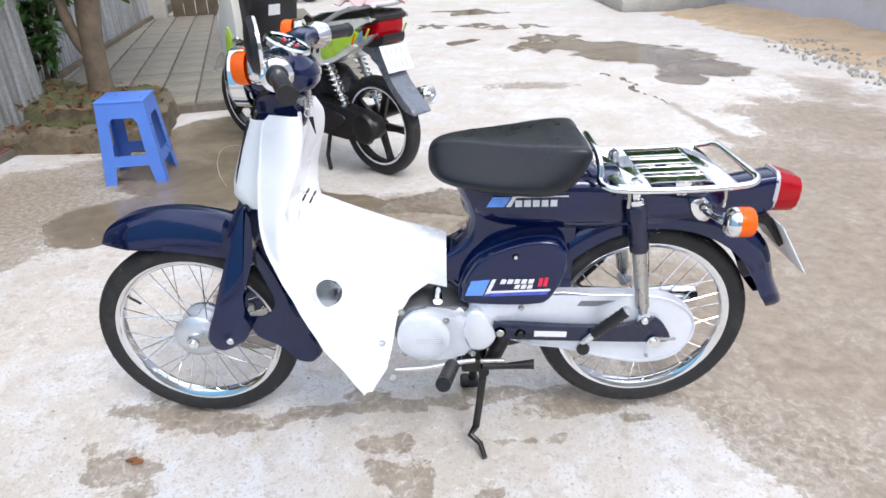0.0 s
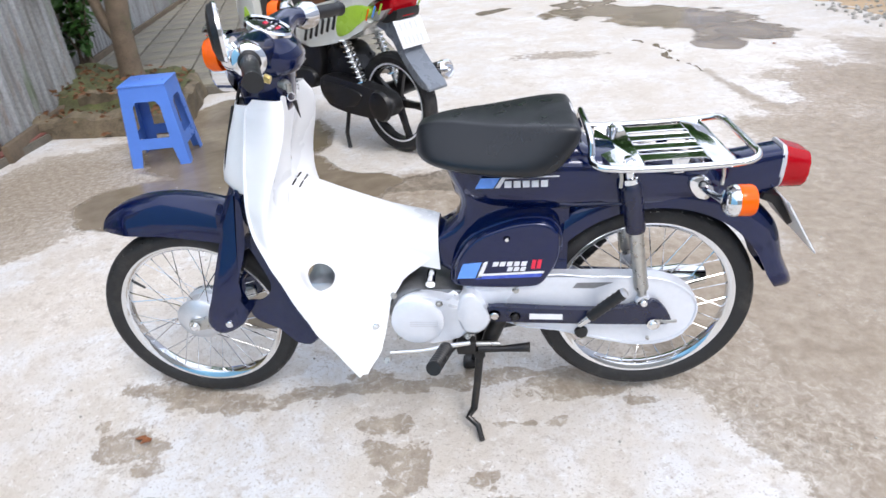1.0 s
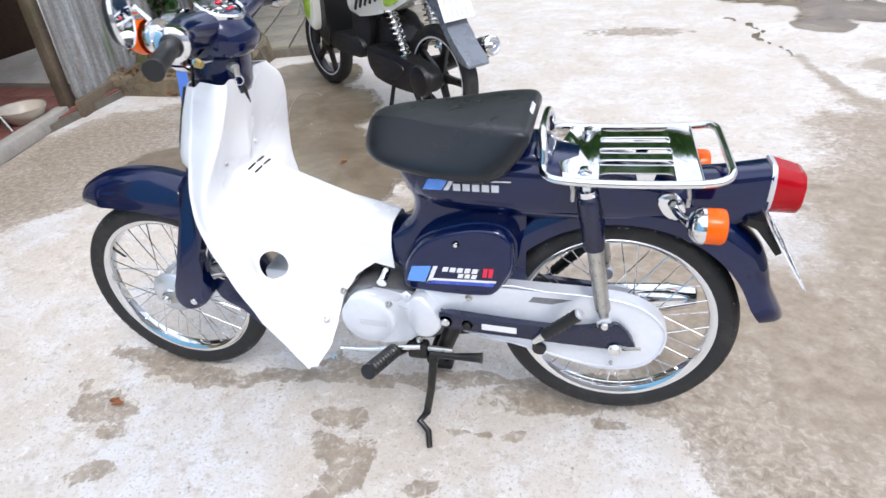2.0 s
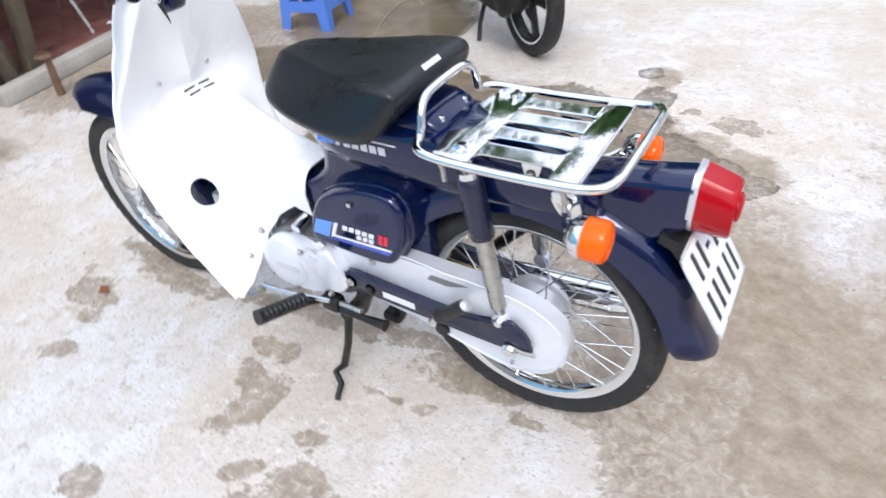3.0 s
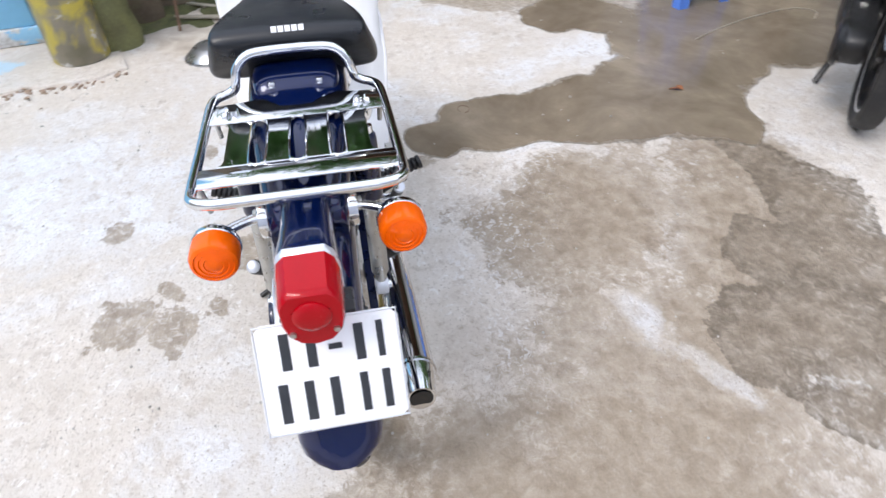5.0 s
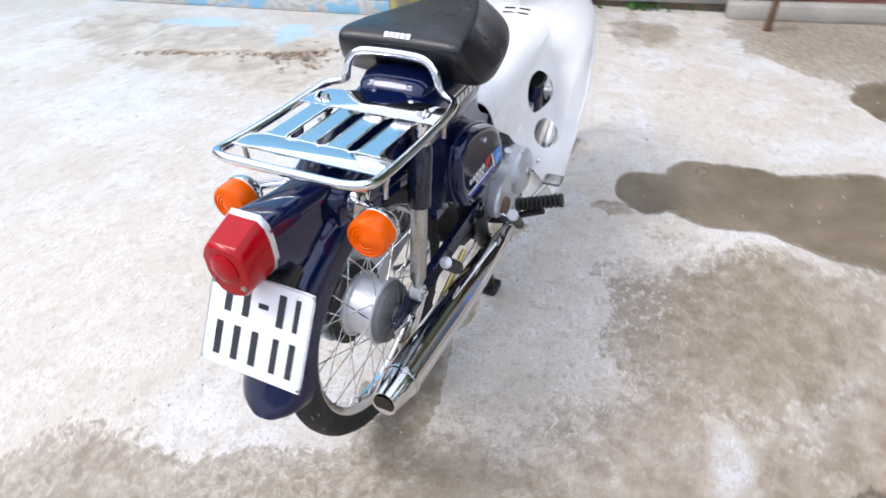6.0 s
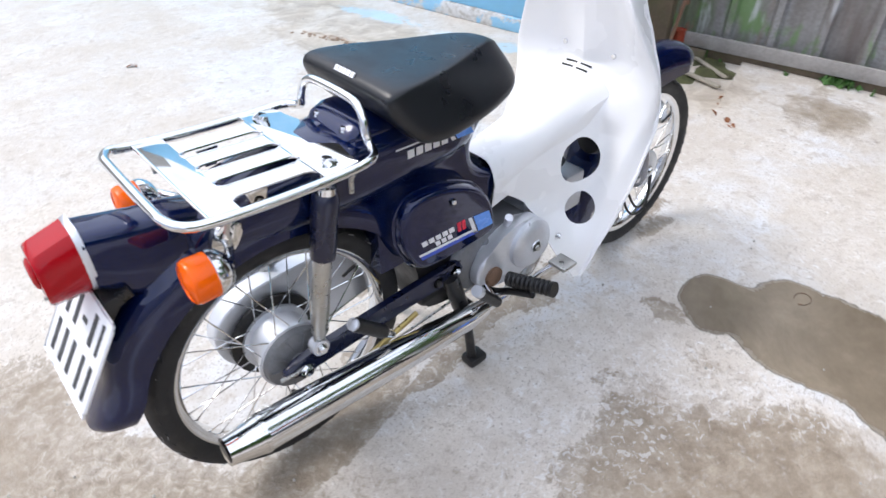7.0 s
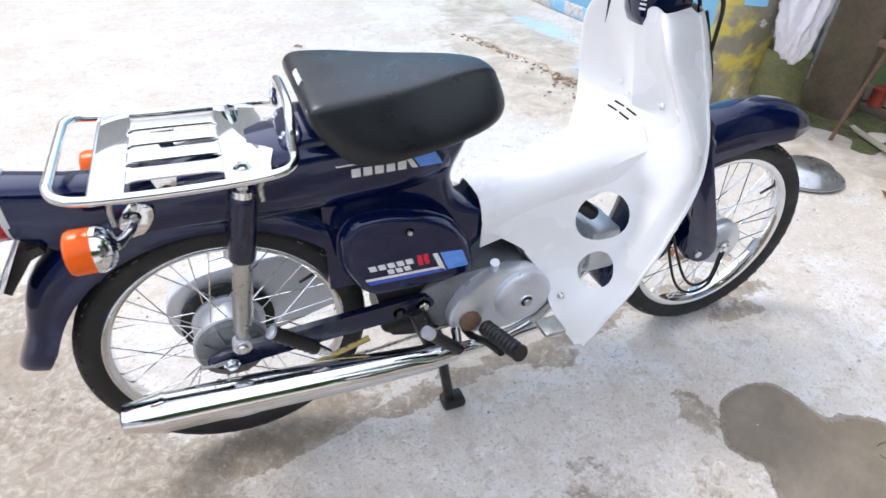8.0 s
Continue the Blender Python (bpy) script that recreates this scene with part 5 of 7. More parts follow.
    for s in (-1, 1):
        bm = bmesh.new()
        grid = []
        for lv in fine:
            grid.append([bm.verts.new((x, s * y, z)) for x, y, z in wing(lv, 110)])
        rim_verts = set()

        def depth(p):
            return min((Vector([(p[k] - c[k]) / r[k] for k in range(3)]).length, c, r) for c, r in HOLES[s])
        for ra, rb in zip(grid, grid[1:]):
            for j in range(110):
                q = (ra[j], ra[j + 1], rb[j + 1], rb[j])
                if depth(sum((v.co for v in q), Vector()) / 4)[0] < 1:
                    rim_verts.update(q)
                    continue
                bm.faces.new(q)
        for v in rim_verts:
            if v.link_faces:
                d, c, r = depth(v.co)
                v.co = Vector(c) + (v.co - Vector(c)) / d
        bmesh.ops.delete(bm, geom=[v for v in bm.verts if not v.link_faces], context="VERTS")
        sh = part("leg_shield", shell(bm, 0.003), WHITE, bike if shield is None else shield, "glossy white plastic leg shield", angle=50)
        shield = shield or sh
        # rolled rim along the outer edge
        part("shield_rim", tube([(at_height(edge, z)[0], s * at_height(edge, z)[1], z) for z in fine[::12]], 0.004, 8, 2), WHITE, shield)
        bolt(shield, (-0.882, s * 0.070, 0.690), 0.007, "x", 1, CHROME, "screw")
        bolt(shield, (-0.670, s * 0.136, 0.318), 0.006, "y", s, CHROME, "screw")
        # vent slits
        for k in range(2):
            part("slit", tube([(-0.846 + 0.016 * k, s * 0.005, 0.6635 - 0.0065 * k), (-0.846 + 0.016 * k, s * 0.036, 0.6625 - 0.0065 * k)], 0.0024, 6), BLACK, shield)
    # tunnel top that closes the gap over the down tube
    bm = bmesh.new()
    rings = []
    for x, z, w, p in ((-0.508, 0.538, 0.068, 5), (-0.528, 0.544, 0.069, 5), (-0.568, 0.554, 0.070, 5), (-0.628, 0.57, 0.072, 4.5), (-0.698, 0.596, 0.077, 4), (-0.758, 0.62, 0.083, 3.5), (-0.808, 0.642, 0.090, 3), (-0.848, 0.658, 0.098, 2.6)):
        rings.append([(x, w * min(1.0 - 0.15 * max(0, abs(u) - 1), abs(u)) * (1 if u > 0 else -1), z + 0.006 - 0.05 * abs(u) ** p if abs(u) <= 1 else z - 0.044 - 0.12 * (abs(u) - 1)) for u in [-1.5 + 3 * j / 30 for j in range(31)]])
    loft(bm, rings, False, False, False)
    part("tunnel", shell(bm, 0.003), WHITE, shield)
    part("down_tube", tube([(-0.50, 0, 0.47), (-0.70, 0, 0.53), (-0.88, 0, 0.60)], 0.036, 14, 3), NAVY, bike)
    # white cover over the front of the steering head, dark strip at its edge
    bm = bmesh.new()
    rings = []
    for z, xf, w in ((0.650, -0.972, 0.070), (0.662, -0.992, 0.090), (0.69, -1.008, 0.098), (0.715, -1.004, 0.099), (0.75, -0.992, 0.095), (0.80, -0.972, 0.089), (0.84, -0.953, 0.082), (0.866, -0.942, 0.072)):
        rings.append([(-0.885 + (xf + 0.885) * max(0.0, math.cos(a)) ** 0.5, w * math.copysign(abs(math.sin(a)) ** 0.8, math.sin(a)), z) for a in [(-90 + 180 * j / 18) * math.pi / 180 for j in range(19)]])
    loft(bm, rings, False, False, False)
    cover_front = part("head_cover", shell(bm, 0.003), WHITE, bike, "white steering head cover")
    for s in (-1, 1):
        part("cover_trim", tube([(-0.938, s * 0.056, 0.862), (-0.950, s * 0.062, 0.825), (-0.962, s * 0.066, 0.79), (-0.975, s * 0.070, 0.75), (-0.985, s * 0.070, 0.71)], 0.0035, 8, 3), BLACK, cover_front)

    # --- front fork, fender
    for s in (-1, 1):
        y = s * 0.078
        out = rounded([(-0.989, 0.654), (-0.961, 0.671), (-0.964, 0.574), (-0.984, 0.498), (-1.022, 0.404), (-1.016, 0.362), (-1.008, 0.329), (-1.046, 0.283), (-1.098, 0.266), (-1.125, 0.305), (-1.097, 0.372), (-1.061, 0.469), (-1.026, 0.56), (-1.013, 0.618)], 3)
        leg = part("fork_leg", slab(out, y - 0.017, y + 0.017, 0.010, seg=4), NAVY, bike, "navy pressed steel fork leg", angle=70)
        bolt(leg, (-1.065, y + s * 0.015, 0.300), 0.010, "y", s, CHROME)
        part("fork_plug", lathe([(0.0, 0), (0.011, 0), (0.013, -s * 0.006)], 14, "y", (-0.995, y + s * 0.0155, 0.600)), BLACK, leg, "black rubber plug")
        link = part("fork_link", slab(rounded([(-1.045, 0.305), (-1.06, 0.318), (-1.16, 0.292), (-1.192, 0.285), (-1.195, 0.262), (-1.17, 0.258), (-1.06, 0.28)], 3), y - s * 0.020 - 0.006, y - s * 0.020 + 0.006, 0.003), STEEL, leg)
        bolt(link, (FRONT.x, y - s * 0.010, FRONT.z), 0.010, "y", s, CHROME, "axle_nut")
    part("front_brake_plate", lathe([(0.0, 0.062), (0.020, 0.062), (0.024, 0.058), (0.056, 0.054), (0.060, 0.046)], 36, "y", FRONT), ALLOY, bike)
    for k in range(2):
        part("brake_cable", tube([(-0.94, 0.06, 0.50), (-1.02 + 0.02 * k, 0.115, 0.26 - 0.015 * k), (-1.10, 0.115, 0.225 - 0.02 * k), (-1.15 - 0.01 * k, 0.085, 0.275)], 0.0035, 8, 8), BLACK, bike, "black brake cable")
    part("fork_bridge", slab(rounded([(-0.93, 0.74), (-0.935, 0.62), (-0.965, 0.56), (-1.02, 0.60), (-0.99, 0.67), (-0.96, 0.74)]), -0.066, 0.066, 0.014, seg=3), NAVY, bike)
    bm = bmesh.new()
    rings = []
    crest = curve_points([(x, 0, z) for x, z in ((-1.362, 0.562), (-1.352, 0.582), (-1.325, 0.602), (-1.285, 0.620), (-1.235, 0.632), (-1.18, 0.637), (-1.12, 0.633), (-1.06, 0.620), (-1.02, 0.605))], 5)
    for p in crest:
        t = (p.x + 1.362) / 0.34
        low = min(0.548 - 0.012 * t - 0.045 * max(0, t - 0.45) ** 1.3, p.z - 0.006)
        w = 0.058 * min(1, 0.30 + 3.2 * t) ** 0.6
        rings.append([(p.x, w * math.copysign(abs(math.sin(a)) ** 0.8, math.sin(a)), low + (p.z - low) * max(0, math.cos(a)) ** 0.7) for a in [(-90 + 180 * j / 26) * math.pi / 180 for j in range(27)]])
    loft(bm, rings, False, False, False)
    part("front_fender", shell(bm, 0.003), NAVY, bike, "glossy navy front mudguard", angle=75)
    # rear skirt of the front fender: a U round the back of the wheel
    bm = bmesh.new()
    rings = []
    back = [(-1.045, 0.612), (-0.981, 0.555), (-0.944, 0.49), (-0.918, 0.42), (-0.895, 0.36), (-0.877, 0.325), (-0.860, 0.290), (-0.843, 0.247), (-0.850, 0.216), (-0.872, 0.203)]
    fore = [(-1.050, 0.535), (-0.993, 0.522), (-0.963, 0.455), (-0.947, 0.390), (-0.976, 0.352), (-1.021, 0.345), (-1.007, 0.290), (-0.950, 0.254), (-0.915, 0.214), (-0.892, 0.203)]
    for b, f in zip(curve_points([(x, 0, z) for x, z in back], 4), curve_points([(x, 0, z) for x, z in fore], 4)):
        ring = []
        for u in (0, 0.3, 0.6, 0.82, 0.93, 0.98, 1.0):
            w = 0.054 if u < 0.8 else {0.82: 0.052, 0.93: 0.044, 0.98: 0.028, 1.0: 0.0}[u]
            p = f.lerp(b, u)
            ring.append((p.x, -w, p.z))
        ring += [(x, -y, z) for x, y, z in ring[-2::-1]]
        rings.append(ring)
    loft(bm, rings, False, False, False)
    part("front_fender_rear", shell(bm, 0.003), NAVY, bike, "navy rear skirt of the front mudguard")

    # --- handlebar, headlamp housing and what sits on them
    bm = bmesh.new()
    rings = []
    HOUSING = ((0.828, -0.920, -0.838, 0.036), (0.838, -0.924, -0.822, 0.046), (0.855, -0.928, -0.815, 0.051), (0.897, -0.932, -0.808, 0.053), (0.916, -0.936, -0.806, 0.054), (0.923, -0.942, -0.790, 0.064), (0.935, -0.948, -0.781, 0.070), (0.955, -0.956, -0.779, 0.074), (0.975, -0.958, -0.788, 0.075), (0.994, -0.950, -0.802, 0.068), (1.007, -0.93, -0.818, 0.053))
    for z, x0, x1, w in HOUSING:
        cx, hx = (x0 + x1) / 2, (x1 - x0) / 2
        rings.append([(cx + hx * math.copysign(abs(math.cos(a)) ** 0.8, math.cos(a)), w * math.copysign(abs(math.sin(a)) ** 0.7, math.sin(a)), z) for a in [2 * math.pi * j / 28 for j in range(28)]])
    loft(bm, rings)
    nac = part("headlamp_housing", bm, NAVY, bike, "navy handlebar and headlamp housing", angle=50)
    part("headlamp", lathe([(0.0, -0.975), (0.04, -0.972), (0.056, -0.965), (0.064, -0.957), (0.066, -0.925)], 32, "x", (-0.008, 0, 0.945)), CHROME, nac, "round chrome headlamp")
    tilt = Matrix.Translation((-0.846, 0, 1.008)) @ Matrix.Rotation(radians(24), 4, "Y")
    b = lathe([(0.0, 0.006), (0.048, 0.006), (0.050, 0.004)], 36, "z")
    for v in b.verts:
        v.co.x *= 0.84
    b.transform(tilt)
    dial = part("speedometer", b, DIAL, nac, "oval dark speedometer dial under glass")
    b = lathe([(0.052, -0.008), (0.060, -0.002), (0.0595, 0.008), (0.055, 0.012), (0.049, 0.009)], 36, "z")
    for v in b.verts:
        v.co.x *= 0.85
    b.transform(tilt)
    part("bezel", b, CHROME, dial, "chrome bezel")
    b = bmesh.new()
    for k in range(13):
        a = radians(-120 + 20 * k)
        c = Vector((0.031 * math.cos(a), 0.038 * math.sin(a), 0.007))
        spoke = box(-0.0045 if k % 2 else -0.007, 0.004, -0.0011, 0.0011, 0.0066, 0.0076, 0)
        spoke.transform(Matrix.Translation((c.x, c.y, 0)) @ Matrix.Rotation(a, 4, "Z"))
        join(b, spoke)
    box(0.002, 0.009, -0.020, -0.006, 0.0066, 0.0076, 0, b)
    box(0.002, 0.009, 0.004, 0.016, 0.0066, 0.0076, 0, b)
    b.transform(tilt)
    part("dial_marks", b, DECAL_WHITE, dial, smooth=False)
    for x, y0, y1 in ((0.014, 0.000, 0.026), (-0.016, 0.006, 0.024)):
        part("dial_warning", box(x, x + 0.008, y0, y1, 0.0066, 0.0080, 0, m=tilt), DECAL_RED, dial, smooth=False)
    # small yellow notice and white lettering bars on the side of the housing

    def on_housing(a0, a1, z0, z1):
        b = bmesh.new()
        rings = []
        for z in (z0, z1):
            x0, x1, w = -0.934, -0.8065, 0.0548
            cx, hx = (x0 + x1) / 2, (x1 - x0) / 2
            rings.append([(cx + hx * abs(math.cos(a)) ** 0.8, w * abs(math.sin(a)) ** 0.7, z) for a in [radians(a0 + (a1 - a0) * j / 6) for j in range(7)]])
        loft(b, rings, False, False, False)
        return shell(b, 0.0006)
    part("notice", on_housing(28, 46, 0.898, 0.914), simple("notice_yellow", (0.85, 0.42, 0.02), 0.4, 0, 0.06, 30), nac, "small yellow notice")
    for k in range(3):
        part("notice_line", on_housing(22, 36, 0.868 + 0.008 * k, 0.872 + 0.008 * k), DECAL_WHITE, nac)
    part("choke_lever", tube([(-0.818, -0.165, 0.944), (-0.826, -0.120, 0.934), (-0.836, -0.088, 0.930)], [0.007, 0.006, 0.008], 10, 3), CHROME, nac, "short bright choke lever")
    lock = part("ignition_lock", tube([(-0.832, -0.034, 0.900), (-0.814, -0.046, 0.900), (-0.810, -0.049, 0.900)], [0.0115, 0.0115, 0.009], 16), STEEL, nac, "steel ignition lock with hanging keys")
    turned = Matrix.Translation((-0.807, -0.052, 0.0)) @ Matrix.Rotation(radians(-45), 4, "Z")
    part("key", slab([(-0.002, 0.884), (0.002, 0.884), (0.005, 0.904), (-0.004, 0.904)], -0.006, 0.006, 0.001, m=turned), STEEL, lock)
    part("key_ring", tube([turned @ Vector((0.004, 0.009 * math.cos(a), 0.876 + 0.009 * math.sin(a))) for a in [2 * math.pi * k / 20 for k in range(20)]], 0.0012, 6, 0, True), CHROME, lock)
    fob = slab([(0.003, 0.828), (0.005, 0.828), (0.006, 0.866), (0.002, 0.866)], 0.0, 0.011, 0.001, m=turned)
    for v in fob.verts:
        if v.co.z < 0.84:
            v.co = v.co.lerp(turned @ Vector((0.004, 0.015, 0.826)), 0.8)
    part("spare_key", fob, BLACK_METAL, lock, "dark spare key on the ring")
    for s in (-1, 1):
        up = 0.030 if s > 0 else 0.020
        part("handlebar_wing", tube([(-0.855, s * 0.055, 0.975 + up * 0.3), (-0.855, s * 0.10, 0.975 + up * 0.6), (-0.845, s * 0.150, 0.975 + up), (-0.826, s * 0.185, 0.972 + up)], [0.038, 0.034, 0.026, 0.020], 18, 3), NAVY, nac)
        p0, p1 = Vector((-0.824, s * 0.198, 0.972 + up)), Vector((-0.766, s * 0.350, 0.960 + up * 1.1))
        collar = part("switch_housing", tube([p0 + (p0 - p1) * 0.12, p0, p0.lerp(p1, 0.16), p0.lerp(p1, 0.20)], [0.024, 0.032, 0.032, 0.022], 18), CHROME, bike, "bright switch and lever clamp")
        n = 21
        line = [p0.lerp(p1, 0.16 + 0.84 * k / n) for k in range(n + 1)]
        part("grip", tube(line, [0.0215 if k < 2 else (0.0155 + 0.0012 * (k % 2)) if k < n - 1 else 0.0180 for k in range(n + 1)], 18), BLACK, collar, "black rubber grip")
        base = Vector((-0.850, s * 0.180 if s > 0 else -0.206, 0.982 + up))
        part("front_signal", lathe([(0.0, -0.036), (0.015, -0.033), (0.026, -0.018), (0.031, -0.004), (0.031, 0.005), (0.0, 0.007)], 28, "x", base), CHROME, collar, "chrome front turn signal")
        part("front_signal_lens", lathe([(0.030, -0.008), (0.031, -0.026), (0.027, -0.034), (0.017, -0.038), (0.0, -0.039)], 28, "x", base - Vector((0.012, 0, 0))), ORANGE, collar, "orange front lens")
        if s > 0:
            continue
        stalk = part("mirror_stalk", tube([(-0.836, s * 0.208, 1.005), (-0.850, s * 0.206, 1.022), (-0.880, s * 0.202, 1.048)], 0.0055, 10, 2), CHROME, collar, "chrome mirror stalk")
        part("mirror_rod", tube([(-0.884, s * 0.197, 1.048), (-0.885, s * 0.203, 1.0485), (-0.884, s * 0.211, 1.049), (-0.880, s * 0.228, 1.052), (-0.852, s * 0.290, 1.058), (-0.848, s * 0.298, 1.059), (-0.832, s * 0.316, 1.061)], [0.007, 0.0095, 0.006, 0.005, 0.005, 0.008, 0.006], 10), CHROME, stalk, "chrome ball joint and rod")
        b = lathe([(0.0, 0.0), (0.0455, 0.0), (0.048, -0.004), (0.043, -0.013), (0.027, -0.018), (0.0, -0.020)], 32, "x")
        seat_at = Matrix.Translation((-0.812, s * 0.326, 1.061)) @ Matrix.Rotation(radians(-s * 22), 4, "Z")
        b.transform(seat_at)
        part("mirror_shell", b, BLACK, stalk, "round mirror with a black back")
        b = lathe([(0.0, 0.0015), (0.0445, 0.0015)], 32, "x")
        b.transform(seat_at)
        part("mirror_glass", b, MIRROR, stalk)
        part("mirror_rim", lathe([(0.0442, 0.0), (0.0455, 0.003), (0.048, 0.002), (0.0485, -0.003)], 32, "x"), CHROME, stalk).data.transform(seat_at)
    part("front_lever", tube([(-0.848, 0.205, 0.995), (-0.885, 0.24, 0.985), (-0.862, 0.30, 0.980), (-0.828, 0.345, 0.978)], [0.006, 0.006, 0.005, 0.006], 10, 4), CHROME, bike, "chrome brake lever")
    part("choke_switch", tube([(-0.812, -0.172, 0.946), (-0.800, -0.172, 0.942)], [0.009, 0.008], 12), BRASS, bike)
    for k in range(3):
        part("cable", tube([(-0.86, 0.10 - 0.1 * k, 0.94), (-0.92, 0.105 - 0.07 * k, 0.90), (-0.952, 0.08 - 0.05 * k, 0.82), (-0.962, 0.06 - 0.04 * k, 0.70)], 0.004, 8, 5), BLACK, bike)
    return bike


build_motorcycle()


# ---- the scooter parked behind ----
def alloy_wheel(parent, at, radius, name):
    """A black five-spoke alloy wheel with a white pinstripe."""
    r = radius - 0.062
    bm = lathe([(r - 0.012, -0.022), (r + 0.006, -0.030), (r + 0.008, -0.026), (r - 0.004, -0.012), (r - 0.004, 0.012), (r + 0.008, 0.026), (r + 0.006, 0.030), (r - 0.012, 0.022)], 48, closed=True)
    for k in range(5):
        m = Matrix.Rotation(2 * math.pi * k / 5 + 0.3, 4, "Y")
        slab([(-0.024, 0.03), (0.024, 0.03), (0.016, r * 0.6), (0.022, r - 0.005), (-0.022, r - 0.005), (-0.016, r * 0.6)], -0.012, 0.012, 0.004, bm, m=m)
    lathe([(0, -0.035), (0.03, -0.035), (0.045, -0.02), (0.045, 0.02), (0.03, 0.035), (0, 0.035)], 24, bm=bm)
    wheel = part(name, bm, BLACK_METAL, parent, "black five-spoke alloy wheel")
    wheel.location = at
    w = 0.042
    bm = lathe([(r, -0.026), (r + 0.012, -0.036), (radius - 0.022, -w), (radius - 0.008, -w * 0.8), (radius, -w * 0.3), (radius, w * 0.3), (radius - 0.008, w * 0.8), (radius - 0.022, w), (r + 0.012, 0.036), (r, 0.026)], 56, closed=True)
    part("tyre", bm, RUBBER, wheel, "black tyre with a worn tread")
    for s in (-1, 1):
        part("pinstripe", lathe([(r - 0.002, s * 0.0290), (r + 0.006, s * 0.0312), (r + 0.006, s * 0.0318), (r - 0.004, s * 0.0300)], 48, closed=True), DECAL_WHITE, wheel, "white pinstripe")
    return wheel


def build_scooter(at, turn):
    sc = thing("scooter", "white and green automatic scooter parked on wet concrete", "scooter", at, turn)
    alloy_wheel(sc, (-0.020, 0, 0.272), 0.272, "rear_wheel")
    alloy_wheel(sc, (-1.265, 0, 0.262), 0.262, "front_wheel")
    case = part("drive_case", slab(rounded([(-0.50, 0.36), (-0.44, 0.405), (-0.28, 0.40), (-0.03, 0.375), (0.09, 0.345), (0.105, 0.290), (0.05, 0.235), (-0.13, 0.215), (-0.36, 0.225), (-0.48, 0.27)], 4), -0.165, -0.075, 0.022, seg=3), BLACK, sc, "black belt drive case")
    part("case_cap", lathe([(0.0, -0.185), (0.05, -0.185), (0.075, -0.178), (0.085, -0.160)], 28, "y", (0.015, 0, 0.295)), BLACK_METAL, case)
    part("case_rib", slab(rounded([(-0.44, 0.37), (-0.20, 0.36), (-0.12, 0.33), (-0.20, 0.26), (-0.42, 0.26)], 3), -0.176, -0.160, 0.008), BLACK, case)
    part("engine", slab(rounded([(-0.56, 0.30), (-0.54, 0.50), (-0.44, 0.56), (-0.33, 0.55), (-0.27, 0.46), (-0.24, 0.37), (-0.34, 0.29)], 3), -0.075, 0.10, 0.03, seg=3), BLACK_METAL, sc, "grimy black engine under the side panel")
    body = part("side_panel", slab(rounded([(-0.690, 0.640), (-0.570, 0.740), (-0.320, 0.800), (-0.15, 0.826), (0.0, 0.846), (0.10, 0.852), (0.09, 0.838), (0.03, 0.818), (-0.03, 0.785), (-0.075, 0.75), (-0.031, 0.704), (-0.141, 0.645), (-0.303, 0.588), (-0.57, 0.54), (-0.690, 0.560)], 3), -0.135, 0.135, 0.022, seg=3), SCOOTER_WHITE, sc, "white scooter side panel")
    part("green_graphic", slab(rounded([(-0.300, 0.625), (-0.280, 0.720), (-0.170, 0.778), (-0.030, 0.785), (-0.020, 0.745), (-0.120, 0.690), (-0.210, 0.640)], 3), -0.138, 0.138, 0.002), SCOOTER_GREEN, body, "lime green graphic")
    for s in (-1, 1):
        for k in range(6):
            x = -0.60 + 0.054 * k
            part("graphic_mark", tube([(x, s * 0.137, 0.575 + 0.016 * k), (x + 0.034, s * 0.137, 0.645 + 0.016 * k), (x + 0.010, s * 0.137, 0.69 + 0.014 * k)], 0.009, 6), BLACK, body, "black zigzag graphic")
        for k in range(4):
            x = -0.10 + 0.05 * k
            part("graphic_mark", tube([(x, s * 0.137, 0.70 + 0.018 * k), (x + 0.03, s * 0.137, 0.76 + 0.014 * k)], 0.005, 6), (SCOOTER_GREEN, ORANGE, DECAL_BLUE, SCOOTER_GREEN)[k], body)
    part("tail_lamp", slab(rounded([(-0.070, 0.747), (-0.02, 0.788), (0.045, 0.820), (0.104, 0.838), (0.092, 0.757), (0.04, 0.744)], 2), -0.092, 0.092, 0.016, seg=3), RED, sc, "red wedge tail lamp")
    part("lamp_base", slab(rounded([(-0.01, 0.738), (0.04, 0.743), (0.094, 0.756), (0.120, 0.770), (0.112, 0.724), (0.03, 0.700), (-0.01, 0.706)], 2), -0.080, 0.080, 0.008), BLACK, sc, "black lamp base with a red reflector")
    part("reflector", slab([(0.112, 0.732), (0.1165, 0.732), (0.1195, 0.756), (0.115, 0.756)], -0.04, 0.04, 0.001), RED, sc)
    for s in (-1, 1):
        part("turn_lens", slab([(-0.066, 0.727), (-0.005, 0.758), (0.094, 0.775), (0.021, 0.716), (-0.03, 0.708)], s * 0.07, s * 0.112, 0.008), GLASS_CLEAR, sc, "clear turn signal lens")
    part("rear_guard", slab(rounded([(-0.10, 0.70), (-0.03, 0.745), (0.06, 0.75), (0.075, 0.70), (0.13, 0.57), (0.21, 0.475), (0.295, 0.398), (0.265, 0.385), (0.19, 0.435), (0.10, 0.545), (0.035, 0.64), (-0.02, 0.668)], 3), -0.068, 0.068, 0.012, seg=3), SCOOTER_GREY, sc, "grey rear mudguard")
    up, top = Vector((-0.42, 0, 0.907)).normalized(), Vector((0.130, 0, 0.652))
    out = Vector((0.907, 0, 0.42))
    basis = Matrix.Translation(top) @ Matrix((Vector((0, 1, 0)), out, up)).transposed().to_4x4()
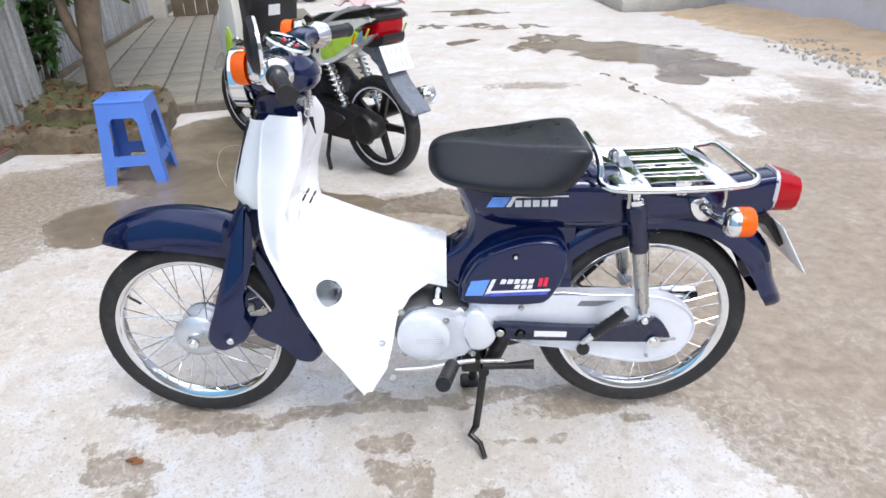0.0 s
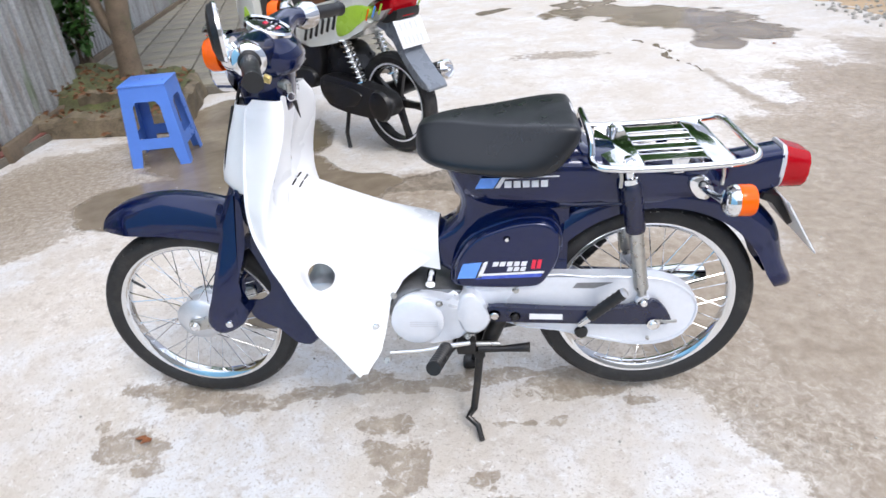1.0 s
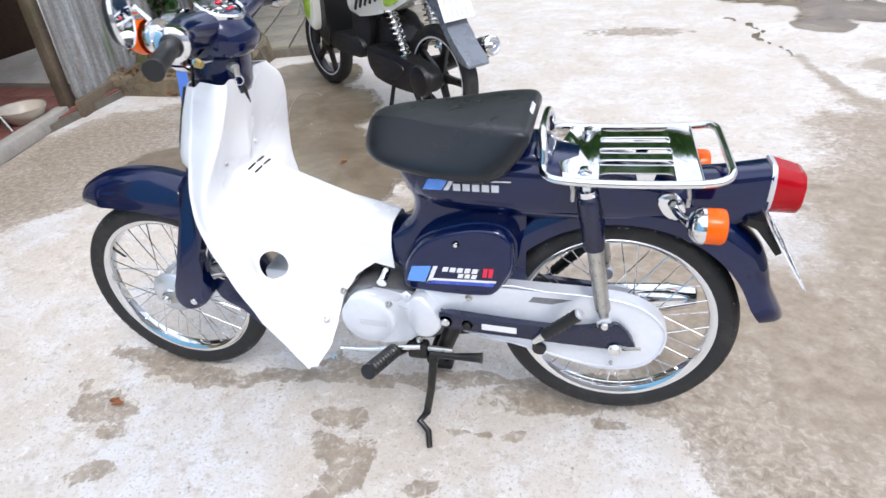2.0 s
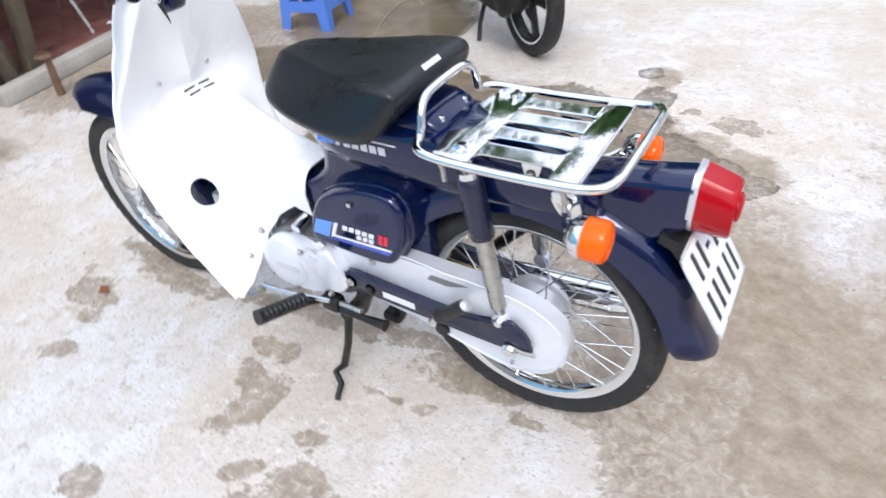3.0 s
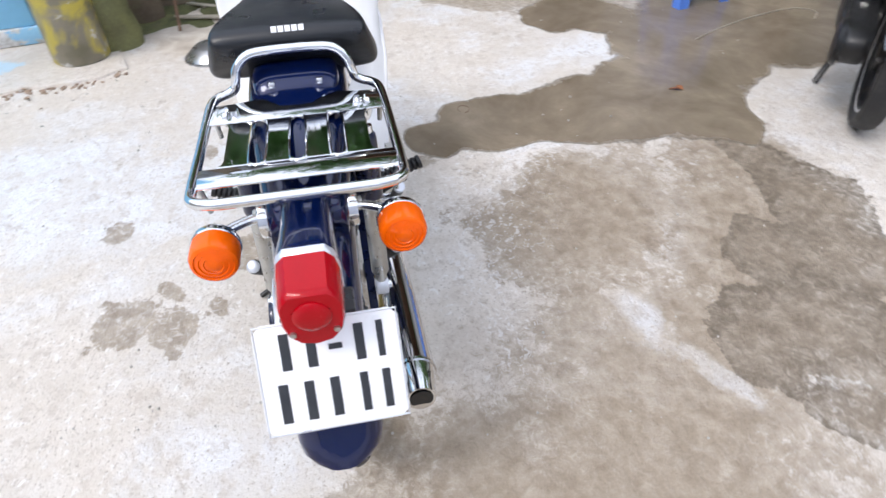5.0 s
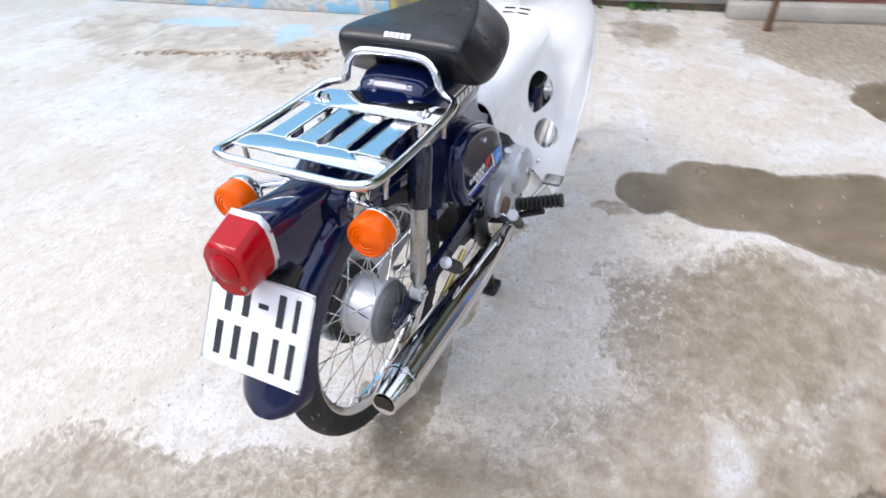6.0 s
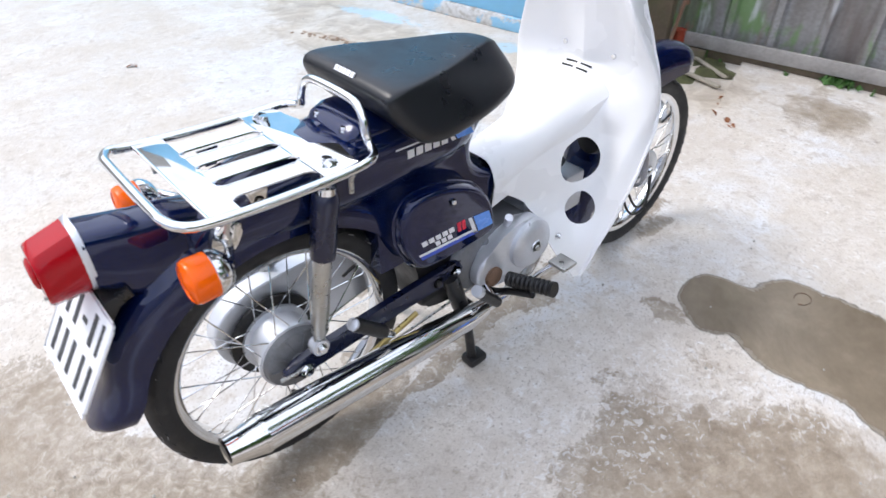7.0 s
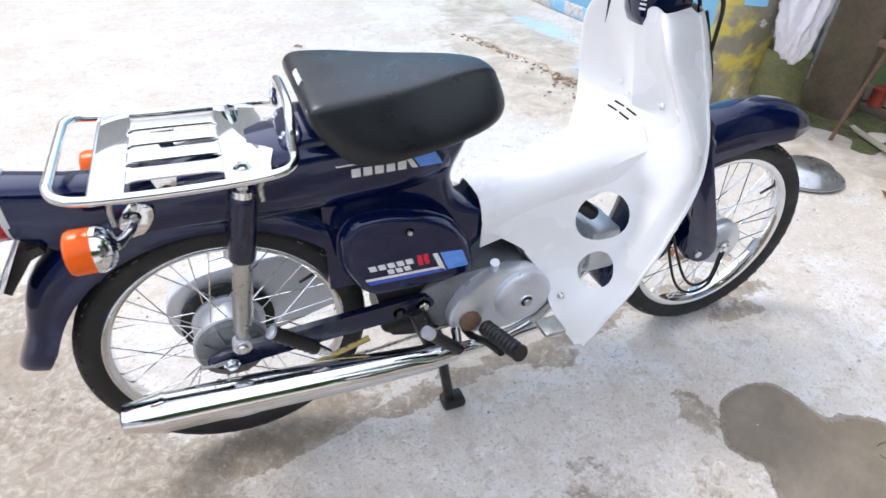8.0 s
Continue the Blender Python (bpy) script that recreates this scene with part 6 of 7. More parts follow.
    plate = part("number_plate", slab([(-0.095, -0.07), (0.095, -0.07), (0.095, 0.07), (-0.095, 0.07)], -0.002, 0.002, 0.0008, m=basis), PLATE_WHITE, sc, "white number plate with pale marks")
    for z0, n in ((0.012, 4), (-0.055, 5)):
        for k in range(n):
            a = -0.072 + 0.144 * k / n
            part("plate_mark", slab([(a, z0), (a + 0.018, z0), (a + 0.018, z0 + 0.042), (a, z0 + 0.042)], 0.0022, 0.0028, 0, m=basis), PALE_MARK, plate, smooth=False)
    seat = part("seat", slab(rounded([(-0.66, 0.74), (-0.58, 0.80), (-0.42, 0.80), (-0.32, 0.85), (-0.05, 0.87), (0.10, 0.87), (0.08, 0.82), (-0.20, 0.77), (-0.50, 0.71)], 3), -0.12, 0.12, 0.03, seg=3), BLACK, sc, "black and brown vinyl seat")
    part("seat_front", slab(rounded([(-0.655, 0.745), (-0.58, 0.803), (-0.42, 0.803), (-0.36, 0.79), (-0.45, 0.74), (-0.58, 0.72)], 3), -0.121, 0.121, 0.03, seg=3), SEAT_BROWN, seat, "brown vinyl front panel")
    rail = part("grab_rail", tube([(-0.28, -0.13, 0.80), (-0.10, -0.13, 0.875), (0.06, -0.10, 0.905), (0.10, 0, 0.910), (0.06, 0.10, 0.905), (-0.10, 0.13, 0.875), (-0.28, 0.13, 0.80)], 0.012, 10, 5), ALLOY, sc, "grey alloy grab rail")
    for s in (-1, 1):
        sh = part("shock_absorber", tube([(-0.125, s * 0.115, 0.30), (-0.290, s * 0.115, 0.625)], 0.014, 10), STEEL, sc, "steel coil shock absorber")
        coil = []
        for k in range(80):
            t = k / 79
            a = t * 9 * 2 * math.pi
            c = Vector((-0.160, s * 0.115, 0.37)).lerp(Vector((-0.280, s * 0.115, 0.605)), t)
            coil.append(c + Vector((math.cos(a) * 0.030, math.sin(a) * 0.030, 0)))
        part("spring", tube(coil, 0.0055, 6), CHROME, sh)
    muffler = part("exhaust", tube([(-0.44, 0.15, 0.25), (-0.24, 0.17, 0.27), (-0.07, 0.175, 0.345), (0.13, 0.175, 0.415), (0.18, 0.175, 0.432)], [0.022, 0.05, 0.055, 0.055, 0.045], 24), BLACK_METAL, sc, "black exhaust silencer with bright end")
    b = lathe([(0.052, -0.03), (0.052, 0.0), (0.040, 0.008), (0.030, 0.004), (0.016, 0.004), (0.016, 0.016), (0.010, 0.016), (0.0, 0.0)], 24, "x")
    b.transform(Matrix.Translation((0.195, 0.175, 0.437)) @ Matrix.Rotation(radians(-13), 4, "Y"))
    part("exhaust_cap", b, CHROME, muffler, "bright ringed exhaust end")
    part("floor_board", slab(rounded([(-1.0, 0.42), (-0.95, 0.33), (-0.62, 0.30), (-0.55, 0.36), (-0.62, 0.42), (-0.92, 0.40)], 3), -0.15, 0.15, 0.02), BLACK, sc)
    part("centre_panel", slab(rounded([(-0.70, 0.34), (-0.56, 0.34), (-0.50, 0.50), (-0.56, 0.68), (-0.66, 0.70), (-0.68, 0.52)], 3), -0.12, 0.12, 0.03), BLACK, sc)
    apron = part("front_apron", slab(rounded([(-1.02, 0.34), (-0.93, 0.36), (-0.90, 0.60), (-0.84, 0.95), (-0.94, 1.02), (-1.02, 0.90), (-1.06, 0.60)], 3), -0.17, 0.17, 0.04, seg=3), BLACK, sc, "black inner leg panel")
    for s in (-1, 1):
        ear = part("apron_wing", slab(rounded([(-1.10, 0.50), (-1.00, 0.42), (-0.96, 0.56), (-0.94, 0.80), (-0.97, 0.98), (-1.08, 0.88), (-1.14, 0.66)], 3), s * 0.14, s * 0.22, 0.02, seg=3), SCOOTER_WHITE, apron, "white apron wing with green graphic")
        part("wing_graphic", slab(rounded([(-1.08, 0.52), (-1.01, 0.50), (-0.99, 0.68), (-1.04, 0.74)], 3), s * 0.215, s * 0.223, 0.001), SCOOTER_GREEN, ear)
    part("apron_nose", slab(rounded([(-1.20, 0.62), (-1.06, 0.54), (-0.98, 0.86), (-1.02, 1.02), (-1.12, 0.92)], 3), -0.13, 0.13, 0.04, seg=3), SCOOTER_WHITE, sc)
    for s in (-1, 1):
        part("fork", tube([(-1.265, s * 0.075, 0.28), (-1.17, s * 0.075, 0.60)], 0.018, 10), BLACK_METAL, sc)
    bm = bmesh.new()
    rings = []
    for i in range(16):
        th = radians(40 + 115 * i / 15)
        rings.append([(-1.265 + (0.30 + 0.02 * math.cos(a)) * math.cos(th), 0.06 * math.sin(a), 0.28 + (0.30 + 0.02 * math.cos(a)) * math.sin(th)) for a in [(-90 + 22.5 * j) * math.pi / 180 for j in range(9)]])
    loft(bm, rings, False, False, False)
    part("front_fender", shell(bm, 0.004), SCOOTER_WHITE, sc, "white front mudguard")
    part("bar_cover", slab(rounded([(-1.05, 0.98), (-0.90, 1.0), (-0.86, 1.08), (-0.98, 1.12), (-1.08, 1.06)], 3), -0.16, 0.16, 0.04, seg=3), BLACK, sc)
    for s in (-1, 1):
        part("grip", tube([(-0.94, s * 0.16, 1.06), (-0.86, s * 0.34, 1.04)], 0.017, 12), BLACK, sc)
        part("mirror", slab(rounded([(-0.95, 1.22), (-0.88, 1.20), (-0.87, 1.28), (-0.94, 1.30)], 3), s * 0.28 - 0.05, s * 0.28 + 0.05, 0.01), BLACK, sc)
        part("mirror_stalk", tube([(-0.95, s * 0.18, 1.08), (-0.92, s * 0.26, 1.24)], 0.006, 8), BLACK, sc)
    part("label", slab([(-0.86, 0.80), (-0.845, 0.86), (-0.840, 0.86), (-0.855, 0.80)], -0.04, 0.04, 0), DECAL_WHITE, apron, "white paper label", smooth=False)
    part("stand", tube([(-0.34, -0.08, 0.26), (-0.33, -0.14, 0.08), (-0.28, -0.17, 0.012)], 0.012, 8), BLACK_METAL, sc)
    part("stand", tube([(-0.34, 0.08, 0.26), (-0.33, 0.14, 0.08), (-0.28, 0.17, 0.012)], 0.012, 8), BLACK_METAL, sc)
    return sc


SCOOTER = build_scooter((-0.870, 1.950, 0), -39)


def build_rag():
    bm = bmesh.new()
    bmesh.ops.create_grid(bm, x_segments=16, y_segments=16, size=0.13)
    for v in bm.verts:
        v.co.z = 0.03 * noise.noise(v.co * 14) + 0.012 * noise.noise(v.co * 34) - 1.2 * v.co.y * v.co.y
        v.co.x += 0.02 * noise.noise(v.co * 9 + Vector((3, 1, 0)))
    bm.transform(SCOOTER.matrix_world @ Matrix.Translation((-0.03, 0, 0.925)))
    tagged(part("rag", shell(bm, 0.004), RAG), "crumpled pink cloth over the scooter's grab rail", "cloth")


build_rag()
far = copy_thing(SCOOTER, pose(-3.3, 11.9, 0, 0, 0, 8))
far["label"] = "distant scooter parked across the yard"


# ---- stool ----
def build_stool():
    st = thing("stool", "bright blue moulded plastic stool", "stool", (-2.285, 1.985, 0), 11)
    h, top, foot = 0.455, 0.122, 0.160

    def at(z):
        return foot + (top - foot) * z / h
    bm = bmesh.new()
    box(-top - 0.005, top + 0.005, -top - 0.005, top + 0.005, h - 0.014, h, 0.006, bm)
    part("stool_top", bm, STOOL_BLUE, st)
    for k in range(4):
        m = Matrix.Rotation(math.pi / 2 * k, 4, "Z")
        a, b = at(0.0), at(h)
        apron = bmesh.new()
        d0, d1 = at(0.36), at(h - 0.012)
        e0, e1 = at(0.10), at(0.145)
        # the flank: a frame of two legs, an apron and a low rail, round one arched opening
        outer = [(-a, 0.0), (-a + 0.056, 0.0), (-e0 + 0.066, 0.10), (e0 - 0.066, 0.10), (a - 0.056, 0.0), (a, 0.0), (b, h - 0.006), (-b, h - 0.006)]
        hole = [(-e1 + 0.066, 0.160), (-d0 + 0.058, 0.335), (-d0 + 0.076, 0.362), (d0 - 0.076, 0.362), (d0 - 0.058, 0.335), (e1 - 0.066, 0.160)]
        polys = [
            [outer[0], outer[1], outer[2], hole[0], hole[1], outer[7]],
            [outer[5], outer[6], hole[4], hole[5], outer[3], outer[4]],
            [hole[1], hole[2], hole[3], hole[4], outer[6], outer[7]],
            [outer[2], outer[3], hole[5], hole[0]],
        ]
        vs = {}

        def vert(p):
            key = (round(p[0], 5), round(p[1], 5))
            if key not in vs:
                vs[key] = apron.verts.new((p[0], -at(p[1]), p[1]))
            return vs[key]
        for poly in polys:
            apron.faces.new([vert(p) for p in poly])
        shell(apron, 0.004)
        apron.transform(m)
        part("flank", apron, STOOL_BLUE, st, smooth=False)


build_stool()


# ---- corrugated fences ----
def corrugated(parent, p0, p1, z0, z1, mat, pitch=0.095, depth=0.022, rib=((0.0, 0), (0.28, 0), (0.40, 1), (0.86, 1), (0.98, 0))):
    p0, p1 = Vector((*p0, 0)), Vector((*p1, 0))
    d = (p1 - p0)
    length = d.length
    d.normalize()
    nrm = Vector((d.y, -d.x, 0))
    bm = bmesh.new()
    cols = []
    n = max(1, round(length / pitch))
    step = length / n
    for i in range(n):
        for f, o in rib:
            s = (i + f) * step
            base = p0 + d * s + nrm * (o * depth)
            cols.append([bm.verts.new(base + Vector((0, 0, z0 + 0.01 * noise.noise(Vector((s * 3, z0, 1)))))), bm.verts.new(base + Vector((0, 0, (z0 + z1) / 2)) + nrm * 0.004 * noise.noise(base * 2)), bm.verts.new(base + Vector((0, 0, z1)))])
    for a, b in zip(cols, cols[1:]):
        for j in range(2):
            bm.faces.new((a[j], b[j], b[j + 1], a[j + 1]))
    return part("sheet", shell(bm, 0.0015), mat, parent, smooth=False)


def fence(name, label, p0, p1, height, mat, lift, width=0.86, pitch=0.095, depth=0.022, rib=((0.0, 0), (0.28, 0), (0.40, 1), (0.86, 1), (0.98, 0))):
    ob = thing(name, label, "fence", kind="structure")
    a, b = Vector(p0), Vector(p1)
    n = max(1, round((b - a).length / width))
    nrm = Vector((-(b - a).y, (b - a).x)).normalized()
    for i in range(n):
        q0, q1 = a.lerp(b, i / n), a.lerp(b, (i + 1.03) / n)
        off = nrm * (0.004 * (i % 2))
        corrugated(ob, q0 + off, q1 + off, lift, height + 0.03 * math.sin(i * 2.1), mat, pitch, depth, rib)
    for z in (height * 0.6, height - 0.1):
        part("rail", tube([(a.x + nrm.x * 0.03, a.y + nrm.y * 0.03, z), (b.x + nrm.x * 0.03, b.y + nrm.y * 0.03, z)], 0.022, 6), OLD_WOOD, ob)
    for i in range(0, n + 1, 2):
        q = a.lerp(b, i / n) + nrm * 0.07
        part("post", box(q.x - 0.035, q.x + 0.035, q.y - 0.035, q.y + 0.035, 0, height, 0.005), OLD_WOOD, ob)
    return ob


def foot_board(parent, p0, p1, z1=0.11, gap=0.05):
    """A dark old plank along a fence's foot, on the yard's side."""
    a, b = Vector((*p0, 0)), Vector((*p1, 0))
    d = (b - a).normalized()
    mid = (a + b) / 2 + Vector((d.y, -d.x, 0)) * gap
    half = (b - a).length / 2
    part("foot_board", box(-half, half, -0.02, 0.02, 0.0, z1, 0.006, m=pose(mid.x, mid.y, 0, 0, 0, math.degrees(math.atan2(d.y, d.x)))), OLD_WOOD, parent, "dark damp plank along the fence's foot")


near_fence = fence("fence_west", "tall grey corrugated zinc fence with rust runs", (-3.33, 2.02), (-3.57, 3.22), 2.3, ZINC, 0.06)
foot_board(near_fence, (-3.31, 1.94), (-3.57, 3.22))
far_fence = fence("fence_west_far", "tall grey corrugated zinc fence set back behind a shrub", (-3.90, 3.30), (-8.5, 22.4), 2.3, ZINC, 0.06)
foot_board(far_fence, (-3.90, 3.30), (-8.5, 22.4), 0.13)
painted = fence("fence_south", "weathered ribbed sheet fence with peeling green, red and white paint", (-2.82, -1.42), (-3.20, 0.46), 1.9, PAINTED_ZINC, 0.10, 0.63, 0.19, 0.030, ((0.0, 0), (0.72, 0), (0.80, 1), (0.93, 1), (0.99, 0)))
turned = Matrix.Translation((-2.97, -0.48, 0)) @ Matrix.Rotation(radians(101.4), 4, "Z")
part("bottom_rail", box(-0.96, 0.96, -0.055, -0.034, 0.055, 0.125, 0.005, m=turned), simple("grey_timber", (0.30, 0.285, 0.27), 0.85, 0, 0.3, 9, relief=0.7, relief_scale=60, dirt=(0.16, 0.15, 0.11)), painted, "weathered grey bottom rail")
part("end_post", box(0.925, 0.985, -0.065, 0.03, 0.0, 1.9, 0.006, m=turned), PALE_WOOD, painted, "grey timber end post")
part("foot_beam", box(-0.96, 0.92, -0.030, 0.012, 0.0, 0.10, 0.006, m=turned), OLD_WOOD, painted, "dark timber behind the bottom rail")
part("sill_beam", box(-0.96, -0.18, -0.10, -0.058, 0.0, 0.055, 0.008, m=turned), OLD_WOOD, painted, "dark mossy timber sill")


# ---- planter with its tree, terrace of slabs ----
def leaf_mesh(bm, at, aim, size, roll):
    """One pointed, folded leaf."""
    q = Vector(aim).to_track_quat("Y", "Z").to_matrix().to_4x4()
    m = Matrix.Translation(at) @ q @ Matrix.Rotation(roll, 4, "Y")
    w = size * 0.28
    pts = [(0, 0, 0), (w, size * 0.4, size * 0.10), (0, size * 0.45, 0), (-w, size * 0.4, size * 0.10), (w * 0.55, size * 0.78, 0.0), (0, size, -size * 0.12), (-w * 0.55, size * 0.78, 0.0)]
    v = [bm.verts.new(m @ Vector(p)) for p in pts]
    for f in ((0, 1, 2), (0, 2, 3), (1, 4, 2), (2, 4, 5), (2, 5, 6), (2, 6, 3)):
        bm.faces.new([v[i] for i in f])


def build_planter():
    pl = thing("planter", "mossy planter bed with a crumbling kerb against the zinc fence", "planter", kind="structure")
    bm = bmesh.new()
    bmesh.ops.create_grid(bm, x_segments=24, y_segments=24, size=0.5)
    for v in bm.verts:
        u, w = v.co.x + 0.5, v.co.y + 0.5
        q = Vector((-3.42, 2.47, 0)).lerp(Vector((-2.45, 2.53, 0)), u).lerp(Vector((-3.86, 3.86, 0)).lerp(Vector((-2.66, 3.36, 0)), u), w)
        step = max(0.0, min(1.0, (w - 0.22) / 0.10))
        v.co = q + Vector((0, 0, 0.085 + 0.095 * step * step * (3 - 2 * step) + 0.035 * noise.noise(q * 3) + 0.03 * noise.noise(q * 11)))
    part("soil", bm, MOSS, pl)

    def rough_kerb(p0, p1, half, height):
        """A crumbling mossy kerb of old masonry with an uneven top."""
        a, b = Vector((*p0, 0)), Vector((*p1, 0))
        side = Vector(((b - a).y, (a - b).x, 0)).normalized()
        bm = bmesh.new()
        rings = []
        for i in range(41):
            q = a.lerp(b, i / 40)
            ring = []
            for u, h in ((-1.1, -0.01), (-1.0, 0.3), (-0.95, 0.7), (-0.75, 0.95), (-0.2, 1.0), (0.35, 0.98), (0.8, 0.9), (0.98, 0.6), (1.05, 0.25), (1.1, -0.01)):
                p = q + side * (half * u) + Vector((0, 0, max(h, 0.0) * height))
                k = 0.035 if h > 0 else 0.02
                p += side * (k * noise.noise(p * 7)) + Vector((0, 0, (0.045 * noise.noise(p * 5) + 0.02 * noise.noise(p * 17)) * max(h, 0)))
                ring.append(p)
            rings.append(ring)
        loft(bm, rings)
        part("kerb", bm, BRICK, pl, "crumbling mossy masonry kerb", angle=30)
    rough_kerb((-3.40, 2.44), (-2.42, 2.48), 0.07, 0.13)
    rough_kerb((-2.43, 2.50), (-2.66, 3.36), 0.045, 0.17)
    rough_kerb((-3.30, 2.84), (-2.60, 2.86), 0.05, 0.20)
    rnd = random.Random(31)
    bed = bmesh.new()
    for _ in range(420):
        u, w = rnd.random(), rnd.random() ** 1.6
        q = Vector((-3.36, 2.38, 0)).lerp(Vector((-2.42, 2.44, 0)), u).lerp(Vector((-3.76, 3.7, 0)).lerp(Vector((-2.66, 3.3, 0)), u), w)
        q.z = 0.02 if w < 0.02 else 0.115 if w < 0.22 else 0.20
        leaf_mesh(bed, q + Vector((rnd.gauss(0, 0.03), rnd.gauss(0, 0.03), rnd.uniform(0, 0.02))), (rnd.gauss(0, 1), rnd.gauss(0, 1), rnd.gauss(0, 0.25)), rnd.uniform(0.02, 0.055), rnd.uniform(0, 6))
    tagged(part("leaf_litter", bed, simple("brown_litter", (0.16, 0.075, 0.035), 0.85, 0, 0.6, 30), smooth=False), "brown leaf litter on the mossy planter bed", "leaf litter", kind="stuff")


build_planter()


def build_tree():
    rnd = random.Random(4)
    tree = thing("tree", "small grey-barked tree growing in the mossy planter", "tree", (-3.16, 3.34, 0.15))
    tree.scale = (0.86, 0.86, 0.86)
    part("trunk", tube([(0.0, 0, -0.1), (0.0, 0, 0.1), (0.02, 0.0, 0.45), (0.07, 0.02, 0.85), (0.11, 0.03, 1.12)], [0.135, 0.100, 0.090, 0.098, 0.10], 18, 6), BARK, tree, "grey-brown trunk")
    limbs = [[(0.0, 0.0, 0.30), (-0.10, -0.02, 0.52), (-0.15, -0.02, 0.85), (-0.14, 0.0, 1.3), (-0.22, 0.1, 2.4)], [(0.09, 0.03, 1.02), (-0.05, 0.08, 1.3), (-0.3, 0.2, 2.2), (-0.35, 0.3, 2.9)], [(0.10, 0.03, 1.02), (0.28, 0.03, 1.4), (0.45, -0.1, 2.0), (0.6, -0.1, 2.7)], [(0.09, 0.03, 1.05), (0.10, 0.3, 1.7), (0.15, 0.5, 2.5)]]
    limbs += [[(-0.30, 0.1, 2.4), (-0.7, 0.3, 3.2), (-0.9, 0.5, 4.2)], [(0.05, 0.5, 2.5), (0.3, 0.9, 3.4), (0.2, 1.0, 4.6)], [(0.55, -0.1, 2.7), (0.9, 0.2, 3.5), (1.0, 0.5, 4.3)], [(-0.45, 0.3, 2.9), (-0.3, 0.5, 3.8), (-0.2, 0.3, 4.9)]]
    crown = bmesh.new()
    for k, pts in enumerate(limbs):
        part("limb", tube(pts, [0.065 if k else 0.055] + [0.05 - 0.008 * i for i in range(len(pts) - 1)], 10, 5), BARK, tree)
        line = curve_points(pts, 8)
        for q in line[len(line) // 2:]:
            for _ in range(34 if k < 4 else 60):
                d = Vector((rnd.gauss(0, 1), rnd.gauss(0, 1), rnd.gauss(0.1, 0.8)))
                leaf_mesh(crown, q + d * (0.26 if k < 4 else 0.42) + Vector((0, 0, 0.2)), d, rnd.uniform(0.07, 0.12) if k < 4 else rnd.uniform(0.12, 0.2), rnd.uniform(0, 6))
    part("crown", crown, LEAF, tree, "loose crown of small green leaves", smooth=False)
    bush = thing("shrub", "leafy green shrub shoots against the zinc fence", "shrub", (-3.90, 3.97, 0.06))
    bush.scale = (0.85, 0.85, 0.85)
    stems = bmesh.new()
    leaves = bmesh.new()
    for k in range(9):
        top = Vector((rnd.uniform(-0.25, 0.35), rnd.uniform(-0.3, 0.25), rnd.uniform(0.8, 1.7)))
        pts = [Vector((0.02 * k - 0.1, 0, 0)), top * 0.5 + Vector((rnd.uniform(-0.06, 0.06), 0, 0.05)), top]
        tube(pts, [0.012, 0.008, 0.004], 6, 4, bm=stems)
        for q in curve_points(pts, 8)[4:]:
            for _ in range(3):
                d = Vector((rnd.gauss(0, 1), rnd.gauss(0, 1), rnd.gauss(0.0, 0.6)))
                leaf_mesh(leaves, q + d * 0.02, d, rnd.uniform(0.09, 0.17), rnd.uniform(-0.8, 0.8))
    part("stem_tangle", stems, BARK, bush)
    part("leaves", leaves, LEAF, bush, smooth=False)


build_tree()


def build_unseen_tree(at, seed, height, spread=1.0):
    """A large leafy tree out of view, added to darken reflections and sky light."""
    rnd = random.Random(seed)
    tree = thing("tree", "unseen tall dark green leafy tree added for its reflection and shade", "tree", at, group="trees behind the fence")
    part("trunk", tube([(0, 0, 0), (0.05, 0.05, height * 0.25), (0.0, 0.1, height * 0.5)], [0.22, 0.17, 0.13], 14, 4), BARK, tree)
    crown = bmesh.new()
    for k in range(9):
        a = 2 * math.pi * k / 9 + rnd.uniform(-0.3, 0.3)
        reach, up = rnd.uniform(1.0, 2.1) * spread, rnd.uniform(0.55, 1.0) * height
        pts = [Vector((0, 0.08, height * rnd.uniform(0.3, 0.48))), Vector((math.cos(a) * reach * 0.5, math.sin(a) * reach * 0.5, up * 0.75)), Vector((math.cos(a) * reach, math.sin(a) * reach, up))]
        part("limb", tube(pts, [0.08, 0.05, 0.02], 8, 4), BARK, tree)
        for q in curve_points(pts, 7)[4:]:
            for _ in range(46 if spread < 1.5 else 85):
                d = Vector((rnd.gauss(0, 1), rnd.gauss(0, 1), rnd.gauss(0, 0.8)))
                leaf_mesh(crown, q + d * 0.45 * spread, d, rnd.uniform(0.16, 0.30) * spread, rnd.uniform(0, 6))
    part("crown", crown, LEAF, tree, "dense dark green crown", smooth=False)


# unseen rows: behind the zinc fence, and at the far end for puddle reflections
for k, (x, y, h, wide) in enumerate(((-6.6, 1.6, 6.4, 1), (-7.4, 4.4, 7.0, 1), (-8.2, 8.0, 7.2, 1), (-7.8, -0.6, 6.0, 1), (-10.4, 12.5, 7.5, 1), (-7.0, 25.5, 13.0, 2), (-2.0, 26.5, 14.0, 2), (2.5, 26.0, 13.5, 2), (7.0, 26.5, 14.0, 2), (-4.6, 24.5, 11.0, 2), (0.3, 25.0, 12.0, 2), (-9.8, 17.5, 9.0, 1.5))):
    build_unseen_tree((x, y, 0), 20 + k, h, wide)


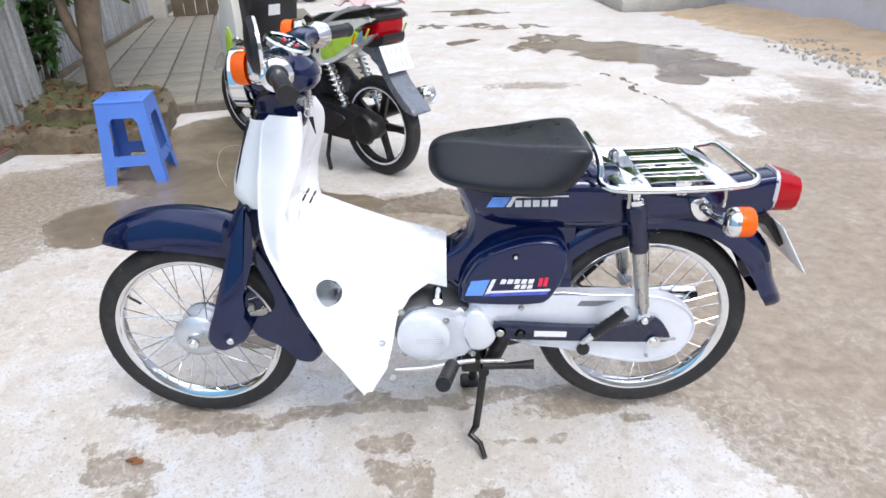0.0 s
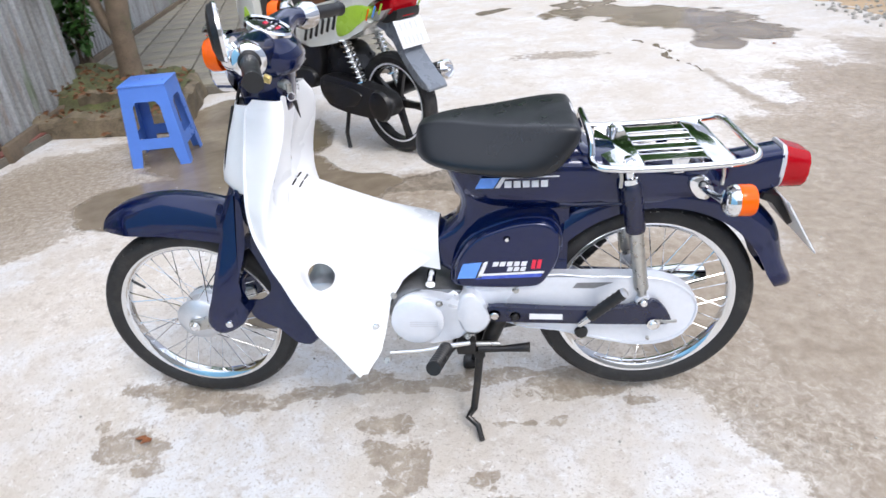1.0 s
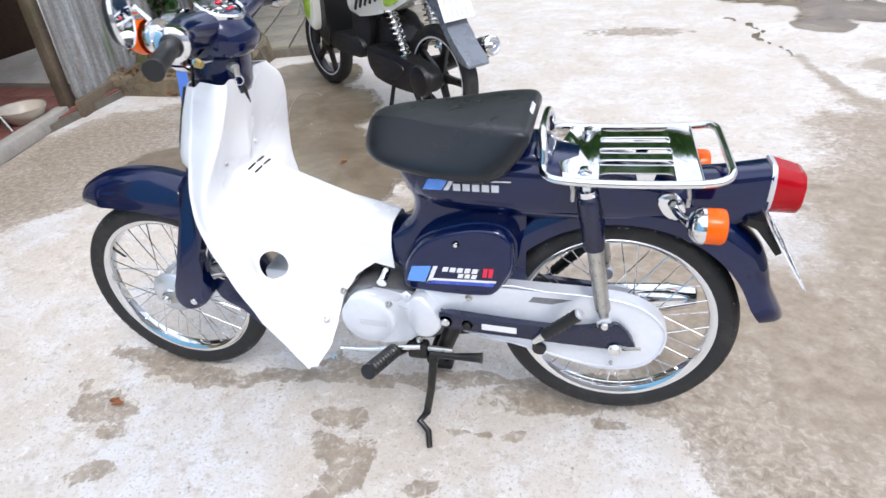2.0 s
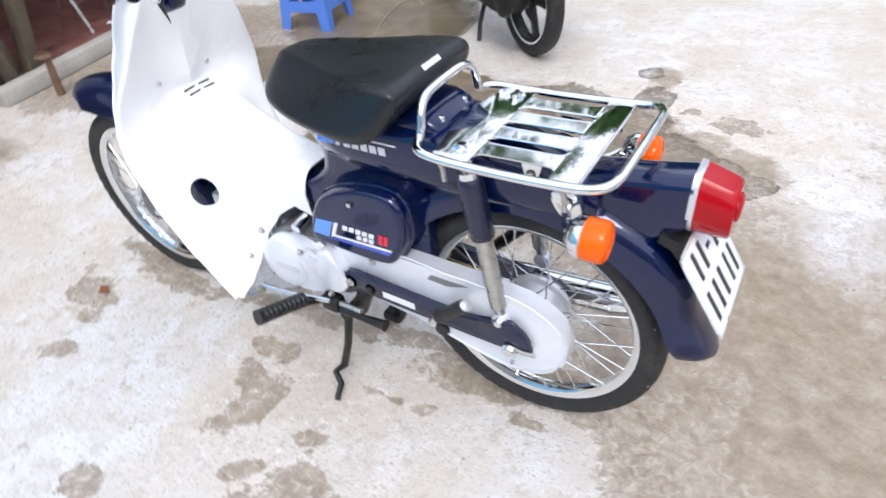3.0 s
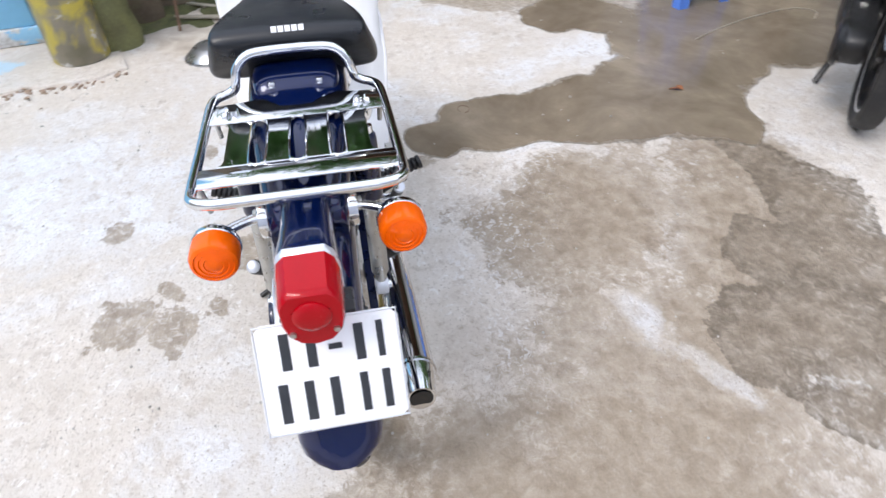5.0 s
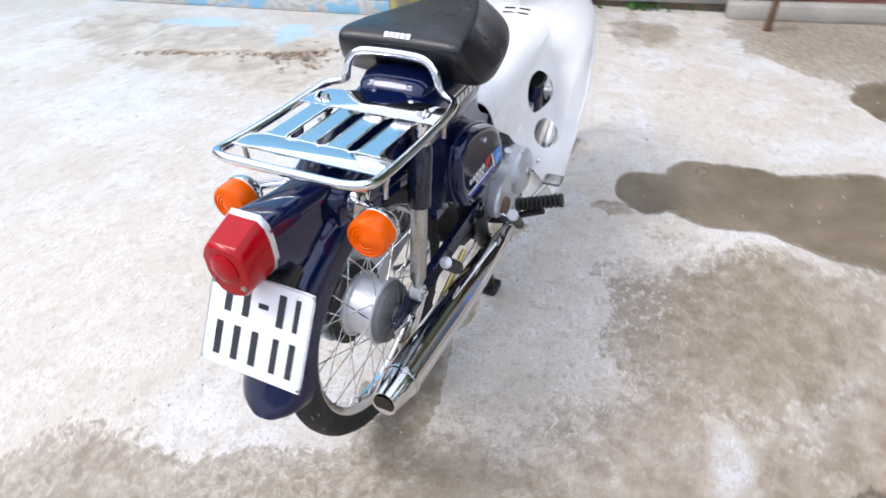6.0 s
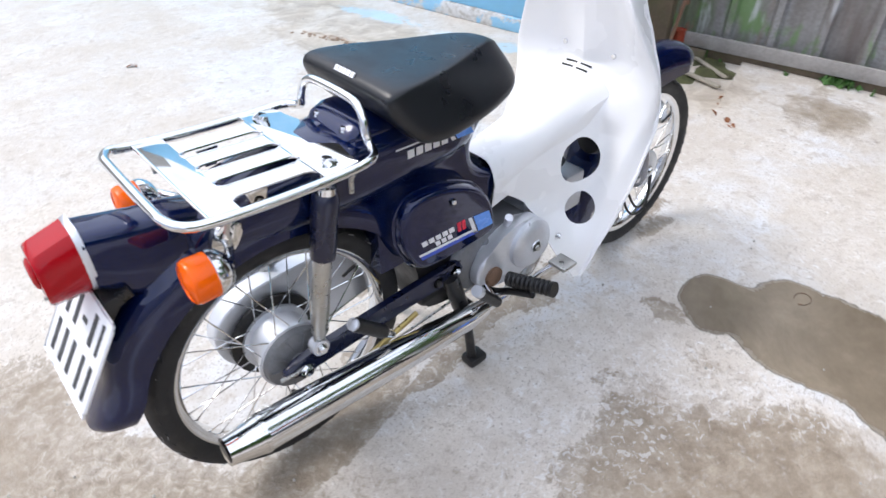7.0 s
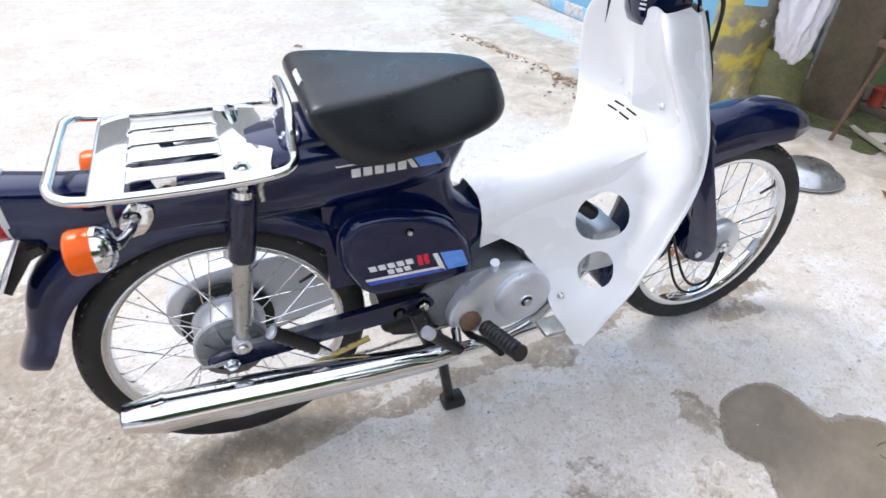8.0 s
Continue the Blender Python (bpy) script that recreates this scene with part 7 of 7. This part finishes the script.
def build_terrace():
    te = thing("terrace", "low terrace of large worn paving slabs with earthy joints", "paving", kind="structure")
    lay = pose(-3.88, 2.95, 0, 0, 0, 17.5)
    part("bedding", box(-0.02, 2.94, -0.02, 6.48, 0.0, 0.058, 0.0, m=lay), MORTAR, te, smooth=False)
    mesh = None
    for i in range(10):
        for j in range(15):
            if mesh is None:
                ob = part("slab", box(-0.138, 0.138, -0.2135, 0.2135, -0.02, 0.02, 0.005), SLAB, te)
                mesh = ob.data
            else:
                ob = new("slab", mesh)
                ob.parent = te
            ob.matrix_basis = lay @ pose(0.147 + 0.293 * i, 0.215 + 0.43 * j, 0.058 + random.uniform(-0.004, 0.004), random.uniform(-0.6, 0.6), random.uniform(-0.6, 0.6), random.uniform(-0.4, 0.4))
    gate = thing("wooden_gate", "dark brown timber gate at the terrace's end", "gate", (-4.35, 9.3, 0.0), 17)
    for k in range(7):
        part("board", box(-0.62 + 0.18 * k, -0.45 + 0.18 * k, -0.02, 0.02, 0.02, 2.0, 0.006), OLD_WOOD, gate)
    for z in (0.4, 1.6):
        part("crossbar", box(-0.62, 0.63, 0.02, 0.06, z, z + 0.1, 0.006), OLD_WOOD, gate)
    low = part("low_wall", box(-1.9, -0.7, -0.12, 0.12, 0.0, 0.55, 0.02, m=pose(-4.35, 9.3, 0, 0, 0, 17)), CONCRETE)
    tagged(low, "low mossy concrete wall beside the timber gate", "wall", kind="structure")


# ---- shed corner with a red tiled floor ----
def build_shed():
    sh = thing("shed_floor", "dull red tiled floor behind a concrete kerb", "floor", kind="structure")
    part("base", box(-5.22, -3.27, 0.56, 2.5, 0.0, 0.045, 0.0), MORTAR, sh, smooth=False)
    part("kerb", box(-0.045, 0.045, -0.80, 0.72, 0.0, 0.085, 0.012, m=pose(-3.215, 1.22, 0, 0, 0, 12)), CONCRETE, sh, "worn concrete kerb")
    mesh = None
    for i in range(9):
        for j in range(9):
            if mesh is None:
                ob = part("tile", box(-0.099, 0.099, -0.099, 0.099, -0.008, 0.008, 0.002), REDTILE, sh)
                mesh = ob.data
            else:
                ob = new("tile", mesh)
                ob.parent = sh
            ob.matrix_basis = pose(-3.39 - 0.203 * i, 0.66 + 0.203 * j, 0.048 + random.uniform(-0.001, 0.001))
    # plain closing walls, coloured near black for the gloom inside
    back = part("wall_shed", box(-5.37, -5.24, 0.4, 3.9, 0, 2.4, 0.01), SHED_BROWN_SHADE)
    tagged(back, "dark brown back wall of the shed, the opening's shade put into its colour", "wall", kind="structure")
    side = part("wall_shed_side", box(-5.24, -3.22, 0.46, 0.54, 0, 2.3, 0.01), SHED_BROWN_SHADE)
    tagged(side, "dark brown side wall of the shed, the opening's shade put into its colour", "wall", kind="structure")
    # roof out of view, added to keep the shed corner dim
    roof = part("shed_roof", box(-5.42, -3.2, 0.42, 2.35, 2.35, 2.42, 0.01), RUST)
    tagged(roof, "unseen rusty sheet roof added to shade the shed corner", "roof", kind="structure")
    rack = thing("folding_stand", "thin steel folding stand with crossed legs", "stand", (-3.54, 1.38, 0.057))
    for y in (-0.16, 0.16):
        part("leg", tube([(-0.16, y, 0.008), (0.14, y, 0.62)], 0.008, 8), STEEL, rack)
        part("leg", tube([(0.16, y, 0.008), (-0.14, y, 0.62)], 0.008, 8), STEEL, rack)
    part("stand_top", box(-0.20, 0.20, -0.22, 0.22, 0.62, 0.65, 0.006), OLD_WOOD, rack)
    bowl = part("bowl", lathe([(0, 0.0), (0.07, 0.0), (0.12, 0.05), (0.135, 0.09), (0.145, 0.092), (0.14, 0.08), (0.115, 0.04), (0.06, 0.008), (0, 0.008)], 28, "z", (-3.46, 1.72, 0.056)), simple("cream_enamel", (0.55, 0.5, 0.42), 0.35, 0, 0.15, 14, dirt=(0.3, 0.25, 0.2)))
    tagged(bowl, "cream enamel bowl on the red tiles", "bowl")
    tagged(part("paper_scrap", slab([(-0.05, -0.03), (0.06, -0.02), (0.04, 0.03), (-0.04, 0.03)], 0, 0.001, 0, m=pose(-3.46, 1.42, 0.058, 90, 0, 30)), SACK, smooth=False), "scrap of white paper on the red tiles", "paper")


# ---- blue wall, gas cylinder and the clutter beside the fence ----
def flaked_foot():
    """Whitewash with sky blue paint run down over it in drips and islands."""
    m, n, l, b = material("flaked_foot")
    c = place(n)
    runs, fine = noise_tex(n, l, c, 5, 6, 0.7, 0.5), noise_tex(n, l, c, 40, 4, 0.6)
    col = ramp(n, l, fine, [(0.3, (0.40, 0.38, 0.35)), (0.5, (0.64, 0.64, 0.63)), (0.7, (0.72, 0.72, 0.72))])
    col = mixed(n, l, ramp(n, l, runs, [(0.49, grey(0)), (0.52, grey(0.9))]), col, (0.26, 0.56, 0.79))
    col = mixed(n, l, ramp(n, l, runs, [(0.34, grey(0.8)), (0.38, grey(0))]), col, (0.34, 0.30, 0.25))
    l.new(col, b.inputs["Base Color"])
    b.inputs["Roughness"].default_value = 0.8
    bump(n, l, b, calc(n, l, "ADD", runs, fine), 0.8, 0.006)
    return m


FLAKED_FOOT = flaked_foot()


def build_blue_wall():
    m = Matrix.Translation((-2.49, -1.34, 0)) @ Matrix.Rotation(math.atan2(-3.0, 0.45), 4, "Z")
    wall = part("wall_blue", box(0, 9, -0.15, 0.0, 0.085, 2.6, 0.008, m=m), BLUE_WALL)
    tagged(wall, "sky blue painted wall with a whitewashed foot", "wall", kind="structure")
    part("wall_foot", box(-0.02, 9, -0.152, 0.014, 0.0, 0.084, 0.01, m=m), FLAKED_FOOT, wall, "flaking white wall foot")


def build_clutter():
    cyl = thing("gas_cylinder", "old gas cylinder with worn grey and yellow paint", "gas cylinder", (-2.23, -1.09, 0.0))
    part("cylinder_body", lathe([(0, 0.0), (0.11, 0.0), (0.125, 0.02), (0.125, 1.05), (0.118, 1.12), (0.09, 1.19), (0.05, 1.23), (0.04, 1.26), (0, 1.26)], 36, "z"), CYLINDER, cyl)
    part("cap", lathe([(0.045, 1.24), (0.045, 1.36), (0.03, 1.39), (0, 1.39)], 20, "z"), RUST, cyl)
    band = bmesh.new()
    loft(band, [[(0.1264 * math.cos(radians(a)), 0.1264 * math.sin(radians(a)), z) for z in (0.495, 0.60)] for a in range(34, 76, 5)], False, False, False)
    part("sticker", band, BLUE_WALL, cyl, "pale blue paper sticker")
    stump = thing("log", "short mossy upright log by the fence", "log", (-2.38, -0.98, 0))
    bm = tube([(0, 0, 0), (0.01, 0, 0.2), (0.0, 0.01, 0.31)], [0.135, 0.125, 0.115], 18, 4)
    for v in bm.verts:
        v.co += Vector((v.co.x, v.co.y, 0)).normalized() * 0.02 * noise.noise(v.co * 9)
    part("log_body", bm, simple("mossy_bark", (0.14, 0.14, 0.06), 0.9, 0, 0.5, 9, relief=1.0, relief_scale=40, dirt=(0.2, 0.2, 0.07)), stump)
    # a sack slumped over the log, its filled corner hanging lower
    bag = bmesh.new()
    bmesh.ops.create_icosphere(bag, subdivisions=5, radius=1)
    for v in bag.verts:
        z, full = v.co.z, v.co.copy()
        w = 0.095 * (1 - 0.30 * max(0, z)) * (1 + 0.10 * noise.noise(full * 2.5))
        pleat = 0.010 * math.sin(9 * math.atan2(full.y, full.x) + 3 * noise.noise(full * 2)) * (1 - z * z)
        v.co = Vector((full.x * w * 0.75, full.y * w * 1.1, z * 0.27)) + full * (pleat + 0.014 * noise.noise(full * 7))
        v.co.z -= 0.10 * max(0.0, full.y * 0.6 - full.x * 0.5) * max(0.0, -z)
    bag.transform(Matrix.Translation((-2.31, -0.90, 0.56)))
    tagged(part("plastic_sack", bag, SACK), "white plastic sack slumped over the mossy log", "sack")
    plank = part("plank", box(-0.05, 0.05, -0.11, 0.11, 0, 1.9, 0.012, m=pose(-2.64, -0.88, 0, 0, -5, 15)), OLD_WOOD)
    tagged(plank, "dark old plank leaning by the fence", "plank")
    rod = thing("iron_rod", "rusty iron rod with a round head, leaning by the fence", "rod")
    part("rod_shaft", tube([(-2.47, -0.68, 0.0), (-2.543, -0.649, 0.407), (-2.60, -0.62, 0.72)], [0.008, 0.009, 0.015], 10), RUST, rod)
    part("rod_collar", lathe([(0, -0.055), (0.017, -0.055), (0.017, -0.04), (0.012, -0.03), (0.018, -0.015), (0.045, -0.006), (0.045, 0.008), (0.024, 0.014), (0.02, 0.05), (0, 0.05)], 22, "z", (-2.543, -0.649, 0.407)), RUST, rod)
    tagged(part("lath", box(-0.30, 0.30, -0.014, 0.014, 0, 0.012, 0.002, m=pose(-2.62, -0.68, 0.012, 0, 0, 77)), PALE_WOOD), "pale wooden lath lying on the ground", "lath")
    tagged(part("lath", box(-0.22, 0.22, -0.012, 0.012, 0, 0.010, 0.002, m=pose(-2.80, -0.62, 0.012, 0, 0, 60)), PALE_WOOD), "pale wooden lath lying on the ground", "lath")
    tagged(part("red_can", lathe([(0, 0), (0.032, 0), (0.034, 0.003), (0.032, 0.006), (0.032, 0.076), (0.034, 0.079), (0.031, 0.081), (0.029, 0.074), (0, 0.074)], 20, "z", (-2.835, -0.80, 0.056)), simple("faded_red_tin", (0.36, 0.06, 0.03), 0.5, 0.2, 0.3, 30, dirt=(0.2, 0.1, 0.06))), "small rusty red can", "can")
    dish = lathe([(0.0, 0.075), (0.06, 0.074), (0.11, 0.062), (0.145, 0.030), (0.160, 0.012), (0.175, 0.010), (0.176, 0.004), (0.158, 0.004), (0.14, 0.022), (0.10, 0.054), (0.0, 0.066)], 40, "z")
    dish.transform(Matrix.Translation((-2.12, -0.48, 0.0)) @ Matrix.Scale(0.79, 4) @ Matrix.Rotation(0.05, 4, "X"))
    tagged(part("metal_basin", dish, STEEL_DISH), "upturned dull metal basin on the concrete", "basin")
    moss = bmesh.new()
    bmesh.ops.create_grid(moss, x_segments=30, y_segments=30, size=0.5)
    for v in moss.verts:
        q = Vector((-2.70, -0.82, 0)) + Vector((v.co.x * 0.62, v.co.y * 1.0, 0))
        edge = max(0.0, 1 - (Vector((v.co.x, v.co.y)).length * 2) ** 2)
        v.co = q + Vector((0, 0, -0.012 + 0.05 * edge * (0.6 + noise.noise(q * 7)) ))
    tagged(part("soil_heap", moss, MOSS), "strip of mossy soil along the fence foot", "soil", kind="stuff")
    # the neighbouring slab, two centimetres proud, that runs out level into the yard
    raised = bmesh.new()
    cols = []
    for i in range(41):
        u = i / 40
        e = Vector((-2.12, -0.215, 0)).lerp(Vector((-3.00, -0.49, 0)), u) + Vector((0, 0.008 * noise.noise(Vector((u * 12, 3, 0))), 0))
        f = Vector((-2.05, 0.35, 0)).lerp(Vector((-3.20, 0.62, 0)), u)
        top = 0.024 * min(1.0, u * 3)
        cols.append([raised.verts.new(e)] + [raised.verts.new(e.lerp(f, t) + Vector((0, 0, top * (1 - t) + 0.0005))) for t in (0.004, 0.03, 0.2, 0.4, 0.6, 0.8, 1.0)])
    for p, q in zip(cols, cols[1:]):
        for j in range(7):
            raised.faces.new((p[j], q[j], q[j + 1], p[j + 1]))
    edge_slab = part("pavement", raised, GROUND, smooth=False)
    wet_marks(edge_slab.data)
    tagged(edge_slab, "slightly raised edge of the neighbouring concrete slab", "pavement", kind="structure")
    # strip of old screed along the blue wall, its broken edge one centimetre proud
    screed = bmesh.new()
    cols = []
    for i in range(81):
        u = i / 80
        e = Vector((-2.05, -0.86, 0)).lerp(Vector((-1.50, -2.45, 0)), u)
        e += Vector((0.07 * noise.noise(Vector((u * 5, 1, 0))) + 0.025 * noise.noise(Vector((u * 22, 2, 0))), 0, 0))
        f = Vector((-2.40, -0.98, 0)).lerp(Vector((-2.12, -2.60, 0)), u)
        cols.append([screed.verts.new(e + Vector((0.004, 0, 0)))] + [screed.verts.new(e.lerp(f, t) + Vector((0, 0, h))) for t, h in ((0.0, 0.011), (0.03, 0.014), (0.25, 0.012), (0.5, 0.010), (0.75, 0.007), (1.0, 0.001))])
    for p, q in zip(cols, cols[1:]):
        for j in range(6):
            screed.faces.new((p[j], p[j + 1], q[j + 1], q[j]))
    old_screed = part("pavement", screed, GROUND, smooth=False)
    wet_marks(old_screed.data)
    tagged(old_screed, "strip of old tan screed with a broken edge along the blue wall", "pavement", kind="structure")
    rnd = random.Random(77)
    crumbs = bmesh.new()
    for _ in range(240):
        u = rnd.random()
        e = Vector((-2.04, -0.86, 0)).lerp(Vector((-1.49, -2.45, 0)), u)
        e += Vector((0.07 * noise.noise(Vector((u * 5, 1, 0))) + rnd.gauss(0.015, 0.02), rnd.gauss(0, 0.02), 0))
        if rnd.random() < 0.35:
            e = Vector((-1.72 + rnd.gauss(0, 0.09), -1.52 + rnd.gauss(0, 0.16), 0.008))
        r = rnd.uniform(0.003, 0.011)
        b = bmesh.new()
        bmesh.ops.create_icosphere(b, subdivisions=1, radius=r)
        for v in b.verts:
            v.co = Vector((v.co.x * 1.5, v.co.y, v.co.z * 0.6)) * rnd.uniform(0.75, 1.2)
        b.transform(Matrix.Translation(e + Vector((0, 0, r * 0.3))) @ Matrix.Rotation(rnd.uniform(0, 6), 4, "Z"))
        join(crumbs, b)
    tagged(part("crumbs", crumbs, simple("broken_screed", (0.30, 0.22, 0.16), 0.9, 0, 0.5, 40), smooth=False), "brown crumbs of broken screed along the crack", "rubble", kind="stuff")
    # grass tufts at the fence foot
    rnd = random.Random(8)
    g = bmesh.new()
    for _ in range(120):
        t = rnd.random()
        p = Vector((-2.86, -1.2, 0)).lerp(Vector((-3.12, 0.35, 0)), t) + Vector((rnd.gauss(0.04, 0.03), 0, 0.004))
        if rnd.random() < 0.75:
            p = Vector((-3.03, -0.02, 0.01)) + Vector((rnd.gauss(0, 0.03), rnd.gauss(0, 0.04), 0.004))
        leaf_mesh(g, p, (rnd.gauss(0, 0.5), rnd.gauss(0, 0.5), 1), rnd.uniform(0.018, 0.055), rnd.uniform(0, 6))
    tagged(part("weeds", g, LEAF, smooth=False), "small green weeds along the fence foot", "weeds", kind="stuff")
    post = thing("rusty_post", "short rusty iron post with a ring", "post", (-2.90, 0.66, 0))
    part("post_bar", tube([(0, 0, 0), (0.01, 0.01, 0.20)], [0.022, 0.016], 10), RUST, post)
    part("post_ring", lathe([(0.03, 0.19), (0.045, 0.20), (0.03, 0.215)], 16, "z", closed=True), RUST, post)
    for k, (x, y, tilt) in enumerate(((-3.20, 0.60, 8), (-3.26, 0.74, -14), (-3.30, 0.66, 22))):
        tagged(part("timber", box(-0.03, 0.03, -0.04, 0.04, 0, 1.4, 0.006, m=pose(x, y, 0.02, tilt, 6 * k - 5, 20 * k)), OLD_WOOD), "old timber offcut leaning at the fence end", "timber")


# ---- far side: sand, step and pale building ----
def build_far_side():
    w = part("wall_pale", box(0, 0.25, -16, 10.0, 0, 3.2, 0.02, m=pose(5.10, 2.0, 0, 0, 0, 9.6)), PALE_WALL)
    tagged(w, "pale rendered building wall", "wall", kind="structure")
    # the next two walls lie out of view, added to close off the horizon
    w3 = part("wall_end", box(-16, 12, 25.0, 25.25, 0, 4.2, 0.02), CONCRETE)
    tagged(w3, "unseen grey concrete wall added to close the yard's far end", "wall", kind="structure")
    w4 = part("wall_closing", box(-2.4, 12, -9.25, -9.0, 0, 4.6, 0.02), CONCRETE)
    tagged(w4, "unseen grey concrete wall added to close the yard's open side", "wall", kind="structure")
    step = part("step", box(2.40, 7.5, 9.15, 12.6, 0, 0.17, 0.02, m=pose(0, 0, 0, 0, 0, 1)), CONCRETE)
    tagged(step, "low concrete step before the pale building", "step", kind="structure")
    w2 = part("wall_pale_far", box(3.3, 9, 11.2, 11.5, 0.17, 3.4, 0.02), PALE_WALL)
    tagged(w2, "pale rendered far wall", "wall", kind="structure")
    bm = bmesh.new()
    bmesh.ops.create_grid(bm, x_segments=60, y_segments=120, size=0.5)
    for v in bm.verts:
        u, t = v.co.x + 0.5, v.co.y + 0.5
        y = 2.9 + t * 6.2
        left = 3.22 - 0.13 * max(0.0, y - 5.2) + 0.16 * noise.noise(Vector((0, y * 1.1, 3)))
        right = 5.15 - (y - 2.0) * 0.169
        q = Vector((left + (right - left) * u, y, 0))
        h = 0.14 * u * min(1, 5 * t) * (1 + 0.6 * noise.noise(q * 1.4)) + 0.03 * noise.noise(q * 6)
        v.co = q + Vector((0, 0, h - 0.012))
    tagged(part("sand_heap", bm, SAND), "yellow building sand banked along the pale wall", "sand", kind="stuff")
    rnd = random.Random(3)
    bm = bmesh.new()
    for _ in range(220):
        x, y = rnd.uniform(3.0, 3.7), rnd.uniform(3.4, 6.2)
        b = bmesh.new()
        r = rnd.uniform(0.008, 0.026)
        bmesh.ops.create_icosphere(b, subdivisions=1, radius=r)
        for v in b.verts:
            v.co *= 1 + 0.4 * noise.noise(v.co * 60 + Vector((x, y, 0)))
        b.transform(Matrix.Translation((x, y, 0.012 + 0.07 * max(0, x - 3.3))))
        join(bm, b)
    tagged(part("rubble", bm, CONCRETE), "loose grey rubble at the sand's edge", "rubble", kind="stuff")


build_terrace()
build_shed()
build_blue_wall()
build_clutter()
build_far_side()


# ---- small things on the concrete ----
def build_litter():
    rnd = random.Random(12)
    lf = simple("dead_leaf", (0.22, 0.08, 0.03), 0.7, 0, 0.4, 40)
    for x, y, s in ((-1.318, -0.216, 0.045), (-0.56, -2.55, 0.05), (-1.275, 1.45, 0.05), (1.95, 4.1, 0.06), (-2.42, -0.30, 0.06), (-2.27, -0.24, 0.055), (-2.33, -0.27, 0.04), (-2.5, -0.33, 0.04), (-2.24, -0.17, 0.06), (-1.75, -1.5, 0.05), (-2.0, -1.75, 0.04)):
        bm = bmesh.new()
        leaf_mesh(bm, (x, y, 0.004), (rnd.gauss(0, 1), rnd.gauss(0, 1), 0.1), s, 0.2)
        leaf_mesh(bm, (x + 0.01, y + 0.004, 0.006), (rnd.gauss(0, 1), rnd.gauss(0, 1), 0.25), s * 0.8, -0.3)
        tagged(part("dead_leaf", bm, lf, smooth=False), "curled brown dead leaf on the concrete", "leaf")
    bm = tube([(-1.325 + 0.030 * math.cos(a), 0.545 + 0.022 * math.sin(a), 0.0025) for a in [0.33 * k for k in range(17)]], 0.0010, 6)
    tagged(part("wire", bm, RUST), "thin bent wire lying by the puddle", "wire")
    bm = tube([(-1.82, 2.44, 0.004), (-1.90, 2.50, 0.004), (-1.97, 2.42, 0.004), (-1.92, 2.18, 0.004), (-1.83, 1.95, 0.004), (-1.73, 1.76, 0.004)], 0.003, 6, 5)
    tagged(part("wire", bm, PALE_WOOD), "pale stiff wire looped in the puddle", "wire")
    bm = bmesh.new()
    for _ in range(420):
        x, y, r = rnd.uniform(-2.2, 1.2), rnd.uniform(-1.0, 2.0), rnd.uniform(0.0015, 0.0045)
        if rnd.random() < 0.35:
            x, y, r = rnd.gauss(-1.95, 0.35), rnd.gauss(-1.6, 0.6), rnd.uniform(0.002, 0.005)
        b = bmesh.new()
        bmesh.ops.create_icosphere(b, subdivisions=1, radius=r)
        b.transform(Matrix.Translation((x, y, r * 0.4)))
        join(bm, b)
    tagged(part("grit", bm, CONCRETE), "scattered grit and crumbs on the concrete", "grit", kind="stuff")


build_litter()
